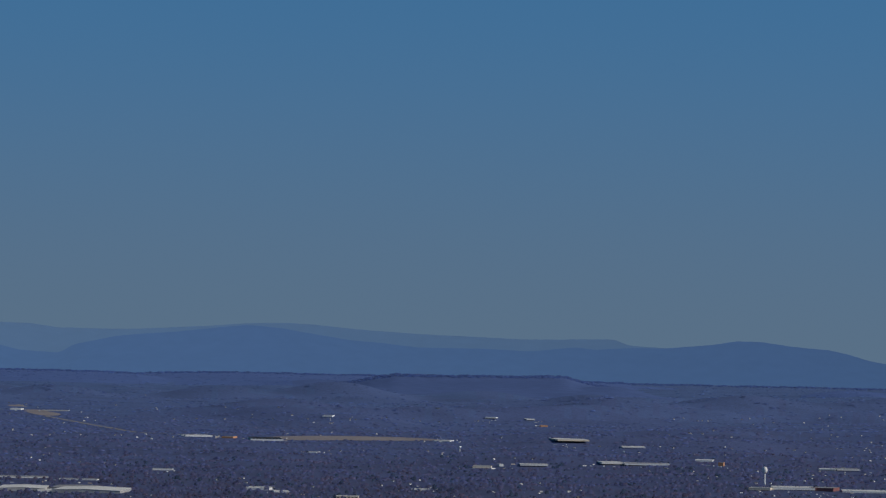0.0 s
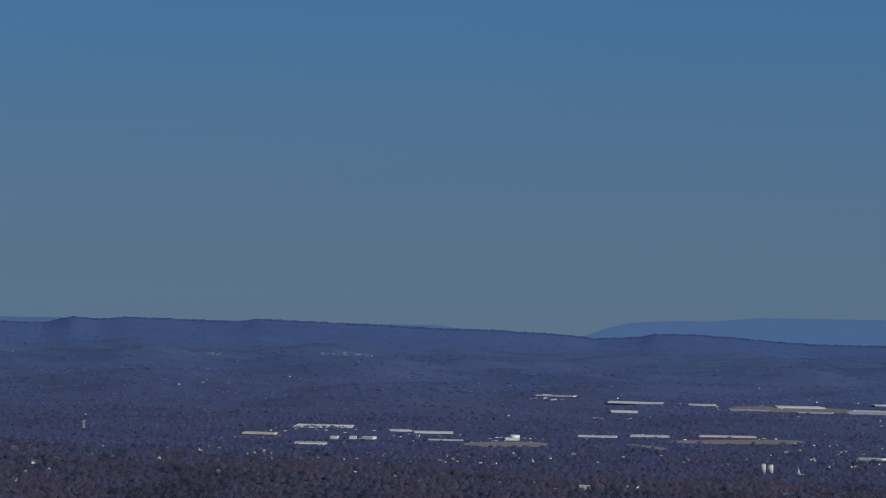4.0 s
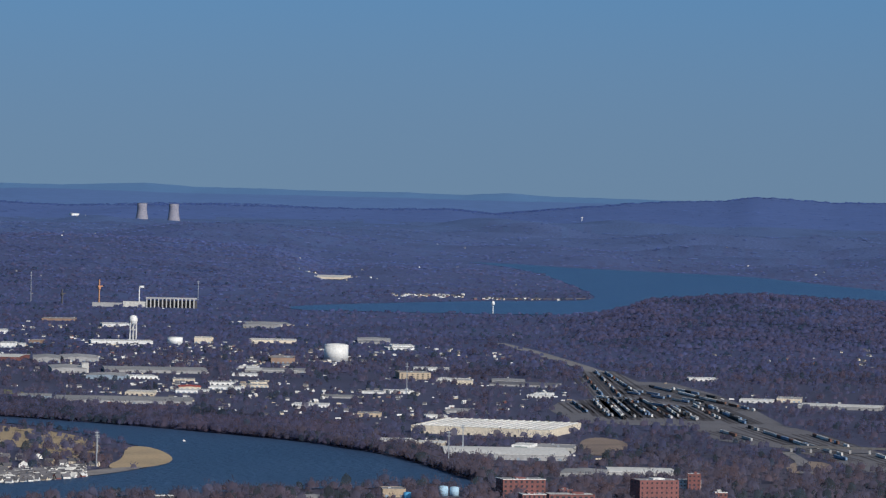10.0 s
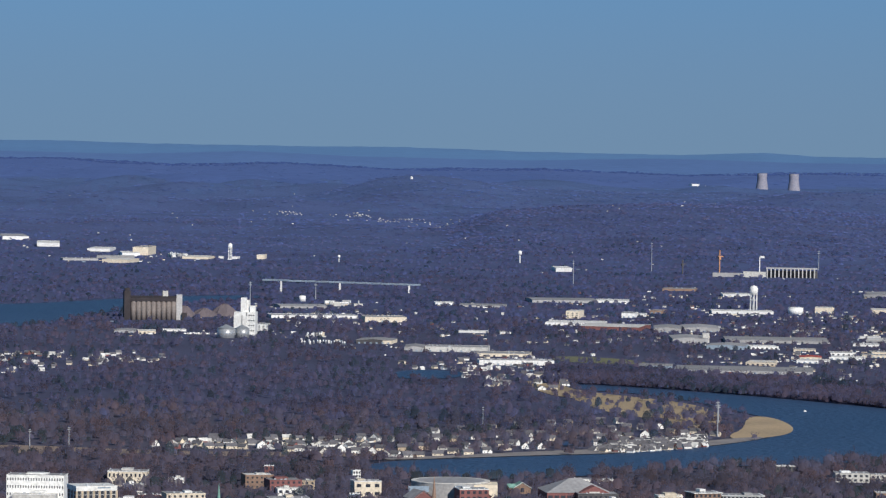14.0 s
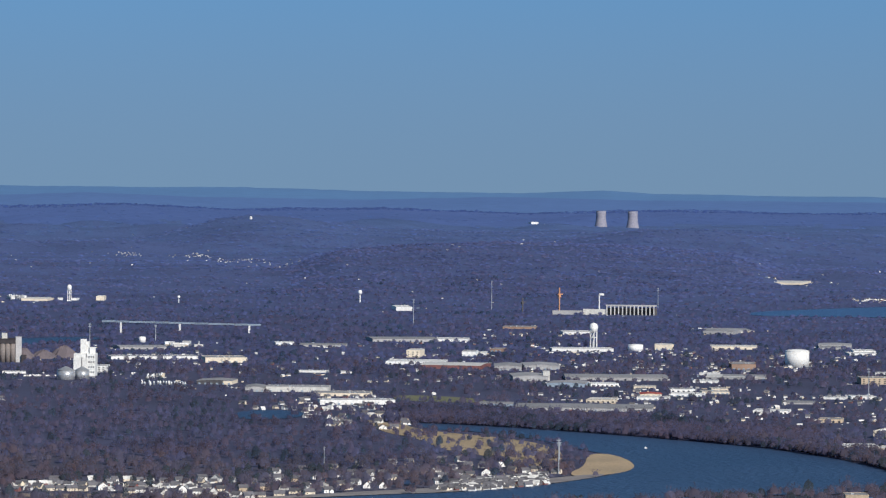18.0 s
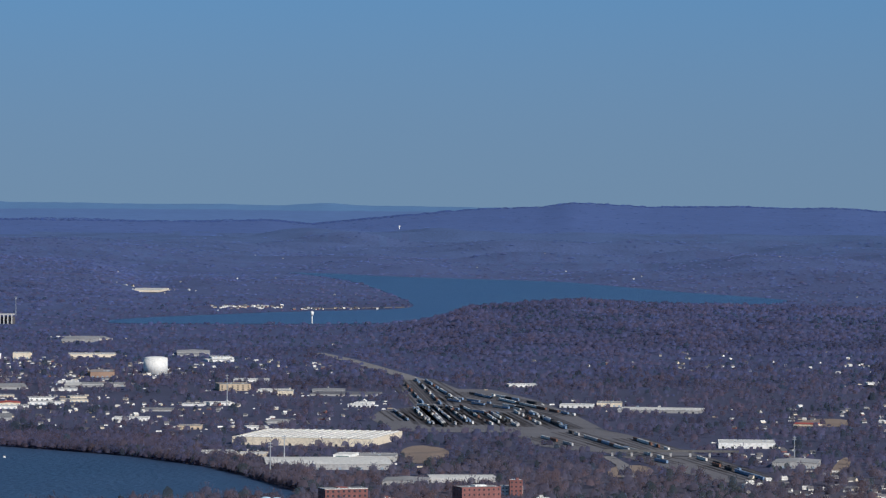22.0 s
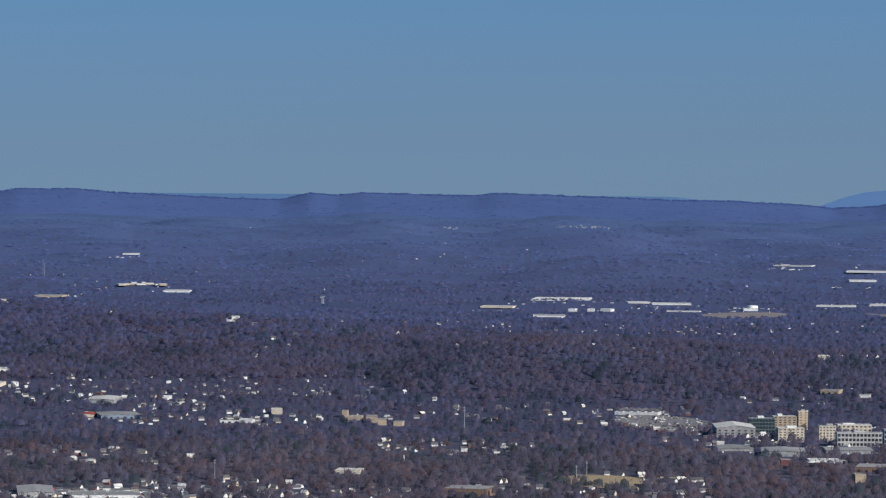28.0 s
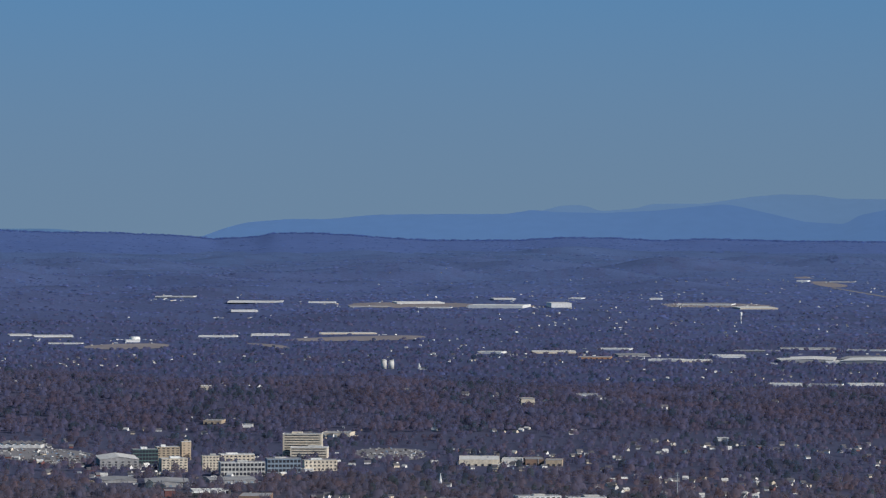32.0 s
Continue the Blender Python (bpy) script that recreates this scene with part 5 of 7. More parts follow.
small_houses("town_houses", "streets of small houses among bare trees", rest, 5, 0.8, HOUSE_WALLS, 5.5)


def spots_in(count, lo, hi, near, far, seed, flat=True):
    r = random.Random(seed)
    out = []
    while len(out) < count:
        b, d = r.uniform(lo, hi), 1 / r.uniform(1 / far, 1 / near)
        x, y = at(b, d).xy
        lump = math.sin(x * 0.035 + seed) + math.sin(y * 0.03 + 0.5 * seed) + 0.7 * math.sin((x - y) * 0.011)
        if lump < 0.2 or (flat and height_at(b, d) > 1.2):
            continue
        if in_water(b, d):
            continue
        out.append((b, d))
    return out


small_houses("valley_houses", "scattered white houses through the middle valley", spots_in(560, 9, 44, 780, 1150, 6), 6, 0.62, HOUSE_WALLS)
small_houses("yard_side_houses", "scattered houses and sheds beside the rail yard", spots_in(330, -1, 14, 640, 1010, 7), 7, 0.72, HOUSE_WALLS, 4)
small_houses("west_houses", "houses hidden in woods behind the river", spots_in(170, -11.5, -3, 600, 800, 8), 8, 0.9, HOUSE_WALLS, 3)
small_houses("works_sheds", "small sheds and parked trailers around the works", spots_in(240, -6.5, 5.5, 810, 1120, 9), 9, 0.68, HOUSE_WALLS, 5)
small_houses("far_houses", "far white houses in haze-tinted woods", spots_in(150, -11, 47, 1350, 2500, 10, False), 10, 0.5, HOUSE_WALLS[:1])
small_houses("east_houses", "white houses and sheds on the far eastern plain", spots_in(380, 30, 48.5, 1150, 2300, 12, False), 12, 0.6, HOUSE_WALLS[:1])
def cluster(b, d, wide, deep, count, seed):
    """Places bunched round a middle."""
    r = random.Random(seed)
    return [(b + r.gauss(0, 0.5) * wide, d + r.gauss(0, 0.5) * deep) for _ in range(count)]


small_houses("shore_houses", "cluster of cream houses on the lake shore", cluster(3.9, 1412, 0.55, 14, 46, 13) + cluster(4.75, 1396, 0.22, 8, 16, 22) + cluster(5.35, 1402, 0.3, 8, 9, 23) + cluster(2.6, 1618, 0.4, 5, 16, 26), 13, 0.85, HOUSE_WALLS, 5)
small_houses("ridge_foot_houses", "cluster of white houses at the foot of the ridge", cluster(24.4, 2670, 0.45, 40, 55, 14) + cluster(22.6, 2610, 0.15, 25, 12, 16), 14, 0.45, HOUSE_WALLS[:1])
small_houses("hill_houses", "white houses below a wooded knoll", cluster(-5.5, 1985, 0.3, 40, 30, 15) + cluster(-4.9, 1900, 0.5, 40, 36, 18) + cluster(-6.5, 2010, 0.3, 40, 22, 20) + cluster(-4.35, 1800, 0.35, 30, 18, 24), 15, 0.5, HOUSE_WALLS[:1])
small_houses("downtown_roofs", "low houses and small roofs between the town buildings", spots_in(230, -9.5, 4.5, 432, 505, 17), 17, 0.85, HOUSE_WALLS, 3)
small_houses("point_houses", "crowded waterside houses on the point", [(b, d) for b, d in spots_in(330, -6.2, -0.7, 572, 660, 19) if d < 632 + 8 * (b + 3)], 19, 0.85, HOUSE_WALLS, 3)
small_houses("bank_houses", "row of gabled houses along the wooded bank", [(-7.9 + 0.062 * k + 0.03 * math.sin(5.1 * k), 569 + 9 * ((k * 0.618) % 1) + 12 * ((k * 0.37) % 1)) for k in range(44)], 21, 0.95, HOUSE_WALLS, 7)

# ---- landmarks ----
# mottled grey concrete; its blue cast is distance haze put into the colour
M_TOWER = material("streaked_hazed_concrete", (0.25, 0.25, 0.32), (0.19, 0.2, 0.28), 0.25, 2.0, colour3=(0.29, 0.28, 0.33))


def cooling_tower(bearing, reach):
    ob = tagged(new("cooling_tower"), "tall pale concrete cooling tower with a waisted shell", "cooling tower", "twin cooling towers")
    prof = [(4.7, 0.9), (4.35, 2.6), (3.95, 4.8), (3.55, 7.2), (3.3, 9.4), (3.22, 10.8), (3.26, 12.4), (3.36, 14.0), (3.2, 14.0), (3.0, 12.0)]
    part("shell", tube(prof, 40), M_TOWER, ob, "", True)
    part("rim", tube([(3.36, 13.85), (3.46, 13.85), (3.46, 14.08), (3.3, 14.08)], 40), M_TOWER, ob)
    leg = shared_box("leg", 0.18, 0.18, 1.0, M_GREYWALL)
    for k in range(24):
        a = k * math.tau / 24
        piece("leg", leg, ob, pose(4.75 * math.cos(a), 4.75 * math.sin(a), 0, 0, 0, math.degrees(a)))
    return place(ob, bearing, reach, 0, 0.0)


def water_tower(bearing, reach, height, width, label, legs=6, mat=None):
    ob = tagged(new("water_tower"), label, "water tower", "water towers")
    mat = mat or M_WHITE
    r = width / 2
    z = height * 0.76
    FOOT.append((bearing, reach, r, 2 * r, 22))
    part("tank", tube([(0.25 * r, z - 0.16 * height), (0.8 * r, z - 0.08 * height), (r, z), (r, z + 0.12 * height), (0.72 * r, z + 0.2 * height), (0.1 * r, height)], 24), mat, ob, "", True)
    if legs == 1:
        part("pedestal", tube([(0.5 * r, 0), (0.28 * r, 0.1 * height), (0.24 * r, z - 0.1 * height)], 16), mat, ob, "", True)
    else:
        for k in range(legs):
            a = (k + 0.5) * math.tau / legs
            part("leg", tube([(0.10 * r, 0), (0.08 * r, z)], 6), mat, ob).location = (0.86 * r * math.cos(a), 0.86 * r * math.sin(a), 0)
        part("riser", tube([(0.14 * r, 0), (0.12 * r, z - 0.1 * height)], 8), mat, ob)
        part("balcony", tube([(1.06 * r, z + 0.01), (1.06 * r, z + 0.04)], 24), mat, ob)
        part("brace_ring", tube([(0.88 * r, 0.42 * height), (0.88 * r, 0.445 * height)], 12), mat, ob)
    return place(ob, bearing, reach, 10)


def storage_tank(bearing, reach, width, height, label, mat=None, dome=0.12):
    ob = tagged(new("storage_tank"), label, "tank", "storage tanks")
    r = width / 2
    FOOT.append((bearing, reach, r, 2 * r, 16))
    m = mat or M_WHITE
    part("shell", tube([(r, 0), (r, height)], 32), m, ob, "", True)
    part("dome", tube([(r * 1.02, height), (r * 1.02, height + 0.03), (r * 0.75, height * (1 + dome * 0.7)), (r * 0.3, height * (1 + dome)), (0.05, height * (1 + dome * 1.05))], 32), m, ob, "", True)
    return place(ob, bearing, reach + r, 0)


def mast(bearing, reach, height, width=0.12):
    ob = tagged(new("radio_mast"), "slender grey steel mast rising over the trees", "mast", "masts")
    part("shaft", tube([(width, 0), (width * 0.75, height * 0.5), (width * 0.5, height)], 6), M_STEEL, ob)
    bar = shared_box("arm", width * 5, width, width, M_STEEL)
    for q in (0.86, 0.94):
        piece("arm", bar, ob, Matrix.Translation((0, 0, q * height)))
    return place(ob, bearing, reach, 0)


def gravel_pile(bearing, reach, width, height):
    bm = bmesh.new()
    r = random.Random(int(reach))
    prof = [(width / 2, 0), (width * 0.40, height * 0.3), (width * 0.24, height * 0.68), (width * 0.1, height * 0.95), (0.02, height)]
    tube(prof, 26, bm)
    for v in bm.verts:
        v.co += Vector((r.uniform(-1, 1), r.uniform(-1, 1), 0.6 * r.uniform(-1, 1) * (v.co.z > 0.1))) * 0.035 * width
        v.co.x *= 1.35
    me = bpy.data.meshes.new("gravel_pile")
    bm.to_mesh(me)
    bm.free()
    me.materials.append(M_PILE)
    FOOT.append((bearing, reach, width / 2, width, 10))
    return place(tagged(new("gravel_pile", me), "broad heap of brownish gravel beside the silos", "gravel pile", "gravel piles"), bearing, reach + width / 2)


M_PILE = material("brown_gravel", (0.17, 0.14, 0.15), (0.125, 0.105, 0.12), 0.3, 4.0)
M_SILO = material("weathered_silo_concrete", (0.27, 0.23, 0.21), (0.19, 0.165, 0.16), 0.4, 3.0)


M_SOOT = material("sooty_brown_cladding", (0.055, 0.047, 0.052), (0.038, 0.033, 0.038), 0.4, 3.0)


def silo_block(bearing, reach, w, h):
    """A battery of tall concrete silos with dark head houses."""
    ob = tagged(new("grain_silos"), "battery of weathered concrete silos with dark head house", "silos")
    FOOT.append((bearing, reach, w / 2 + 1, 8, 20))
    n = 9
    r = w / n / 2
    for row in range(3):
        for k in range(n):
            part("silo", tube([(r * 1.02, 0), (r * 1.02, h)], 16), M_SILO, ob, "", True).location = (-w / 2 + (2 * k + 1) * r, 2 * r * row, 0)
    part("gallery", boxes((-w / 2 - 0.1, w / 2, -r, 5 * r, h, h + 0.85)), M_SOOT, ob, "dark gallery along the silo tops")
    part("gallery_roof", gable(w, 6 * r, h + 0.85, 0.3, 0.05, 0.06, True), M_SOOT, ob).location.y = 2 * r
    part("head_house", boxes((-w / 2 - 1.5, -w / 2 - 0.1, -0.5, 2.2, 0, h + 2.3), (-w / 2 - 1.3, -w / 2 - 0.3, 0, 1.6, h + 2.3, h + 2.9)), M_SOOT, ob, "tall dark head house")
    part("bin_tower", boxes((w / 2 + 0.1, w / 2 + 1.4, 0, 1.6, 0, h + 1.5)), M_GREYWALL, ob, "pale bin tower")
    part("roof_tower", boxes((w / 2 - 2.9, w / 2 - 1.7, 0.5, 1.8, h + 0.8, h + 2.3)), M_PALECON, ob)
    part("shed", boxes((w / 2 + 1.3, w / 2 + 2.4, -0.8, 1.4, 0, 1.6)), M_SOOT, ob)
    return place(ob, bearing, reach + 1, 6)


def mill(bearing, reach, s):
    """A bright white grain mill with stacked towers."""
    ob = tagged(new("grain_mill"), "bright white grain mill with stacked square towers", "mill")
    FOOT.append((bearing, reach, 20 * s, 5, 26))
    part("main_block", boxes((-19 * s, 19 * s, 0, 30 * s, 0, 40 * s)), M_WHITE, ob)
    part("lower_block", boxes((-19.3 * s, 4 * s, -1.5 * s, 0, 0, 33 * s)), M_WHITE, ob)
    part("stair_tower", boxes((-8 * s, 2 * s, 6 * s, 16 * s, 40 * s, 65 * s)), M_WHITE, ob)
    part("leg_tower", boxes((2.2 * s, 7 * s, 8 * s, 15 * s, 40 * s, 61 * s)), M_WHITE, ob)
    part("head_block", boxes((8.5 * s, 18 * s, 4 * s, 16 * s, 40 * s, 51 * s)), M_WHITE, ob)
    part("spout", boxes((-5 * s, -4 * s, -2.2 * s, -1.5 * s, 10 * s, 34 * s), (3 * s, 4 * s, -0.8 * s, 0, 20 * s, 39 * s)), M_DARKSTEEL, ob, "dark grain spout pipe")
    win = shared_box("window", 2.2 * s, 0.06, 2.4 * s, M_GLASS)
    for q in range(4):
        for k in range(3):
            piece("window", win, ob, Matrix.Translation(((8 + 4 * k) * s, -0.02, (6 + 9 * q) * s)))
    return place(ob, bearing, reach, -8)


def grain_bin(bearing, reach, width, height):
    ob = tagged(new("grain_bin"), "round galvanised steel bin with a conical roof", "grain bin", "grain bins")
    r = width / 2
    FOOT.append((bearing, reach, r, width, 14))
    part("shell", tube([(r, 0), (r, height * 0.72)], 28), M_STEEL, ob, "", True)
    part("cone_roof", tube([(r * 1.04, height * 0.72), (r * 0.5, height * 0.87), (0.12, height)], 28), M_STEEL, ob)
    for q in range(5):
        part("hoop", tube([(r * 1.01, height * 0.72 * (q + 0.5) / 5), (r * 1.01, height * 0.72 * (q + 0.5) / 5 + 0.03)], 28), M_STEEL, ob)
    return place(ob, bearing, reach + r)


def river_bridge(b0, d0, b1, d1, z0, z1, piers):
    """A long steel girder bridge over the upper river on pale piers."""
    ob = tagged(new("river_bridge"), "long blue-grey steel girder bridge on pale piers", "bridge")
    p, q = at(b0, d0, z0), at(b1, d1, z1)
    n = 12
    for k in range(n):
        a, b = p.lerp(q, k / n), p.lerp(q, (k + 1) / n)
        L = (b - a).length
        me = shared_box("girder", L * 0.985, 0.9, 0.24, M_BLUEWALL)
        deck = shared_box("deck", L, 1.3, 0.12, M_BLUEWALL)
        rot = Matrix.Rotation(math.atan2(b.y - a.y, b.x - a.x), 4, "Z")
        piece("girder", me, ob, Matrix.Translation((a + b) / 2) @ rot)
        piece("deck", deck, ob, Matrix.Translation((a + b) / 2 + Vector((0, 0, 0.25))) @ rot)
    for f in piers:
        c = p.lerp(q, f)
        bm = boxes((c.x - 0.22, c.x + 0.22, c.y - 0.4, c.y + 0.4, 0, c.z))
        part("pier", bm, M_WHITE, ob, "pale concrete pier")
    return ob


def dam(bearing, reach, w, h):
    ob = tagged(new("dam"), "grey concrete dam with a row of piers and gates", "dam")
    FOOT.append((bearing, reach, w / 2, 4, 24))
    part("deck", boxes((-w / 2, w / 2, -0.5, 1.2, h * 0.85, h)), M_GREYWALL, ob)
    pier = shared_box("pier", w * 0.022, 1.8, h * 0.85, M_PALECON)
    gate = shared_box("gate", w * 0.05, 0.3, h * 0.7, M_DARKSTEEL)
    for k in range(13):
        piece("pier", pier, ob, Matrix.Translation((-w / 2 + (k + 0.25) * w / 13, 0, 0)))
        piece("gate", gate, ob, Matrix.Translation((-w / 2 + (k + 0.75) * w / 13, 0.7, 0)))
    part("power_house", boxes((-w * 0.95, -w / 2, -0.5, 2, 0, h * 0.55)), M_PALECON, ob, "low pale power house")
    part("lock_wall", boxes((-w * 1.55, -w * 0.96, -0.5, 0.4, 0, h * 0.4)), M_GREYWALL, ob)
    part("gantry", boxes((-w * 0.64, -w * 0.62, 0, 0.5, 0, h * 2.1), (-w * 0.64, -w * 0.54, 0, 0.5, h * 1.9, h * 2.1)), M_WHITE, ob, "white gantry crane")
    return place(ob, bearing, reach, 0)


def tower_crane(bearing, reach, h, mat, label):
    ob = tagged(new("tower_crane"), label, "crane", "cranes")
    part("crane_mast", boxes((-0.16, 0.16, -0.16, 0.16, 0, h)), mat, ob)
    part("cab", boxes((-0.35, 0.35, -0.35, 0.35, h * 0.62, h * 0.72)), mat, ob)
    part("jib", boxes((-0.5, 1.2, -0.1, 0.1, h * 0.72, h * 0.76)), mat, ob)
    return place(ob, bearing, reach, 30)


def steeple(bearing, reach, h, w, mat, label, body=True):
    ob = tagged(new("church_steeple"), label, "steeple", "steeples")
    FOOT.append((bearing, reach, w, 2 * w, 10))
    part("belfry", boxes((-w / 2, w / 2, -w / 2, w / 2, 0, h * 0.42)), M_TAN if mat is not M_WHITE else M_WHITE, ob)
    part("spire", tube([(w * 0.62, h * 0.42), (w * 0.34, h * 0.66), (0.02, h)], 8), mat, ob, "tapering pointed spire")
    if body:
        part("nave", gable_walls(w * 3.4, w * 2.0, h * 0.2, h * 0.12), M_TAN if mat is not M_WHITE else M_WHITE, ob).location = (w * 2.0, w, 0)
        part("nave_roof", gable(w * 3.4, w * 2.0, h * 0.2, h * 0.12), M_ROOFDARK, ob).location = (w * 2.0, w, 0)
    return place(ob, bearing, reach, -12)


def arena(bearing, reach, w, h):
    """A broad drum of a hall with a flat pale roof."""
    ob = tagged(new("arena"), "broad pale drum-shaped hall with a flat roof", "hall")
    FOOT.append((bearing, reach, w / 2, w, 14))
    r = w * 0.5
    part("drum", tube([(r, 0), (r, h)], 64), M_GREYWALL, ob)
    part("roof", tube([(r * 0.99, h), (r * 0.99, h + 0.04), (r * 0.3, h + 0.1)], 64), M_ROOFGREY, ob)
    part("rim", tube([(r * 1.012, h - 0.04), (r * 1.012, h + 0.05), (r * 0.985, h + 0.05)], 64), M_PALECON, ob)
    part("annexe", boxes((r * 0.42, r * 1.2, -r * 0.8, r * 0.2, 0, h * 0.93)), M_CREAM, ob, "plain cream annexe wall")
    part("side_roof", gable(r * 0.5, r * 0.5, h * 0.55, h * 0.25), M_BLUEWALL, ob, "blue-grey entrance roof").location = (-r * 0.8, -r * 0.85, 0)
    part("glass_front", boxes((r * 0.12, r * 0.4, -r * 1.3, -r * 0.8, 0, h * 0.9)), M_BLUEWALL, ob, "glazed entrance front")
    for k in range(3):
        part("front_column", boxes((r * (0.12 + 0.13 * k), r * (0.14 + 0.13 * k), -r * 1.34, -r * 1.31, 0, h * 0.92)), M_WHITE, ob)
    return place(ob, bearing, reach + r)


def domed_knob(bearing, reach, size):
    ob = tagged(new("hilltop_dome"), "small white dome on a hilltop", "dome")
    part("drum", tube([(size * 0.5, 0), (size * 0.5, size * 0.6)], 16), M_WHITE, ob)
    part("dome", tube([(size * 0.52, size * 0.6), (size * 0.4, size * 0.95), (0.05, size * 1.1)], 16), M_WHITE, ob, "", True)
    return place(ob, bearing, reach)


M_LIGHTBLUE = material("light_blue_paint", (0.42, 0.6, 0.75), (0.36, 0.54, 0.7), 0.5, 4.0)
M_TANKBLUE = material("bright_blue_paint", (0.1, 0.4, 0.7), (0.08, 0.34, 0.62), 0.5, 4.0)
cooling_tower(-0.003, 2810)
cooling_tower(0.427, 2800)
water_tower(-0.09, 1022, 6.30, 2.06, 'white water tower on tall braced legs by warehouses', 6)
water_tower(15.41, 1940, 5.98, 3.38, 'pale water tower on legs above far woods', 6)
water_tower(5.97, 2960, 2.6, 1.6, 'small far water tower in haze-tinted woods', 1)
water_tower(-3.27, 1348, 3.98, 1.27, 'slender white water tower on a single stem', 1)
water_tower(28.96, 4700, 5.67, 3.78, 'small white water tower on the ridge crest', 1)
water_tower(-7.21, 1346, 5.05, 1.44, 'white water tower beside the far chemical plant', 6)
water_tower(-5.73, 1328, 2.31, 0.89, 'narrow white tank tower in the woods', 1)
water_tower(34.94, 1424, 3.82, 0.95, 'slim white water tower among far woods', 1)
water_tower(45.93, 1252, 5.04, 1.51, 'grey water tower over the flat valley', 1)
water_tower(41.79, 1518, 2.04, 1.02, 'slim white tower in the far valley', 1)
water_tower(4.79, 1264, 3.73, 1.02, 'narrow white tower at the lake shore', 1)
storage_tank(2.67, 938, 5.41, 3.49, 'large round white storage tank', None)
storage_tank(0.48, 1010, 3.66, 1.48, 'low round white storage tank', None)
storage_tank(4.17, 564, 1.29, 1.21, 'round light blue tank by the brick works', M_LIGHTBLUE)
storage_tank(4.32, 564, 1.21, 1.14, 'round light blue tank by the brick works', M_LIGHTBLUE)
storage_tank(3.68, 556, 1.04, 0.94, 'round bright blue tank near the yards', M_TANKBLUE)
storage_tank(26.71, 1248, 3.18, 1.26, 'low round white tank in a clearing', None)
storage_tank(30.09, 1054, 1.41, 2.14, 'tall grey twin tank', M_PALECON)
storage_tank(30.19, 1054, 1.41, 1.90, 'tall grey twin tank', M_PALECON)
storage_tank(-6.22, 1038, 1.67, 1.29, 'round white gas sphere tank', None)
mast(22.81, 664, 5.34, 0.089)
mast(-0.55, 606, 5.12, 0.122)
mast(-3.74, 616, 3.06, 0.062)
mast(4.42, 650, 4.36, 0.131)
mast(4.23, 612, 5.74, 0.123)
mast(11.35, 664, 3.83, 0.111)
mast(-6.93, 998, 6.29, 0.134)
mast(-6.04, 1038, 4.45, 0.139)
mast(-1.48, 1290, 8.99, 0.13)
mast(0.78, 1314, 6.52, 0.13)
mast(-2.54, 1164, 7.18, 0.117)
mast(3.64, 812, 6.10, 0.109)
mast(19.42, 568, 3.58, 0.076)
mast(34.08, 604, 4.37, 0.101)
mast(24.34, 584, 1.96, 0.059)
mast(24.48, 588, 2.21, 0.059)
mast(-9.89, 564, 2.87, 0.076)
mast(-9.36, 568, 2.89, 0.076)
mast(17.08, 1534, 6.17, 0.07)
mast(17.10, 1526, 5.52, 0.07)
mast(20.88, 1268, 2.38, 0.170)
mast(20.86, 1274, 1.88, 0.213)
mast(-0.54, 618, 3.89, 0.124)
mast(32.19, 684, 1.83, 0.069)
silo_block(-8.24, 932, 10.00, 4.12)
mill(-7.00, 874, 0.1172)
gravel_pile(-7.82, 946, 4.6, 2.5)
gravel_pile(-7.55, 950, 5.0, 1.9)
gravel_pile(-7.27, 952, 5.6, 2.75)
grain_bin(-7.25, 858, 3.57, 2.76)
grain_bin(-7.03, 860, 2.88, 2.65)
river_bridge(-6.77, 1092, -4.62, 1100, 3.01, 1.89, (0.12, 0.49, 0.93))
dam(0.42, 1254, 15.13, 3.03)
tower_crane(-0.56, 1266, 7.64, M_ORANGE, 'orange tower crane at the dam works')
tower_crane(-1.06, 1258, 4.72, M_DARKSTEEL, 'dark derrick crane at the dam works')
domed_knob(-4.76, 2280, 1.53)
steeple(-7.32, 456, 5.07, 0.55, M_COPPER, 'slender green copper church spire')
steeple(-4.39, 464, 5.47, 0.62, M_BROWN, 'brown stone church tower with pointed spire')
steeple(21.99, 610, 1.39, 0.33, M_WHITE, 'small white church steeple among houses')
steeple(30.86, 634, 2.04, 0.42, M_WHITE, 'small white church steeple among houses')
steeple(30.57, 1050, 1.83, 0.56, M_WHITE, 'small white church with steeple')
arena(-4.17, 494, 9.27, 2.12)


# ---- halls, works and blocks across the valley: bearing, range, width, depth, height, turn, kind ----
hall(-10.15, 1522, 9.5, 31.3, 1.43, 4, 'white')
hall(-9.67, 1452, 7.6, 24.9, 1.26, 0, 'white')
hall(-9.25, 1316, 11.1, 26.7, 0.64, 8, 'grey')
hall(-8.95, 1404, 7.5, 19.7, 0.91, -6, 'white')
hall(-8.76, 1338, 11.8, 33.1, 0.77, -1, 'grey')
hall(-8.69, 1298, 8.3, 13.5, 0.99, -15, 'cream')
hall(-8.57, 1358, 5.7, 18.6, 1.08, 3, 'white')
hall(-8.37, 1372, 5.0, 16.5, 2.52, -9, 'cream')
hall(-7.89, 1346, 7.4, 24.3, 1.82, 2, 'plant')
hall(-7.63, 1340, 8.4, 13.9, 0.68, -10, 'cream')
hall(-7.33, 1350, 1.6, 5.2, 0.68, -1, 'white')
hall(-7.13, 1348, 1.8, 5.8, 0.57, -9, 'white')
hall(-6.78, 1348, 2.5, 8.1, 1.30, -5, 'cream')
hall(-6.77, 890, 2.7, 8.8, 1.63, -9, 'white')
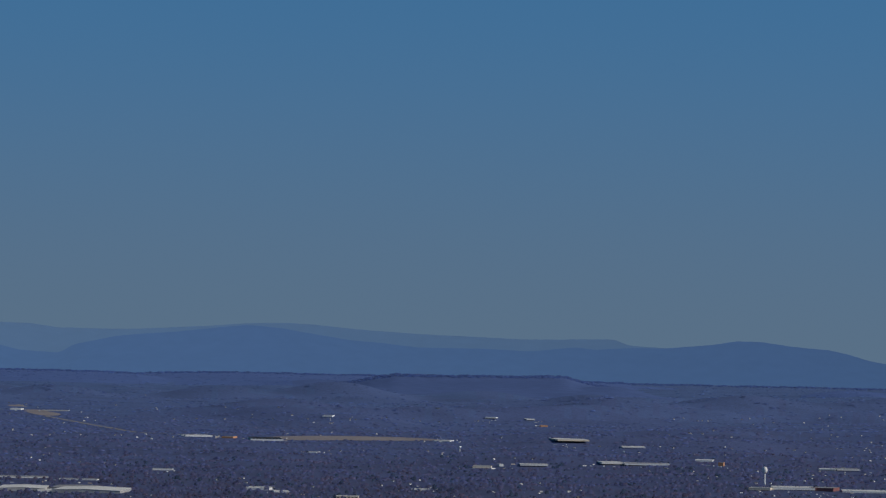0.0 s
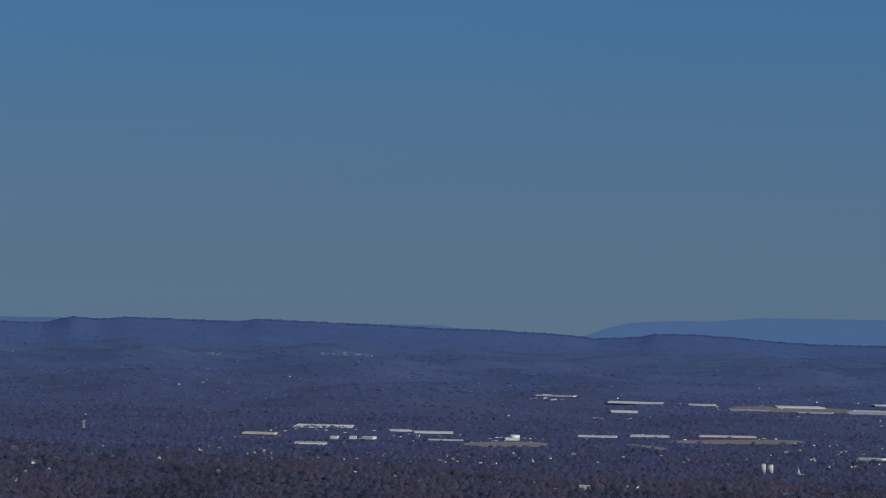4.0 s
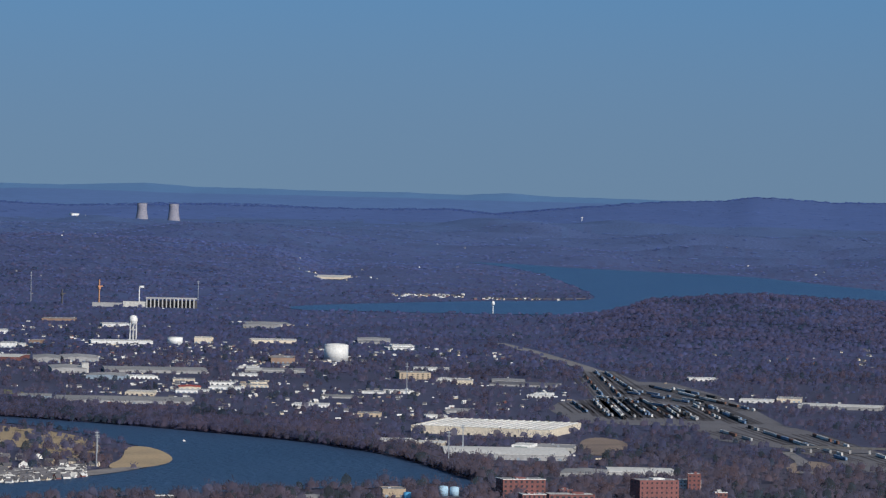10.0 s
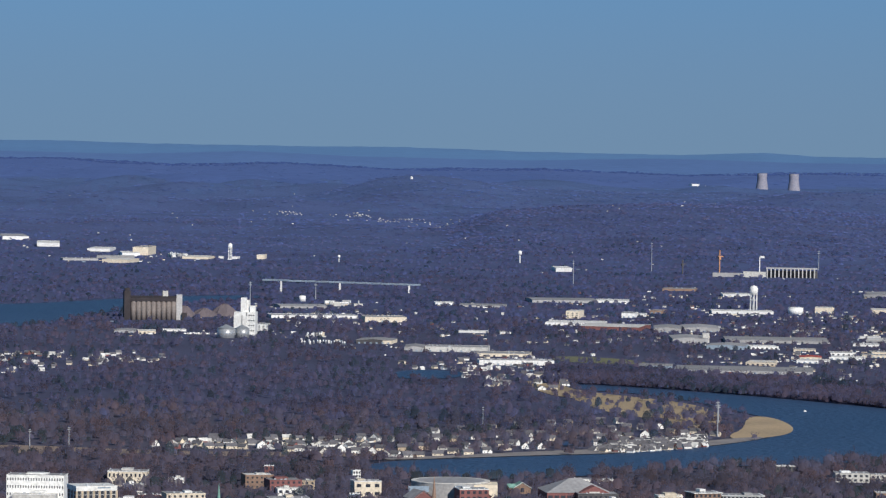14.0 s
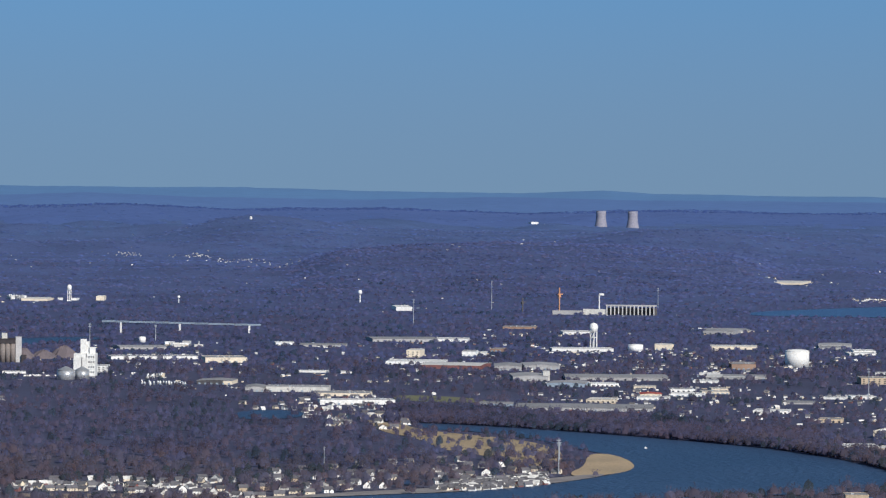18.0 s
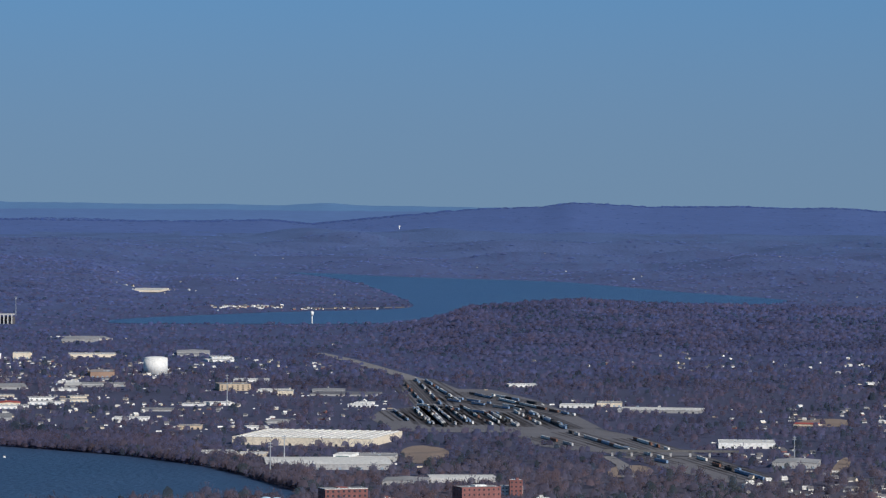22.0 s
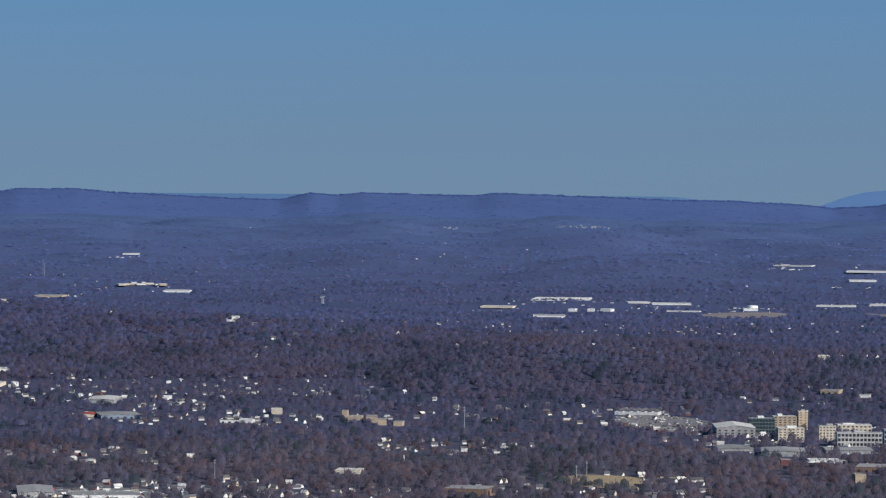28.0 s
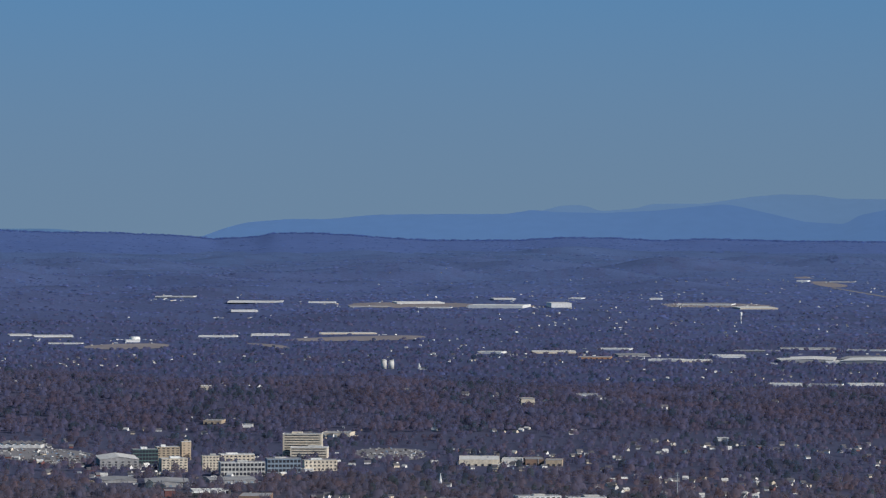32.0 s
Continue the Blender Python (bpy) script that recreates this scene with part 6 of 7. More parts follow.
hall(-8.32, 872, 3.6, 9.3, 0.69, -1, 'cream')
hall(-7.95, 884, 4.9, 5.2, 0.38, 1, 'white')
hall(-7.60, 868, 6.8, 6.7, 0.50, 4, 'railcars')
hall(-8.61, 876, 4.2, 10.2, 0.53, -6, 'grey')
hall(-6.25, 1000, 11.2, 14.6, 0.66, 9, 'grey')
hall(-5.65, 1012, 9.5, 18.2, 1.17, 9, 'plant')
hall(-6.08, 950, 19.8, 11.0, 0.76, 8, 'white')
hall(-5.11, 936, 9.3, 13.3, 1.34, 6, 'cream')
hall(-3.89, 894, 6.3, 4.3, 0.45, -6, 'white')
hall(-4.29, 1030, 4.7, 9.4, 0.60, 3, 'white')
hall(-3.76, 1020, 11.1, 12.4, 0.55, -3, 'grey')
hall(-4.68, 818, 3.8, 12.6, 0.99, -2, 'grey')
hall(-4.10, 818, 12.2, 10.1, 1.17, -4, 'paleconc')
hall(-5.20, 844, 7.1, 11.1, 0.86, -9, 'darkyellow')
hall(-6.04, 864, 3.6, 11.9, 1.06, -8, 'plant')
hall(-5.92, 836, 9.3, 10.1, 0.79, -4, 'tanks')
hall(-3.31, 776, 13.9, 7.2, 1.05, 6, 'white')
hall(-3.51, 804, 11.3, 12.0, 0.68, -4, 'cream')
hall(-2.51, 968, 3.1, 10.4, 1.99, -9, 'cream')
hall(-2.49, 932, 12.8, 16.1, 0.79, -6, 'white')
hall(-1.96, 914, 13.3, 19.9, 0.99, -11, 'redfront')
hall(-1.77, 976, 3.3, 10.9, 1.24, -3, 'white')
hall(-1.25, 908, 5.9, 19.5, 1.15, -0, 'grey')
hall(-0.81, 914, 7.7, 21.0, 1.05, 4, 'grey')
hall(-0.97, 866, 7.2, 20.9, 1.10, 4, 'grey')
hall(-0.73, 868, 1.4, 4.5, 2.36, 2, 'conc')
hall(0.21, 872, 21.2, 25.1, 0.74, 3, 'grey')
hall(-0.43, 844, 7.5, 11.8, 0.92, -7, 'bluegrey')
hall(-1.40, 772, 6.1, 8.6, 0.73, -1, 'bluegrey')
hall(-0.20, 762, 24.9, 20.1, 0.68, -1, 'grey')
hall(0.03, 790, 5.5, 6.9, 0.57, -5, 'cream')
hall(0.87, 1020, 3.8, 8.2, 1.46, 9, 'cream')
hall(-0.25, 1006, 14.7, 11.2, 0.73, 4, 'white')
hall(-0.33, 1106, 7.5, 13.6, 0.80, 4, 'white')
hall(1.94, 926, 5.2, 13.8, 1.41, -4, 'brown')
hall(1.65, 1116, 8.0, 24.8, 1.01, -9, 'grey')
hall(2.34, 762, 6.3, 8.5, 0.51, -6, 'white')
hall(1.48, 898, 4.2, 7.5, 0.38, -8, 'white')
hall(1.97, 884, 9.1, 11.4, 0.59, 1, 'grey')
hall(0.04, 848, 5.7, 8.0, 0.61, 9, 'white')
hall(0.61, 840, 4.4, 7.0, 0.55, 1, 'cream')
hall(0.69, 812, 4.2, 7.3, 0.59, 2, 'redroof')
hall(1.11, 830, 5.2, 7.6, 0.60, 9, 'white')
hall(1.56, 824, 5.4, 6.8, 0.54, 5, 'cream')
hall(-1.09, 1140, 8.9, 11.5, 0.66, -4, 'brown')
hall(-2.70, 1274, 5.0, 16.4, 1.11, 5, 'white')
hall(-2.70, 1052, 16.4, 27.3, 0.81, 8, 'grey')
hall(-2.01, 1056, 8.2, 14.8, 0.64, -3, 'white')
hall(-1.66, 982, 3.8, 9.6, 0.64, -6, 'white')
hall(-1.38, 1000, 2.9, 8.9, 0.84, -11, 'brown')
hall(-3.46, 892, 2.3, 5.3, 0.39, 6, 'white')
hall(-0.92, 3018, 7.5, 24.6, 2.62, 9, 'white')
hall(1.93, 924, 5.3, 9.2, 1.43, 6, 'brown')
hall(0.86, 1018, 4.0, 8.8, 1.57, -2, 'cream')
hall(1.81, 1026, 11.5, 12.8, 0.82, -0, 'cream')
hall(3.72, 868, 6.5, 9.7, 1.59, 8, 'tan')
hall(4.42, 850, 3.3, 6.3, 1.07, 4, 'cream')
hall(3.97, 904, 7.6, 10.8, 0.55, -1, 'white')
hall(5.26, 848, 13.0, 13.3, 0.49, -10, 'dark')
hall(5.46, 808, 4.5, 5.2, 0.61, -11, 'white')
hall(4.88, 692, 23.6, 22.7, 1.24, -14, 'bigroof')
hall(5.00, 636, 19.0, 16.2, 0.80, 3, 'paleroof')
hall(5.26, 652, 2.9, 5.5, 1.20, -12, 'greenwhite')
hall(5.69, 654, 6.0, 8.1, 0.80, -5, 'conc')
hall(6.08, 604, 6.3, 7.7, 0.58, -6, 'grey')
hall(6.84, 610, 9.6, 9.2, 0.47, 3, 'paleroof')
hall(3.14, 736, 4.1, 5.8, 0.75, -4, 'tan')
hall(2.31, 760, 4.9, 5.8, 0.50, 3, 'white')
hall(2.74, 792, 6.0, 7.5, 0.43, -1, 'grey')
hall(3.19, 810, 4.2, 5.8, 0.47, -9, 'white')
hall(3.55, 812, 4.8, 7.3, 0.59, 9, 'white')
hall(4.04, 736, 3.8, 6.0, 0.53, 7, 'white')
hall(4.34, 754, 3.9, 7.5, 0.45, -5, 'grey')
hall(3.52, 666, 5.6, 5.9, 0.58, 8, 'white')
hall(3.98, 662, 4.7, 5.8, 0.58, -9, 'cream')
hall(3.48, 560, 3.1, 4.2, 1.08, 6, 'tan')
hall(3.62, 538, 8.0, 7.4, 0.90, -8, 'bluegrey')
hall(2.68, 534, 3.8, 4.8, 0.86, 3, 'brick')
hall(2.34, 550, 2.7, 5.2, 0.43, -12, 'bluegrey')
hall(4.78, 534, 3.6, 5.4, 0.66, 7, 'grey')
hall(5.81, 534, 4.2, 4.4, 0.54, -3, 'white')
hall(0.04, 792, 5.1, 7.6, 0.63, -7, 'cream')
hall(0.73, 800, 6.2, 7.1, 0.58, -2, 'white')
hall(1.19, 814, 6.4, 7.3, 0.59, -7, 'white')
hall(1.61, 834, 3.3, 7.7, 0.60, 6, 'cream')
hall(1.44, 866, 5.1, 8.0, 0.42, -3, 'white')
hall(1.82, 882, 10.9, 14.4, 0.51, -5, 'paleroof')
hall(3.53, 1002, 6.5, 10.6, 0.48, 9, 'white')
hall(3.15, 1032, 6.7, 11.3, 0.50, -0, 'grey')
hall(1.72, 1134, 11.8, 17.9, 0.49, 7, 'grey')
hall(2.49, 1586, 16.5, 26.8, 0.77, -8, 'cream')
hall(7.65, 888, 6.2, 7.9, 0.58, 7, 'white')
hall(8.40, 810, 6.4, 7.3, 0.59, -4, 'white')
hall(8.84, 814, 4.8, 10.3, 0.82, -1, 'cream')
hall(9.55, 794, 15.6, 11.7, 0.67, -8, 'paleroof')
hall(10.70, 692, 9.3, 9.0, 0.85, 1, 'white')
hall(11.38, 646, 6.8, 7.9, 0.80, -5, 'grey')
hall(12.73, 864, 3.6, 10.1, 0.75, 5, 'grey')
hall(12.44, 900, 4.1, 6.3, 0.46, 9, 'white')
hall(13.46, 844, 6.6, 7.2, 0.55, 7, 'white')
hall(11.53, 756, 4.4, 5.1, 0.44, -15, 'redroof')
hall(3.56, 1010, 5.3, 12.4, 0.80, 5, 'white')
hall(3.18, 1040, 8.1, 17.2, 0.75, 0, 'grey')
hall(5.51, 816, 3.4, 4.8, 0.55, -12, 'white')
hall(5.02, 862, 6.7, 11.5, 0.42, 0, 'grey')
hall(4.27, 862, 6.2, 7.4, 0.56, -9, 'white')
hall(17.91, 756, 5.3, 10.6, 0.64, -9, 'paleroof')
hall(18.11, 712, 6.9, 8.7, 0.56, 7, 'bluegrey')
hall(17.71, 716, 2.1, 5.1, 0.47, -4, 'redroof')
hall(19.73, 702, 5.5, 4.9, 0.46, -8, 'white')
hall(21.25, 590, 3.5, 4.6, 0.51, -8, 'cream')
hall(22.89, 552, 5.9, 6.0, 1.03, -11, 'brown')
hall(21.19, 718, 0.9, 3.1, 1.09, -5, 'tan')
hall(21.33, 706, 2.4, 4.4, 0.89, -3, 'tan')
hall(21.55, 704, 1.8, 5.0, 1.02, -1, 'tan')
hall(21.69, 698, 1.5, 4.3, 0.88, 0, 'tan')
hall(21.92, 696, 1.5, 3.3, 0.67, -6, 'tan')
hall(20.26, 726, 1.9, 4.3, 0.84, 0, 'cream')
hall(19.63, 702, 3.2, 4.9, 0.46, -4, 'white')
hall(24.14, 1326, 16.9, 15.6, 0.77, -7, 'white')
hall(23.26, 1246, 9.6, 12.5, 0.95, -10, 'cream')
hall(24.27, 1224, 2.1, 6.8, 1.46, -10, 'white')
hall(24.52, 1226, 1.9, 6.3, 1.46, -4, 'white')
hall(24.74, 1226, 3.2, 7.6, 1.46, -16, 'white')
hall(23.95, 1180, 8.9, 18.5, 0.71, -1, 'white')
hall(25.16, 1296, 6.7, 17.8, 0.63, 4, 'white')
hall(25.69, 1290, 7.7, 19.9, 0.70, 2, 'grey')
hall(26.68, 1242, 4.2, 10.4, 1.20, 2, 'white')
hall(27.27, 1760, 15.6, 20.6, 0.76, -9, 'white')
hall(27.84, 1284, 11.7, 15.3, 0.54, -3, 'white')
hall(25.78, 1228, 9.6, 10.0, 0.37, -7, 'white')
hall(25.19, 732, 7.6, 6.7, 0.87, -10, 'whitehouses')
hall(18.39, 1438, 13.8, 45.7, 2.17, 5, 'mall')
hall(18.27, 1864, 7.0, 23.2, 0.94, -2, 'white')
hall(18.90, 1370, 8.6, 24.9, 0.83, -4, 'white')
hall(17.19, 1320, 8.9, 20.8, 0.72, -12, 'tan')
hall(19.69, 964, 1.9, 6.2, 1.12, 2, 'white')
hall(19.65, 962, 3.0, 8.4, 0.49, 2, 'white')
hall(13.58, 610, 3.2, 3.7, 1.46, -15, 'creamblock')
hall(13.71, 562, 5.6, 10.5, 1.22, -5, 'creamblock')
hall(14.41, 592, 8.2, 10.2, 0.79, -5, 'grey')
hall(15.69, 570, 3.2, 5.6, 0.45, 2, 'blueroof')
hall(14.42, 560, 10.2, 5.8, 0.47, -4, 'white')
hall(16.20, 558, 4.7, 5.8, 0.47, 9, 'grey')
hall(16.48, 842, 4.2, 7.7, 0.41, 5, 'white')
hall(15.69, 844, 5.0, 6.8, 0.36, -1, 'white')
hall(15.93, 808, 6.7, 8.0, 0.64, -7, 'white')
hall(16.41, 808, 4.0, 8.0, 0.64, -9, 'cream')
hall(16.71, 810, 1.1, 2.7, 0.79, 7, 'white')
hall(16.46, 1182, 5.2, 16.1, 0.57, -1, 'cream')
hall(24.11, 1316, 18.5, 15.4, 0.76, -1, 'white')
hall(26.47, 676, 6.2, 10.6, 1.48, 4, 'paleroof')
hall(27.71, 612, 5.0, 7.9, 0.59, -13, 'darkwhite')
hall(28.00, 642, 7.1, 7.1, 0.50, 7, 'grey')
hall(32.47, 1612, 7.8, 25.6, 3.31, 8, 'white')
hall(31.66, 1602, 21.2, 34.3, 2.03, -10, 'white')
hall(31.71, 1728, 9.0, 19.9, 0.75, 8, 'white')
hall(32.71, 1738, 5.4, 17.9, 0.75, -9, 'white')
hall(28.35, 1674, 21.6, 29.7, 0.81, -2, 'white')
hall(28.19, 1550, 9.5, 13.0, 1.20, 3, 'white')
hall(27.15, 1772, 3.2, 10.6, 0.86, -4, 'white')
hall(29.25, 1674, 10.7, 18.6, 0.73, -2, 'white')
hall(29.89, 1616, 15.6, 40.3, 0.78, 8, 'grey')
hall(30.56, 1666, 18.8, 33.1, 0.90, 6, 'white')
hall(30.79, 1602, 12.5, 17.0, 0.48, -5, 'white')
hall(29.60, 1310, 17.4, 13.3, 0.66, 7, 'cream')
hall(28.55, 1296, 11.8, 14.9, 0.75, 1, 'white')
hall(27.95, 1286, 6.7, 9.2, 0.47, 5, 'white')
hall(25.61, 1284, 11.7, 19.7, 0.70, 1, 'white')
hall(31.56, 1152, 6.7, 11.8, 0.97, -13, 'white')
hall(32.40, 1156, 12.0, 16.3, 0.92, 2, 'cream')
hall(32.96, 1118, 8.7, 13.9, 0.81, -3, 'orange')
hall(33.47, 1134, 8.8, 20.5, 0.82, 6, 'grey')
hall(33.93, 1104, 8.6, 13.5, 0.80, -8, 'white')
hall(34.32, 1098, 8.6, 19.2, 0.79, 2, 'cream')
hall(34.78, 1128, 8.8, 20.2, 0.82, 1, 'white')
hall(35.75, 1100, 12.0, 25.7, 1.06, 7, 'paleroof')
hall(36.23, 1094, 5.7, 15.9, 0.95, 1, 'white')
hall(36.60, 1110, 11.3, 34.2, 0.96, -8, 'grey')
hall(36.64, 1180, 10.4, 9.3, 0.51, -8, 'white')
hall(33.24, 1182, 9.2, 14.8, 0.57, -10, 'white')
hall(35.16, 1168, 12.2, 14.5, 0.56, -6, 'grey')
hall(35.85, 1188, 15.4, 15.0, 0.57, 1, 'white')
hall(31.39, 682, 6.6, 10.3, 0.99, -0, 'cream')
hall(31.84, 688, 3.3, 6.3, 0.60, -2, 'white')
hall(32.13, 684, 3.0, 6.7, 0.92, 3, 'brown')
hall(32.41, 682, 2.7, 4.4, 0.92, -2, 'tan')
hall(35.55, 960, 7.4, 6.6, 0.65, 0, 'white')
hall(36.08, 956, 7.5, 6.5, 0.65, -9, 'white')
hall(36.64, 962, 8.5, 6.6, 0.65, 8, 'white')
hall(34.47, 1648, 21.4, 28.8, 0.80, -7, 'white')
hall(35.12, 1594, 14.5, 37.0, 1.06, 10, 'cream')
hall(33.79, 1732, 5.0, 16.3, 1.00, -4, 'white')
hall(34.70, 752, 2.0, 2.7, 0.51, 3, 'white')
hall(31.67, 680, 2.7, 4.3, 0.29, 5, 'white')
hall(27.68, 848, 2.2, 4.9, 0.74, -1, 'cream')
hall(32.04, 830, 2.7, 6.4, 1.04, 3, 'cream')
hall(32.85, 856, 4.2, 5.5, 0.58, -2, 'white')
hall(35.90, 1098, 12.1, 35.2, 1.46, -3, 'paleroof')
hall(36.82, 1090, 17.7, 37.8, 1.58, -9, 'paleroof')
hall(37.77, 1268, 5.9, 12.5, 0.64, -2, 'white')
hall(38.21, 1652, 10.7, 24.2, 0.96, 9, 'white')
hall(38.66, 1636, 4.5, 14.4, 1.26, -12, 'orange')
hall(39.09, 1132, 6.5, 18.5, 1.07, -8, 'white')
hall(39.37, 1118, 4.1, 11.1, 0.65, 5, 'white')
hall(40.28, 1090, 5.7, 9.5, 0.83, -2, 'cream')
hall(41.29, 1150, 4.3, 8.8, 0.50, -1, 'white')
hall(42.10, 1344, 5.9, 19.6, 0.97, -2, 'cream')
hall(42.35, 1364, 1.4, 4.7, 1.48, 10, 'white')
hall(42.80, 1378, 9.0, 16.8, 0.80, 1, 'white')
hall(43.84, 1406, 7.3, 21.9, 1.02, 8, 'white')
hall(44.33, 1408, 14.6, 19.8, 0.92, 2, 'white')
hall(45.11, 1458, 5.7, 18.8, 0.84, -3, 'white')
hall(45.34, 1414, 1.7, 5.5, 2.30, -7, 'orange')
hall(45.88, 1206, 6.0, 14.3, 1.12, -6, 'cream')
hall(46.31, 1212, 11.7, 21.2, 1.14, 3, 'white')
hall(46.75, 1210, 6.3, 14.8, 1.75, -12, 'brick')
hall(47.27, 1204, 12.2, 21.1, 0.80, 2, 'white')
hall(46.78, 1392, 5.4, 15.0, 0.71, -4, 'white')
hall(47.04, 1396, 7.3, 17.3, 0.81, 5, 'white')
hall(39.81, 1470, 3.8, 12.0, 0.53, -7, 'white')
hall(41.57, 1648, 6.4, 18.1, 0.72, -10, 'white')
hall(42.92, 1932, 3.3, 10.8, 1.31, 7, 'orange')
hall(40.00, 2054, 4.5, 15.0, 1.21, -8, 'white')
hall(43.27, 1686, 12.1, 37.7, 1.02, 10, 'cream')
hall(44.14, 1608, 8.4, 17.2, 0.70, 4, 'white')
hall(42.21, 2090, 5.4, 17.9, 0.88, -5, 'white')
hall(42.73, 2070, 4.0, 13.3, 1.05, 8, 'white')
hall(39.15, 1614, 12.6, 40.4, 1.64, 3, 'whitehouses')
hall(35.78, 2076, 5.4, 17.8, 1.25, -8, 'white')
hall(36.30, 2066, 12.6, 39.6, 0.87, -0, 'paleroof')
hall(27.79, 784, 3.4, 5.1, 0.60, -9, 'tan')
hall(28.24, 778, 2.0, 3.8, 0.46, -2, 'white')
hall(29.47, 760, 5.2, 5.2, 0.64, -11, 'cream')
hall(27.14, 634, 6.5, 9.1, 0.65, 1, 'grey')
hall(27.70, 614, 4.6, 6.7, 0.71, 5, 'white')
hall(27.18, 614, 1.6, 3.6, 0.83, 3, 'brick')
hall(28.35, 604, 4.4, 6.9, 0.74, -5, 'brown')
hall(26.46, 644, 5.4, 7.7, 0.37, 7, 'grey')
hall(28.97, 668, 3.5, 4.0, 0.39, 5, 'white')
hall(28.17, 584, 1.5, 2.8, 1.14, 10, 'tan')
hall(16.99, 548, 4.6, 11.1, 0.63, 1, 'grey')
hall(17.93, 544, 9.2, 7.1, 0.59, 2, 'white')
hall(13.61, 610, 2.7, 3.6, 1.39, 2, 'cream')

# ---- town and hospital buildings ----
block(-9.78, 466, 6.37, 3.50, 4.94, -8, 6, 22, M_WHITE, 'white office block with rows of small windows', win=(.4, .35))
block(-9.80, 464, 4.81, 3.50, 3.01, -8, 1, 26, M_PALECON, 'grey concrete office block with dark window bands', win=(.25, .6))
block(-9.04, 438, 4.33, 3.50, 5.79, 16, 14, 7, M_PALECON, 'tall pale tower with dark window columns', crown=0.42, crownmat=M_WHITE, win=(.55, .86))
block(-8.55, 510, 4.70, 3.50, 1.78, -6, 2, 9, M_CREAM, 'cream hotel with square dark windows', win=(.4, .45))
block(-8.48, 502, 2.31, 1.39, 0.94, -6, 2, 5, M_WHITE, 'white annexe beside the hotel', win=(.4, .5))
block(-7.90, 510, 1.92, 1.15, 1.02, -4, 1, 4, M_WHITE, 'small white house with tall columns', win=(.4, .7))
block(-7.80, 482, 4.52, 3.50, 1.62, 10, 3, 7, M_CREAM, 'cream apartment house with stepped fronts', win=(.4, .5))
block(-8.24, 490, 2.86, 1.72, 0.79, -4, 1, 6, M_BRICK, 'low red brick building with flat roof', win=(.5, .5))
block(-7.62, 466, 3.25, 2.92, 1.63, -0, 3, 6, M_BRICK, 'red brick block with dark windows', win=(.4, .5))
block(-8.47, 466, 3.77, 3.40, 2.21, -8, 3, 6, M_PALECON, 'pale stone building with tall columns', win=(.5, .7))
block(-7.03, 464, 1.31, 1.18, 1.62, -0, 2, 3, M_WHITE, 'white cupola building with small windows', win=(.4, .5))
block(-6.80, 508, 3.43, 3.09, 1.65, 10, 3, 6, M_BROWN, 'brown brick apartments with white cornice', win=(.4, .4))
block(-6.45, 496, 3.87, 3.48, 2.10, 12, 4, 6, M_BRICK, 'brick apartments with white balconies', win=(.4, .5))
block(-6.37, 494, 3.00, 2.70, 1.29, 8, 2, 4, M_WHITE, 'white town apartments with flat roofs', win=(.5, .5))
block(-6.38, 480, 4.61, 3.50, 1.38, 8, 2, 6, M_CREAM, 'cream stone hall with flat roof', win=(.4, .4))
block(-6.10, 464, 5.69, 3.50, 1.62, 8, 2, 12, M_TAN, 'tan stone building with rows of windows', win=(.35, .45))
block(-6.64, 520, 1.12, 1.00, 1.82, -0, 3, 2, M_BRICK, 'brick tower house with a round top', win=(.4, .5))
block(-6.12, 504, 1.82, 1.64, 1.38, -0, 3, 3, M_TAN, 'tan brick town house block', win=(.4, .5))
block(-5.46, 520, 1.02, 1.00, 1.36, 15, 3, 3, M_WHITE, 'white framed modern house', win=(.6, .6))
block(-5.32, 498, 3.24, 2.92, 1.92, 10, 2, 3, M_CREAM, 'cream and tan modern building', win=(.5, .4))
block(-5.47, 492, 1.19, 1.00, 0.98, -0, 2, 2, M_BLUEWALL, 'pale grey-blue town house', win=(.4, .4))
block(-4.86, 478, 3.69, 3.32, 1.25, 8, 2, 5, M_WHITE, 'white low building beside a red one', win=(.5, .5))
block(-4.68, 482, 1.10, 1.00, 1.20, 8, 3, 2, M_BRICK, 'bright red brick town house', win=(.4, .5))
block(-4.40, 470, 4.16, 3.50, 1.41, 8, 2, 7, M_BROWN, 'brown low shops with white roofs', win=(.5, .5))
block(-3.88, 488, 3.45, 3.10, 2.01, 12, 3, 5, M_BRICK, 'brick front with gables beside the drum hall', win=(.5, .5))
block(-2.22, 522, 4.71, 2.83, 0.52, 3, 1, 8, M_WHITE, 'long white riverside building', win=(.5, .4))
block(-2.18, 492, 4.79, 3.50, 1.35, 8, 2, 8, M_DARKSTEEL, 'dark low building by the river road', roof=M_ROOFGREY, win=(.5, .4))
block(-2.16, 460, 2.60, 2.34, 2.98, 30, 5, 5, M_TAN, 'tan stepped office building with shaded side', win=(.25, .35))
block(-1.94, 460, 2.23, 2.01, 3.56, 18, 6, 5, M_PALECON, 'tan upper block of the stepped office', win=(.3, .35))
block(-1.64, 460, 2.24, 2.02, 3.04, 16, 5, 6, M_PALECON, 'pale building with tall white pilasters', win=(.35, .85))
block(-1.20, 448, 2.61, 2.35, 5.14, 12, 11, 6, M_CREAM, 'tall cream yellow apartment tower', top_form='teeth', win=(.3, .4))
block(-0.73, 484, 3.26, 2.93, 2.41, 22, 4, 6, M_BROWN, 'brown apartments with pale roof edge', top_form='slab', win=(.5, .5))
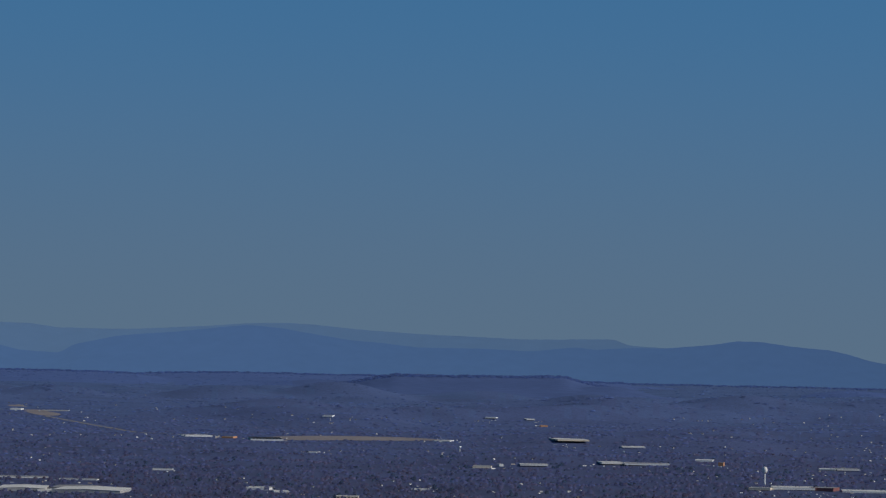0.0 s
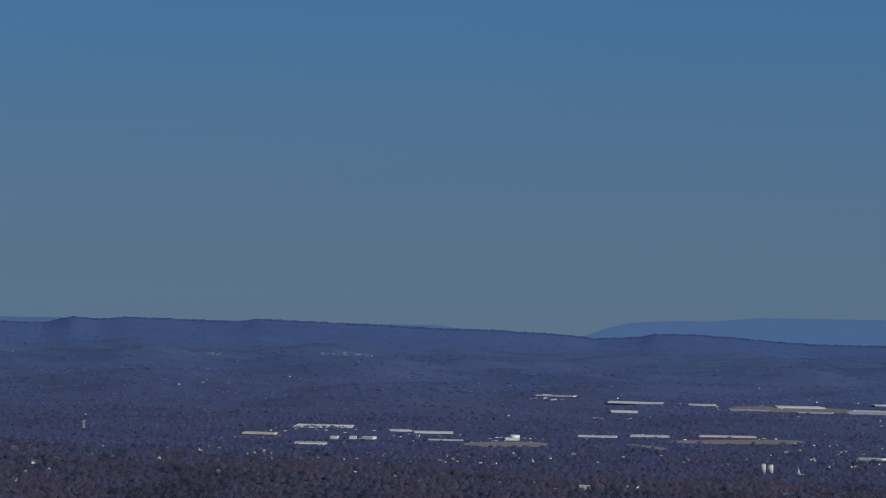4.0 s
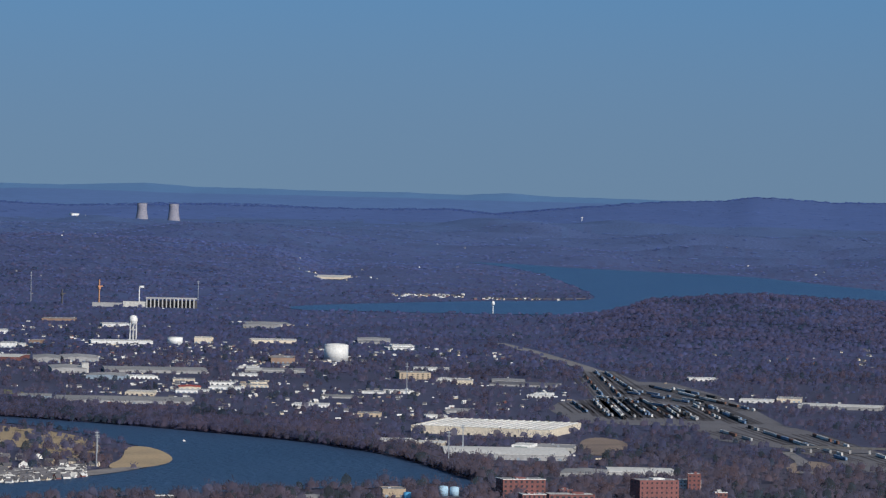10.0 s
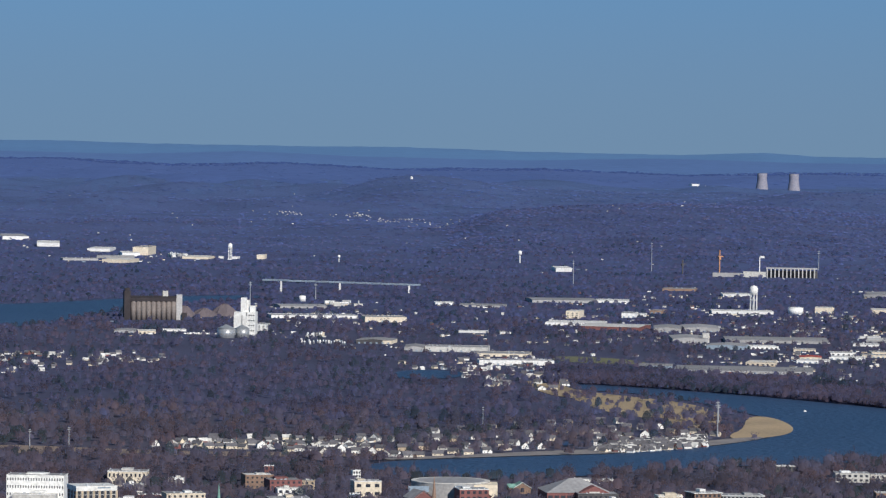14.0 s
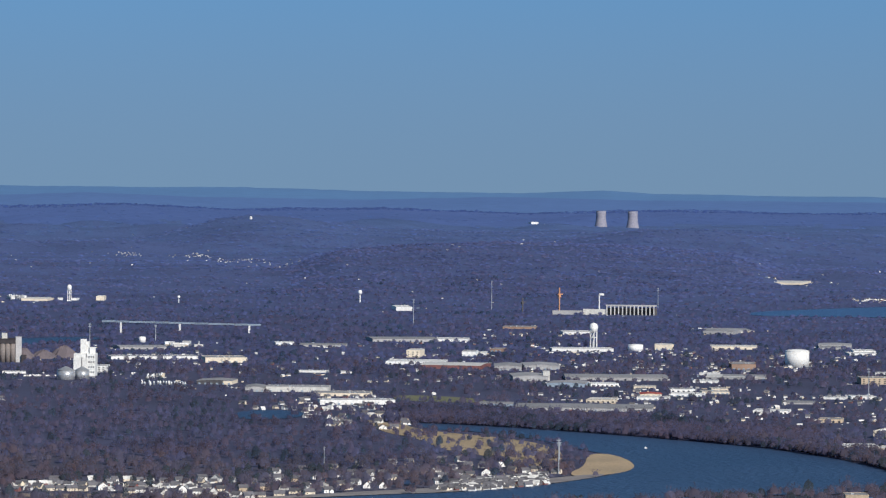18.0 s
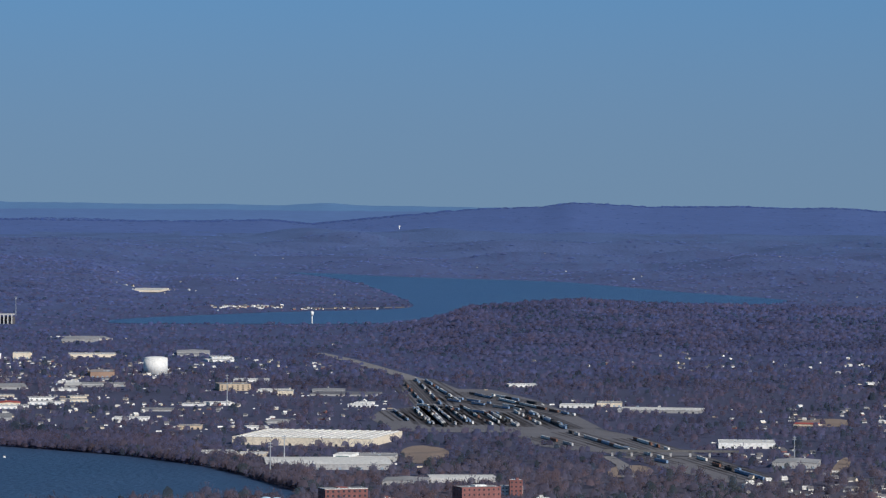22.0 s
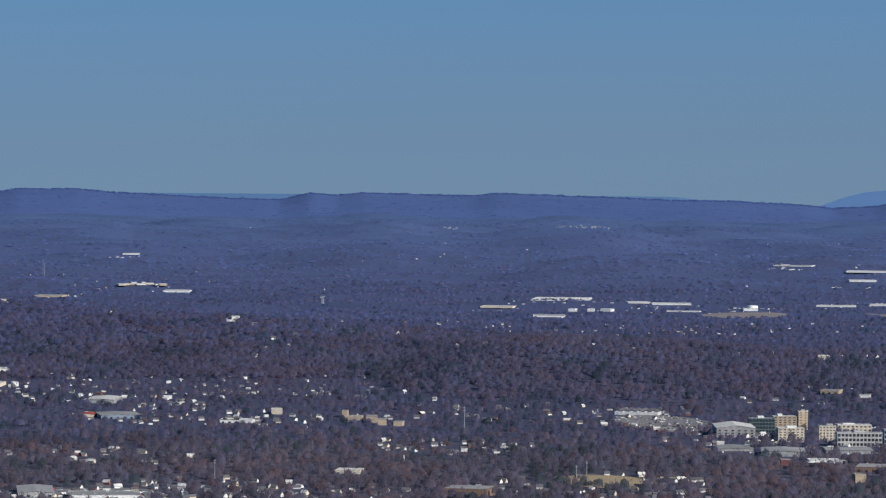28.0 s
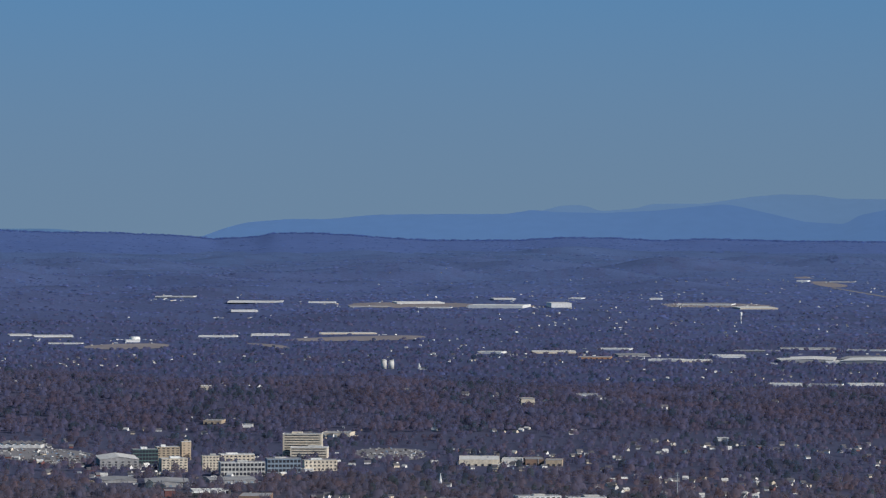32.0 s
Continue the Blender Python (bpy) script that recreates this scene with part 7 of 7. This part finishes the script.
block(-0.22, 486, 4.74, 3.50, 2.00, 10, 4, 10, M_GREYWALL, 'glass and steel apartments with white roof', top_form='slab', win=(.6, .55))
block(-0.40, 466, 2.22, 1.99, 1.39, 10, 2, 4, M_CREAM, 'cream low building beside the church', win=(.4, .5))
block(0.40, 490, 5.02, 3.00, 1.04, 6, 2, 14, M_BROWN, 'low tan brick school building', win=(.4, .4))
block(1.10, 484, 6.00, 3.50, 1.2, 8, 2, 14, M_GREYWALL, 'grey-brown school with flat roofs', win=(.4, .4))
block(1.83, 502, 4.18, 3.50, 1.25, 6, 2, 10, M_BROWN, 'tan brick building with flat roof', win=(.4, .4))
block(0.38, 546, 2.53, 1.52, 0.75, 5, 1, 5, M_DARKSTEEL, 'dark riverside building with a white roof', win=(.5, .4))
block(1.27, 532, 4.29, 3.50, 1.1, 6, 2, 6, M_PALECON, 'pale riverside apartments behind bare trees', win=(.5, .5))
block(1.68, 534, 3.08, 2.77, 0.85, 6, 2, 5, M_PALECON, 'pale riverside apartments behind bare trees', win=(.5, .5))
block(7.04, 558, 5.57, 3.50, 3.20, 22, 5, 8, M_BRICK, 'large red brick hospital block', win=(.3, .4))
block(7.51, 578, 2.98, 2.68, 1.87, 5, 4, 6, M_WHITE, 'white wing with rows of windows', win=(.5, .4))
block(7.57, 576, 1.78, 1.60, 2.87, 5, 5, 3, M_BRICK, 'square red brick stair tower', win=(.4, .4))
block(7.94, 566, 1.68, 1.51, 1.20, 5, 2, 3, M_BRICK, 'small red brick block', win=(.4, .4))
block(5.22, 564, 5.92, 3.50, 2.46, 16, 4, 8, M_BRICK, 'old dark red brick mill', win=(.4, .45))
block(5.38, 540, 3.08, 2.77, 2.36, 12, 4, 5, M_BRICK, 'red brick mill wing with many windows', win=(.4, .5))
block(5.89, 544, 5.99, 3.50, 2.10, 10, 3, 8, M_BRICK, 'old red brick works with tall windows', win=(.5, .5))
block(5.83, 568, 1.78, 1.07, 0.92, 10, 2, 3, M_BRICK, 'brick head house of the works', win=(.5, .5))
block(2.69, 528, 3.81, 3.43, 1.65, 8, 2, 6, M_BRICK, 'brick apartments with pale trim', win=(.5, .5))
block(28.99, 706, 6.51, 3.50, 3.78, -4, 9, 1, M_CREAM, 'tall cream hospital slab with dark window bands', win=(.9, .35))
block(29.08, 702, 6.20, 3.50, 1.75, -4, 4, 1, M_CREAM, 'cream hospital podium with window bands', win=(.92, .35))
block(27.40, 698, 1.57, 1.41, 3.05, 10, 7, 2, M_TAN, 'narrow tan hospital tower', win=(.3, .3))
block(27.15, 694, 3.82, 3.44, 2.34, 6, 6, 5, M_TAN, 'tan hospital block with shaded windows', win=(.5, .4))
block(27.23, 668, 4.14, 3.50, 2.08, 8, 5, 6, M_CREAM, 'cream hospital wing with window rows', win=(.5, .4))
block(27.73, 672, 2.67, 2.40, 2.26, 6, 5, 5, M_CREAM, 'cream hospital wing with square windows', win=(.5, .45))
block(26.84, 688, 4.14, 3.50, 2.32, 6, 4, 8, M_GREENGLASS, 'dark green glazed hospital building', win=(.85, .7))
block(28.16, 658, 6.99, 3.50, 2.13, 6, 3, 12, M_PALECON, 'long pale hospital front with glass bays', win=(.7, .6))
block(28.72, 666, 5.37, 3.50, 2.16, 6, 3, 9, M_BLUEWALL, 'green-grey glazed hospital wing', win=(.75, .6))
block(29.22, 670, 5.23, 3.50, 1.67, 6, 3, 8, M_CREAM, 'tan cream clinic with square windows', win=(.4, .45))
block(28.09, 694, 5.60, 3.50, 1.12, 6, 2, 8, M_CREAM, 'cream hospital roofs and plant rooms', win=(.5, .4))
block(31.03, 578, 4.74, 3.50, 1.73, 6, 3, 8, M_WHITE, 'white flat-roofed office building', win=(.5, .5))
block(32.18, 580, 6.04, 3.50, 2.46, 12, 4, 8, M_WHITE, 'white office building with dark bays', win=(.6, .6))
block(32.84, 580, 5.28, 3.50, 2.31, 8, 4, 8, M_BLUEWALL, 'blue glazed office block with white roof', win=(.8, .6))
church(0.02, 472, 2.53, 3.29, 0.97, 0.97, 24, M_BRICK, M_ROOFDARK, 'red brick church hall with steep gables', 2)
church(-0.73, 468, 2.51, 3.26, 0.99, 0.99, 40, M_GREYWALL, M_ROOFDARK, 'stone church with a steep dark roof', 0)
church(-0.24, 470, 1.76, 2.29, 0.91, 0.91, -20, M_GREYWALL, M_ROOFDARK, 'stone church wing with a dark roof', 0)
church(-3.21, 506, 2.10, 2.73, 0.65, 0.65, 8, M_BROWN, M_COPPER, 'brown pavilion with a green gabled roof', 2)
church(-4.60, 486, 2.61, 3.39, 0.94, 0.94, 20, M_BRICK, M_ROOFGREY, 'brick hall with a grey gabled roof', 0)
church(-3.72, 492, 1.52, 1.97, 0.76, 0.76, 10, M_BRICK, M_ROOFDARK, 'brick gabled front beside the drum hall', 0)
church(-4.15, 468, 2.82, 3.67, 0.78, 0.78, 20, M_BROWN, M_ROOFDARK, 'dark-roofed house with white gable trim', 2)
church(-3.85, 468, 1.88, 2.45, 0.78, 0.78, -12, M_BROWN, M_ROOFDARK, 'dark-roofed house with white gable trim', 2)
church(-3.30, 468, 2.20, 2.85, 0.72, 0.72, 15, M_BRICK, M_ROOFDARK, 'dark-roofed house with white gable trim', 2)
church(-2.82, 470, 1.89, 2.46, 0.73, 0.73, 10, M_BRICK, M_ROOFDARK, 'dark-roofed house with white gable trim', 2)
hip_hall(-2.48, 494, 7.62, 6.62, 1.32, 1.46, 10, 'brick hall under a wide hipped grey roof')

# ---- sheds, trailers and vans that crowd round the halls, too small to pick apart ----
r = random.Random(51)
cv, cf, ck = [], [], []
for fb, fd, half, depth, clear in [f for f in FOOT if f[2] > 1.5 and f[1] > 620]:
    spread = math.degrees((half + 3.5) / fd)
    for k in range(r.randint(3, 9)):
        b, d = fb + r.uniform(-1.3, 1.3) * spread, fd + r.uniform(-16, depth + 14)
        if in_water(b, d):
            continue
        d, z = settle(b, d)
        small = 1.0 if fd < 1300 else 1.3
        w, dp, h = r.choice((0.2, 0.3, 0.4, 0.6, 1.0)) * small, r.uniform(0.2, 0.6), r.uniform(0.1, 0.24) * small
        m = Matrix.Translation(at(b, d, z)) @ pose(0, 0, 0, 0, 0, r.uniform(-30, 30) - b)
        o = len(cv)
        cv += [tuple(m @ Vector(v)) for v in ((-w / 2, -dp / 2, 0), (w / 2, -dp / 2, 0), (w / 2, dp / 2, 0), (-w / 2, dp / 2, 0), (-w / 2, -dp / 2, h), (w / 2, -dp / 2, h), (w / 2, dp / 2, h), (-w / 2, dp / 2, h), (-w / 2, 0, h * 1.2), (w / 2, 0, h * 1.2))]
        cf += [tuple(o + i for i in q) for q in ((0, 1, 5, 4), (2, 3, 7, 6), (4, 5, 9, 8), (6, 7, 8, 9), (1, 2, 6, 9, 5), (3, 0, 4, 8, 7))]
        ck += [r.choice((0, 0, 0, 0, 1, 2, 3, 4))] * 6
        FOOT.append((b, d, w / 2, dp, 6.5 if fd < 1000 else 10))
clutter_me = bpy.data.meshes.new("yard_sheds")
clutter_me.from_pydata(cv, [], cf)
for mt in (M_WHITE, M_CREAM, M_PALECON, M_BLUEWALL, M_TAN):
    clutter_me.materials.append(mt)
clutter_me.polygons.foreach_set("material_index", ck)
tagged(new("yard_sheds", clutter_me), "small white sheds and trailers crowding round the halls", "sheds", kind="stuff")

# ---- woods ----
def scatter(count, lo, hi, near, far, seed):
    """Places spread so that they look evenly dense from the lookout."""
    r = np.random.RandomState(seed)
    b = r.uniform(lo, hi, count)
    d = 1 / r.uniform(1 / far, 1 / near, count)
    return b, d


def open_ground(b, d):
    bare = np.zeros(len(b), bool)
    for outline in OPEN:
        bare |= inside(outline, b, d)
    return bare


# a rounded crown of fifteen triangles
DOME = np.array([(0, 0, 1.0)] + [(0.74 * math.cos(k * math.tau / 5), 0.74 * math.sin(k * math.tau / 5), 0.55) for k in range(5)] + [(0.92 * math.cos((k + 0.5) * math.tau / 5), 0.92 * math.sin((k + 0.5) * math.tau / 5), -0.6) for k in range(5)])
DOME_FACES = np.array([(0, 1 + k, 1 + (k + 1) % 5) for k in range(5)] + [(1 + k, 6 + k, 1 + (k + 1) % 5) for k in range(5)] + [(1 + (k + 1) % 5, 6 + k, 6 + (k + 1) % 5) for k in range(5)])


def woods(name, label, b, d, tall, wide, sprays, mat, seed, thick=1.0, low=0.0, trunk=False, core=0.8):
    """Many trees as one mesh: each crown is a rounded inner mass with a fringe of twig sprays that fan out and up from the stem."""
    r = np.random.RandomState(seed)
    n = len(b)
    a = np.radians(b)
    base = np.stack([np.sin(a) * d, np.cos(a) * d, land_height(b, d)], -1)
    size = np.clip(r.lognormal(-0.05, 0.25, n), 0.5, 1.6)
    h = tall * size * r.uniform(0.85, 1.15, n)
    w = wide * size * r.uniform(0.8, 1.25, n)
    reach = np.stack([w * 0.5, w * 0.5, h * (0.42 + 0.08 * low)], -1)
    vs, ns, fs, first = [], [], [], 0
    if sprays:
        # the middle of each spray, in a rounded crown that is fullest above its half height
        u = r.normal(size=(n, sprays, 3))
        u[..., 2] = np.abs(u[..., 2]) * 1.2 - 0.35
        u /= np.linalg.norm(u, axis=2, keepdims=True)
        q = u * r.uniform(0.72, 1.02, (n, sprays, 1))
        mid = q * reach[:, None] + np.stack([np.zeros(n), np.zeros(n), h * (0.56 - 0.1 * low)], -1)[:, None]
        # each spray is a slim blade that points outwards and up
        along = q + np.array([0, 0, 0.75]) + r.normal(size=(n, sprays, 3)) * 0.35
        along /= np.linalg.norm(along, axis=2, keepdims=True)
        across = np.cross(along, r.normal(size=(n, sprays, 3)))
        across /= np.linalg.norm(across, axis=2, keepdims=True) + 1e-9
        long = (r.uniform(0.10, 0.2, (n, sprays)) * h[:, None])[..., None]
        broad = (r.uniform(0.03, 0.07, (n, sprays)) * w[:, None] * thick)[..., None]
        tri = np.stack([mid - along * long, mid + along * long * 0.6 + across * broad, mid + along * long - across * broad], 2) + base[:, None, None]
        facing = np.cross(tri[:, :, 1] - tri[:, :, 0], tri[:, :, 2] - tri[:, :, 0])
        back = (facing * base[:, None]).sum(2) > 0
        tri[back] = tri[back][:, ::-1]
        lean = np.repeat((q * 0.26 + np.array([0, 0, 0.7]))[:, :, None], 3, 2)
        vs.append(tri.reshape(-1, 3))
        ns.append(lean.reshape(-1, 3))
        fs.append(np.arange(n * sprays * 3).reshape(-1, 3))
        first = n * sprays * 3
    spin = r.uniform(0, math.tau, (n, 1))
    ball = np.repeat(DOME[None], n, 0) * r.uniform(0.8, 1.15, (n, 11, 1))
    ball = np.stack([ball[..., 0] * np.cos(spin) - ball[..., 1] * np.sin(spin), ball[..., 0] * np.sin(spin) + ball[..., 1] * np.cos(spin), ball[..., 2] + r.uniform(-0.15, 0.15, (n, 11))], -1)
    mass = ball * reach[:, None] * core + (base + np.stack([np.zeros(n), np.zeros(n), h * (0.52 - 0.1 * low)], -1))[:, None]
    vs.append(mass.reshape(-1, 3))
    ns.append((ball * 0.26 + np.array([0, 0, 0.7])).reshape(-1, 3))
    fs.append((DOME_FACES[None] + (np.arange(n) * 11)[:, None, None]).reshape(-1, 3) + first)
    first += n * 11
    if trunk:
        side = np.stack([np.cos(a), -np.sin(a), np.zeros(n)], -1) * 0.04
        foot = base + np.array([0, 0, -0.03])
        top = base + np.stack([np.zeros(n), np.zeros(n), 0.7 * h], -1)
        vs.append(np.stack([foot - side, foot + side, top], 1).reshape(-1, 3))
        ns.append(np.repeat(np.stack([-np.sin(a), -np.cos(a), np.full(n, 0.4)], -1)[:, None], 3, 1).reshape(-1, 3))
        fs.append(np.arange(n * 3).reshape(-1, 3) + first)
    v, nor, f = np.concatenate(vs), np.concatenate(ns), np.concatenate(fs)
    nor /= np.linalg.norm(nor, axis=1, keepdims=True) + 1e-9
    me = bpy.data.meshes.new(name)
    me.vertices.add(len(v))
    me.vertices.foreach_set("co", v.ravel())
    me.loops.add(f.size)
    me.loops.foreach_set("vertex_index", f.ravel())
    me.polygons.add(len(f))
    me.polygons.foreach_set("loop_start", np.arange(0, f.size, 3))
    me.polygons.foreach_set("loop_total", np.full(len(f), 3))
    me.polygons.foreach_set("use_smooth", np.ones(len(f), bool))
    me.update()
    me.normals_split_custom_set_from_vertices(nor)
    me.materials.append(mat)
    return tagged(new(name, me), label, "trees", kind="stuff")


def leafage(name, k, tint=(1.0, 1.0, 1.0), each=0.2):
    # twig or leaf tint over the belt's painted haze colour
    c = tuple(p * q for p, q in zip(HAZED_WOOD_COLOUR[k], tint))
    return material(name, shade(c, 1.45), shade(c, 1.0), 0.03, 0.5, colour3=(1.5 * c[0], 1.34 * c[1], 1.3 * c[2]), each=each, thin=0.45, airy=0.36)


MESA = [(39.6, 2560), (44.6, 2560), (44.6, 2990), (39.6, 2990)]
OPEN = WATERS + CLEARINGS + [MESA]


def off_buildings(b, d):
    """False where a tree would stand in or close before a building."""
    keep = np.ones(len(b), bool)
    order = np.argsort(b)
    bs = b[order]
    for fb, fd, half, depth, clear in FOOT:
        arc = math.degrees((half + 0.3) / fd)
        i, j = np.searchsorted(bs, (fb - arc, fb + arc))
        idx = order[i:j]
        dd = d[idx]
        keep[idx[(dd > fd - clear) & (dd < fd + depth + 0.5)]] = False
    return keep


def tree_cover(b, d):
    """Chance that a tree stands at a place: thick on the hills, thin in the built-up parts."""
    a = np.radians(b)
    x, y = np.sin(a) * d, np.cos(a) * d
    z = land_height(b, d)
    patch = ripple(x, y, 60, 21) + 0.6 * ripple(x, y, 17, 22)
    cover = np.where(z > 1.0, 1.0, 0.88 + 0.22 * patch)
    for outline, share in THIN:
        cover = np.where(inside(outline, b, d) & (z < 1.5), cover * share, cover)
    return np.where(open_ground(b, d), 0, cover)


def planted(count, near, far, seed):
    b, d = scatter(count, -12.0, 48.5, near, far, seed)
    keep = np.random.RandomState(seed + 1).uniform(size=count) < tree_cover(b, d)
    b, d = b[keep], d[keep]
    keep = off_buildings(b, d)
    return b[keep], d[keep]


def share_out(b, d, shares, seed):
    """Splits places among kinds of tree that grow in groves."""
    a = np.radians(b)
    x, y = np.sin(a) * d, np.cos(a) * d
    v = np.random.RandomState(seed).uniform(size=len(b)) + 0.45 * ripple(x, y, 45, seed)
    rank = np.argsort(np.argsort(v)) / len(v)
    edges = np.cumsum((0,) + tuple(shares))
    return [(b[(rank >= lo) & (rank < hi)], d[(rank >= lo) & (rank < hi)]) for lo, hi in zip(edges, edges[1:])]


def on_slopes(count, lo, hi, near, far, seed):
    """More places on the hillsides that face the lookout."""
    r = np.random.RandomState(seed)
    b, d = r.uniform(lo, hi, count), r.uniform(near, far, count)
    keep = land_height(b, d) > 0.4
    b, d = b[keep], d[keep]
    keep = off_buildings(b, d) & ~open_ground(b, d)
    return b[keep], d[keep]


def river_bank(count, seed):
    """A thick belt of trees along the far bank of the river."""
    r = np.random.RandomState(seed)
    b = r.uniform(-2.9, 4.8, count)
    d = np.interp(b, [-2.7, -1, 0.5, 2.07, 3.43, 4.6], [724, 710, 692, 670, 640, 592]) + 48 * r.uniform(size=count) ** 1.6
    keep = off_buildings(b, d) & ~open_ground(b, d)
    return b[keep], d[keep]


def joined(*groups):
    return np.concatenate([g[0] for g in groups]), np.concatenate([g[1] for g in groups])


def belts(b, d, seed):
    """Splits the woods into belts of stronger painted haze, by distance up the valley, that run into one another."""
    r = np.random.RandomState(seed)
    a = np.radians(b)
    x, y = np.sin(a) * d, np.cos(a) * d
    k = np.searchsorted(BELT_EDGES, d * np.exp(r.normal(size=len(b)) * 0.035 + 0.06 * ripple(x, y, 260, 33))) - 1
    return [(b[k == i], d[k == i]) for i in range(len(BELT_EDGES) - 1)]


b, d = joined(planted(70000, 425, 900, 60), on_slopes(24000, 12, 48.5, 745, 900, 62), planted(74000, 880, 1750, 70), on_slopes(14000, 12, 26, 830, 1000, 72), river_bank(5200, 75),
              on_slopes(14000, 5.4, 19, 1010, 1200, 73), on_slopes(4500, -4.6, 2.8, 1390, 1740, 74), planted(26000, 1700, 2500, 80), on_slopes(4000, -7.5, 5, 1650, 2380, 82),
              planted(12000, 2400, 3250, 83))
BELT_TREES = [(1.45, 1.4, 16, True), (1.3, 1.3, 11, True), (1.0, 1.35, 4, False), (0.8, 1.5, 1, False), (0.6, 1.9, 0, False), (0.5, 2.4, 0, False), (0.42, 3.0, 0, False), (0.38, 3.6, 0, False)]
BELT_WORDS = ("in the near streets", "round the town", "across the middle valley", "on the valley hills", "beyond the lake", "on the outer hills", "in the far valley", "below the far ridge")
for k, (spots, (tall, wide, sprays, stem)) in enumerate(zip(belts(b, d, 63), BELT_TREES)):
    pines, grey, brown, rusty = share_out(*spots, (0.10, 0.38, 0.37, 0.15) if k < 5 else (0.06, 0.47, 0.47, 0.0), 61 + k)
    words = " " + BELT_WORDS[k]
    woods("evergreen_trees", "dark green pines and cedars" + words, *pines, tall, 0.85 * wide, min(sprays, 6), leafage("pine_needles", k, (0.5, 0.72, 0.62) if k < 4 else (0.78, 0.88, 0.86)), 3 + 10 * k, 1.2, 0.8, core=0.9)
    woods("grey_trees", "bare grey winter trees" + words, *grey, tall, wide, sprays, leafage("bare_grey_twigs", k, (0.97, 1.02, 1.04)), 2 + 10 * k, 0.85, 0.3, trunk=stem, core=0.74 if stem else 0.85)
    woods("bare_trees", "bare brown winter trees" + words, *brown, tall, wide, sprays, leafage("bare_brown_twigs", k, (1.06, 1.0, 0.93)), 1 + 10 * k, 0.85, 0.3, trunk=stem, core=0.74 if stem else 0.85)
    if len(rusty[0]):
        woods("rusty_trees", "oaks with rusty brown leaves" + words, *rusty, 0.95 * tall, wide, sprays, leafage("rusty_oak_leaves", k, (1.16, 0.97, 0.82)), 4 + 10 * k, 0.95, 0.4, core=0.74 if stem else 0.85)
# crest crowns get the ridge's distance haze as blue in their colour
M_RIDGETREE = material("haze_blue_ridge_woods", (0.125, 0.205, 0.50), (0.115, 0.19, 0.47), 0.01, 0.3, each=0.06, thin=0.45, airy=0.4)
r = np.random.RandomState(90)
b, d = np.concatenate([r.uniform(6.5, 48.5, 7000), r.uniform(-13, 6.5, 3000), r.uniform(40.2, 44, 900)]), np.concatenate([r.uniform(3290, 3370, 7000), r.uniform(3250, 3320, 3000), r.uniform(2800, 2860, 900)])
woods("ridge_woods", "dark haze-blue woods along the crest of the ridge", b, d, 0.85, 3.2, 2, M_RIDGETREE, 8, 2.0, 0.8)
